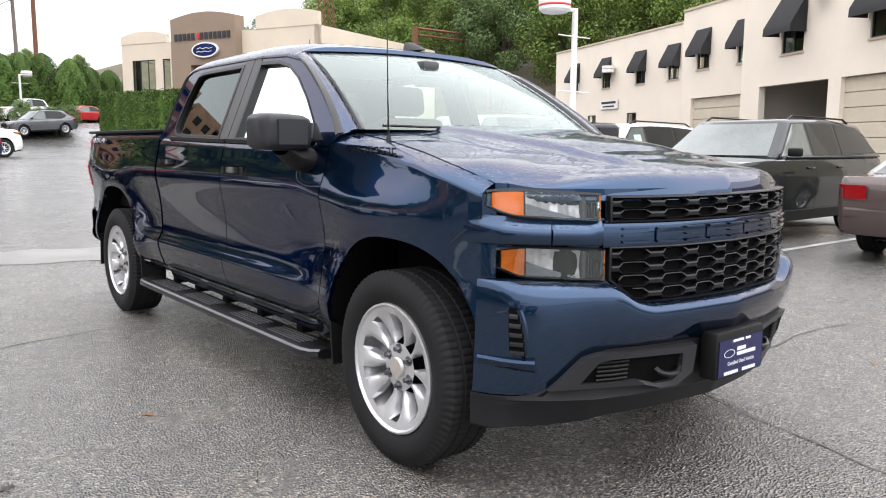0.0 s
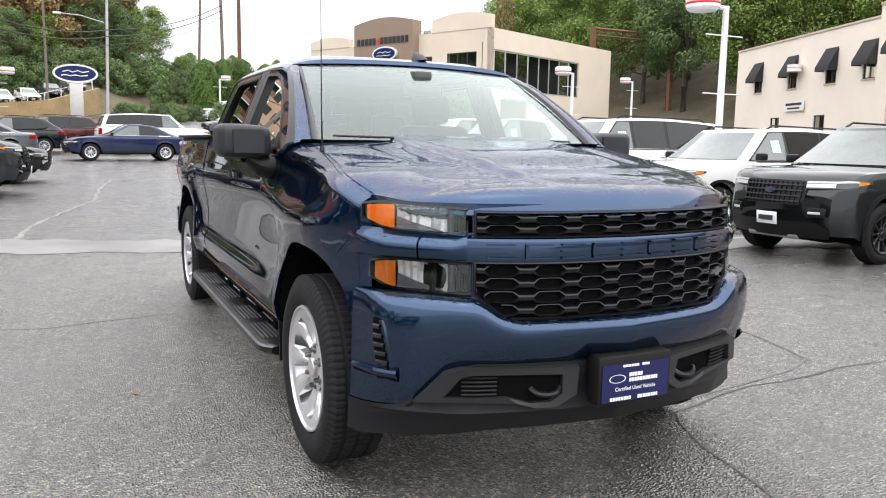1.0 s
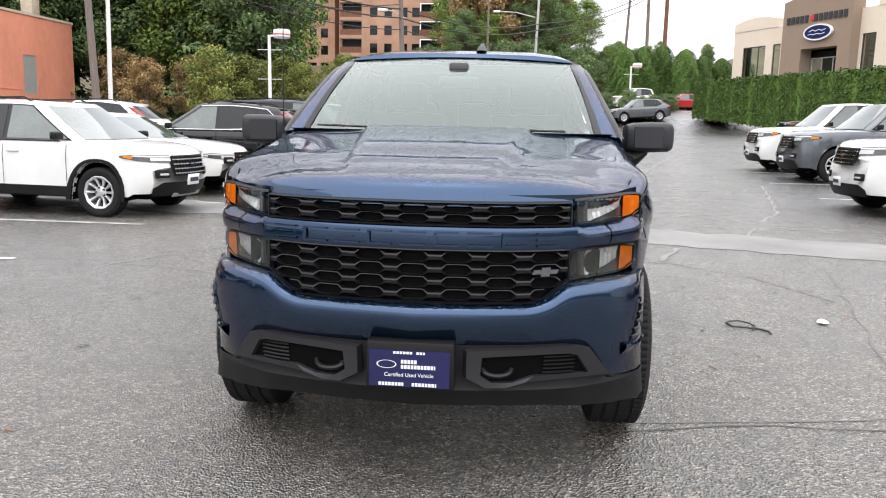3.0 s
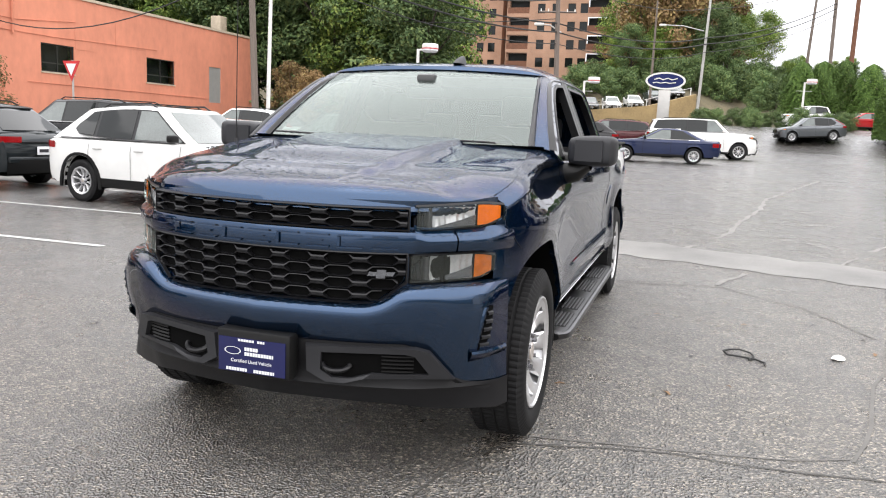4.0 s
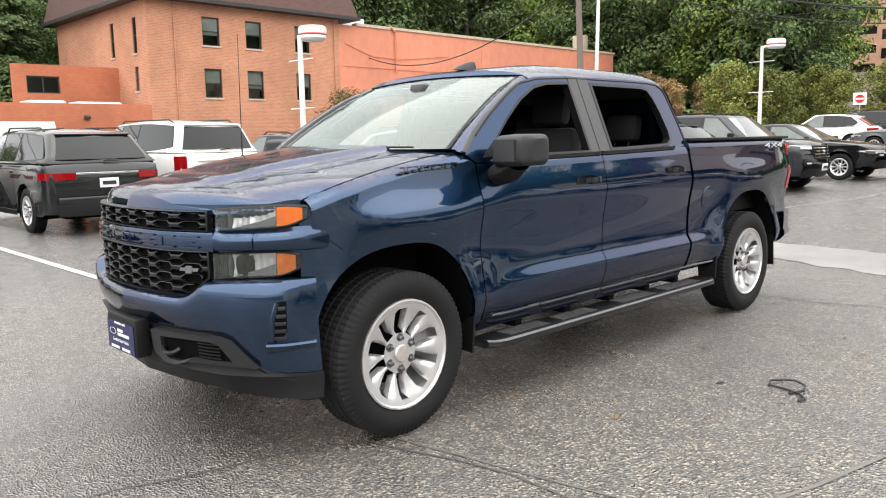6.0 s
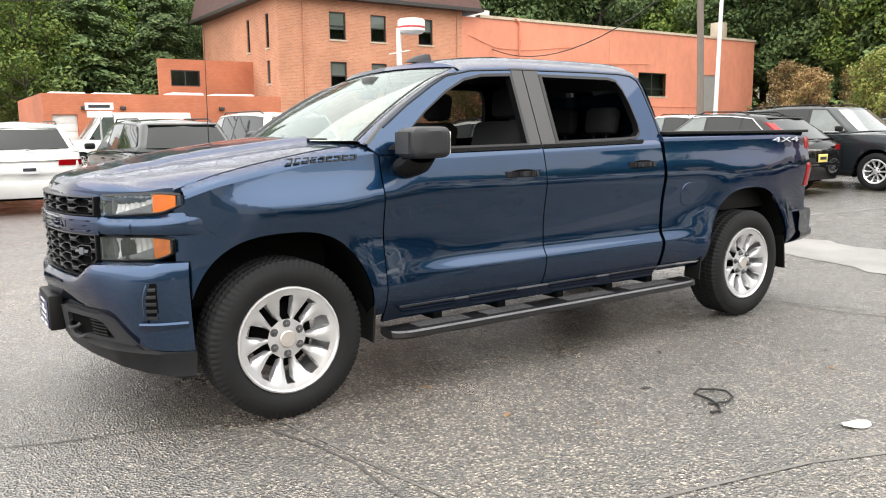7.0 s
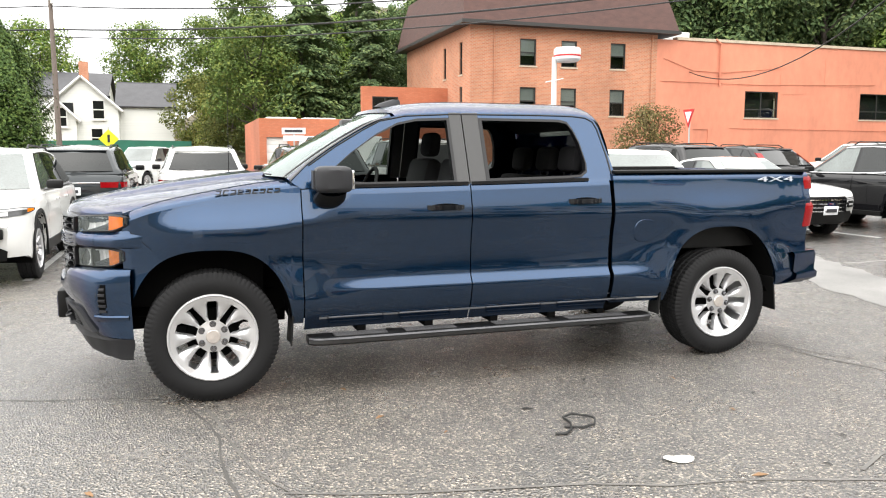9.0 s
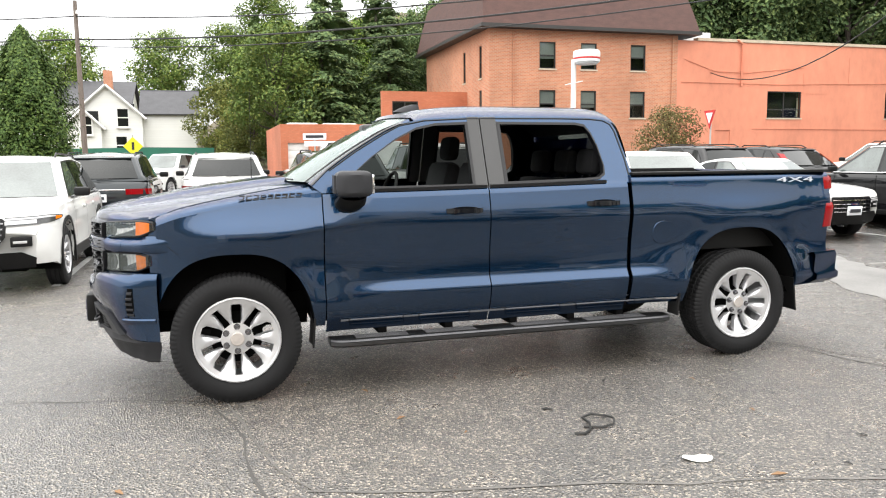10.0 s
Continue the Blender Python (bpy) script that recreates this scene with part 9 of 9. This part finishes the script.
# white posts and rail along the top of the retaining wall
rl = thing("railing", "thin white metal railing above the retaining wall", "railing")
for i in range(16):
    x = -23.5 + 1.6 * i
    wy = 84 + max(0.0, x + 24) * 0.17 + max(0.0, x + 12) * 0.2 + max(0.0, x + 4) * 0.4 + 2.6
    bm = bmesh.new()
    tube(bm, (x, wy, ground_z(x, wy) - 0.2), (x, wy, ground_z(x, wy) + 1.1), 0.05, None, 6)
    part("post", bm, M["white_metal"], rl)
    if i < 15:
        x2 = x + 1.6
        wy2 = 84 + max(0.0, x2 + 24) * 0.17 + max(0.0, x2 + 12) * 0.2 + max(0.0, x2 + 4) * 0.4 + 2.6
        bm = bmesh.new()
        tube(bm, (x, wy, ground_z(x, wy) + 1.05), (x2, wy2, ground_z(x2, wy2) + 1.05), 0.03, None, 6)
        part("rail", bm, M["white_metal"], rl)

# ---- cracks, litter and small things on the asphalt ----
for i, (pts, w, mat, lab) in enumerate([
    ([(0.50, -1.6), (0.57, -1.27), (0.67, -0.80), (0.79, -0.40), (0.90, -0.20)], 0.010, "dark_crack", "dark open crack in the asphalt"),
    ([(0.90, -0.20), (1.39, -0.05), (1.95, -0.01), (2.5, 0.05), (3.2, 0.02)], 0.012, "dark_crack", "dark open crack in the asphalt"),
    ([(1.0, -0.10), (1.39, 0.02), (1.90, 0.09), (2.46, 0.24)], 0.012, "soft_crack", "worn seam beside a crack"),
    ([(2.46, 0.24), (2.62, 0.80), (2.72, 1.24), (2.94, 1.95), (3.2, 2.95), (3.6, 4.6)], 0.018, "soft_crack", "worn edge of an asphalt patch"),
    ([(1.05, 4.35), (2.0, 4.6), (2.70, 3.9), (3.1, 2.95)], 0.02, "soft_crack", "thin worn crack in the asphalt"),
    ([(-3.6, 3.4), (-3.09, 3.33), (-2.10, 3.04), (-1.19, 3.23)], 0.02, "crack", "thin pale crack in the asphalt"),
    ([(-3.6, 3.3), (-3.17, 4.04), (-2.72, 4.83), (-2.41, 6.3)], 0.02, "crack", "thin pale crack in the asphalt"),
    ([(1.6, 7.4), (1.81, 7.9), (2.2, 9.2), (2.5, 11.0), (3.0, 13.5), (3.3, 16.0), (4.4, 20.0), (5.5, 24.0)], 0.075, "crack", "wandering pale sealed crack"),
    ([(-2.6, 8.6), (-2.45, 10), (-2.0, 12), (-1.5, 14), (-1.3, 17), (-0.9, 20)], 0.07, "crack", "wandering pale sealed crack"),
    ([(1.1, 10.0), (2.1, 9.1), (3.3, 9.4), (4.0, 8.4)], 0.04, "crack", "thin pale crack in the asphalt"),
    ([(3.5, 6.9), (3.95, 8.3), (4.7, 9.6), (5.9, 14.5)], 0.05, "crack", "wandering pale sealed crack"),
    ([(1.95, 4.7), (2.28, 5.6)], 0.05, "crack", "thin pale crack in the asphalt"),
    ([(0.4, 4.0), (0.9, 4.35), (1.5, 4.6)], 0.012, "dark_crack", "dark open crack in the asphalt"),
]):
    ribbon("crack", pts, w, M[mat], 0.0035 + 0.0003 * i, lab, wobble=0.03, seed=60 + i, category="crack")

M["paper"] = surface("white_paper", (0.7, 0.68, 0.62), 0.7, vary=0.06, relief=0.1)
M["strap"] = surface("black_strap", (0.015, 0.015, 0.014), 0.6, vary=0.3, relief=0.1)
M["twig"] = surface("dry_leaf", (0.20, 0.11, 0.05), 0.8, vary=0.4)
zg = -0.015
bm = bmesh.new()
pipe(bm, [(1.98, 2.05, zg + 0.012), (1.94, 1.97, zg + 0.02), (1.965, 1.90, zg + 0.014), (2.06, 1.90, zg + 0.010), (2.15, 1.86, zg + 0.012), (2.20, 1.80, zg + 0.010), (2.19, 1.74, zg + 0.012)], 0.007, 6)
strap = tagged(part("plastic_strap", bm, M["strap"]), "curled black plastic strap lying on the asphalt", "litter")
bm = bmesh.new()
pipe(bm, [(1.97, 2.04, zg + 0.015), (2.05, 2.06, zg + 0.02), (2.12, 2.02, zg + 0.014), (2.14, 1.94, zg + 0.010), (2.10, 1.84, zg + 0.010)], 0.006, 6)
part("loop", bm, M["strap"], strap)
bm = bmesh.new()
rows = []
for u in span(-1, 1, 7):
    w = 0.045 * math.sqrt(max(0.02, 1 - u * u))
    rows.append([(2.70 + u * 0.02 - w, 2.17 + u * 0.075, zg + 0.006 + 0.012 * abs(u)), (2.70 + u * 0.02, 2.17 + u * 0.075, zg + 0.012), (2.70 + u * 0.02 + w, 2.17 + u * 0.075, zg + 0.005 + 0.01 * u * u)])
skin(bm, rows)
thick(bm, 0.001)
tagged(part("paper_scrap", bm, M["paper"]), "pale oval scrap of paper on the asphalt", "litter")
rnd = random.Random(8)
twigs = [(2.98, 2.43), (2.98, 2.84), (2.68, 3.23), (1.73, 1.78), (2.13, 2.95), (1.95, 1.19), (0.99, 0.80), (1.6, 0.9), (1.3, 2.4), (-1.9, -0.6), (-2.3, 0.7), (-1.6, 1.2), (2.2, -0.6), (1.9, 3.3), (1.45, 3.0), (-2.6, 2.0)]
for x, y in twigs:
    bm = bmesh.new()
    a = rnd.uniform(0, 6.28)
    l, h = rnd.uniform(0.015, 0.045), rnd.uniform(0.004, 0.008)
    d = Vector((math.cos(a), math.sin(a), 0))
    n = Vector((-d.y, d.x, 0))
    c = Vector((x, y, zg + 0.004))
    skin(bm, [[c - d * l, c - d * l * 0.9 + n * h], [c - n * l * 0.35 + Vector((0, 0, h)), c + n * l * 0.35 + Vector((0, 0, h * 1.5))], [c + d * l, c + d * l * 0.95 + n * h]])
    thick(bm, 0.002)
    tagged(part("leaf_scrap", bm, M["strap"] if rnd.random() < 0.6 else M["twig"]), "small dark leaf scrap on wet asphalt", "litter", group="scraps on the asphalt")
# loose grit and small stones, far too many to count
verts, faces = [], []
for _ in range(9000):
    x, y = rnd.uniform(-5, 6), rnd.uniform(-4.5, 7)
    s = rnd.uniform(0.002, 0.0055)
    i = len(verts)
    a = rnd.uniform(0, 6.28)
    for k in range(3):
        verts.append((x + s * math.cos(a + 2.1 * k), y + s * math.sin(a + 2.1 * k), ground_z(x, y) + 0.0005))
    verts.append((x, y, ground_z(x, y) + s * 0.9))
    faces += [(i, i + 1, i + 3), (i + 1, i + 2, i + 3), (i + 2, i, i + 3)]
me = bpy.data.meshes.new("grit")
me.from_pydata(verts, [], faces)
M["grit"] = surface("pale_grit", (0.26, 0.25, 0.23), 0.6, vary=0.4, scale=5, relief=0.0)
me.materials.append(M["grit"])
tagged(new("grit", me), "loose pale grit scattered on the asphalt", "grit", kind="stuff")
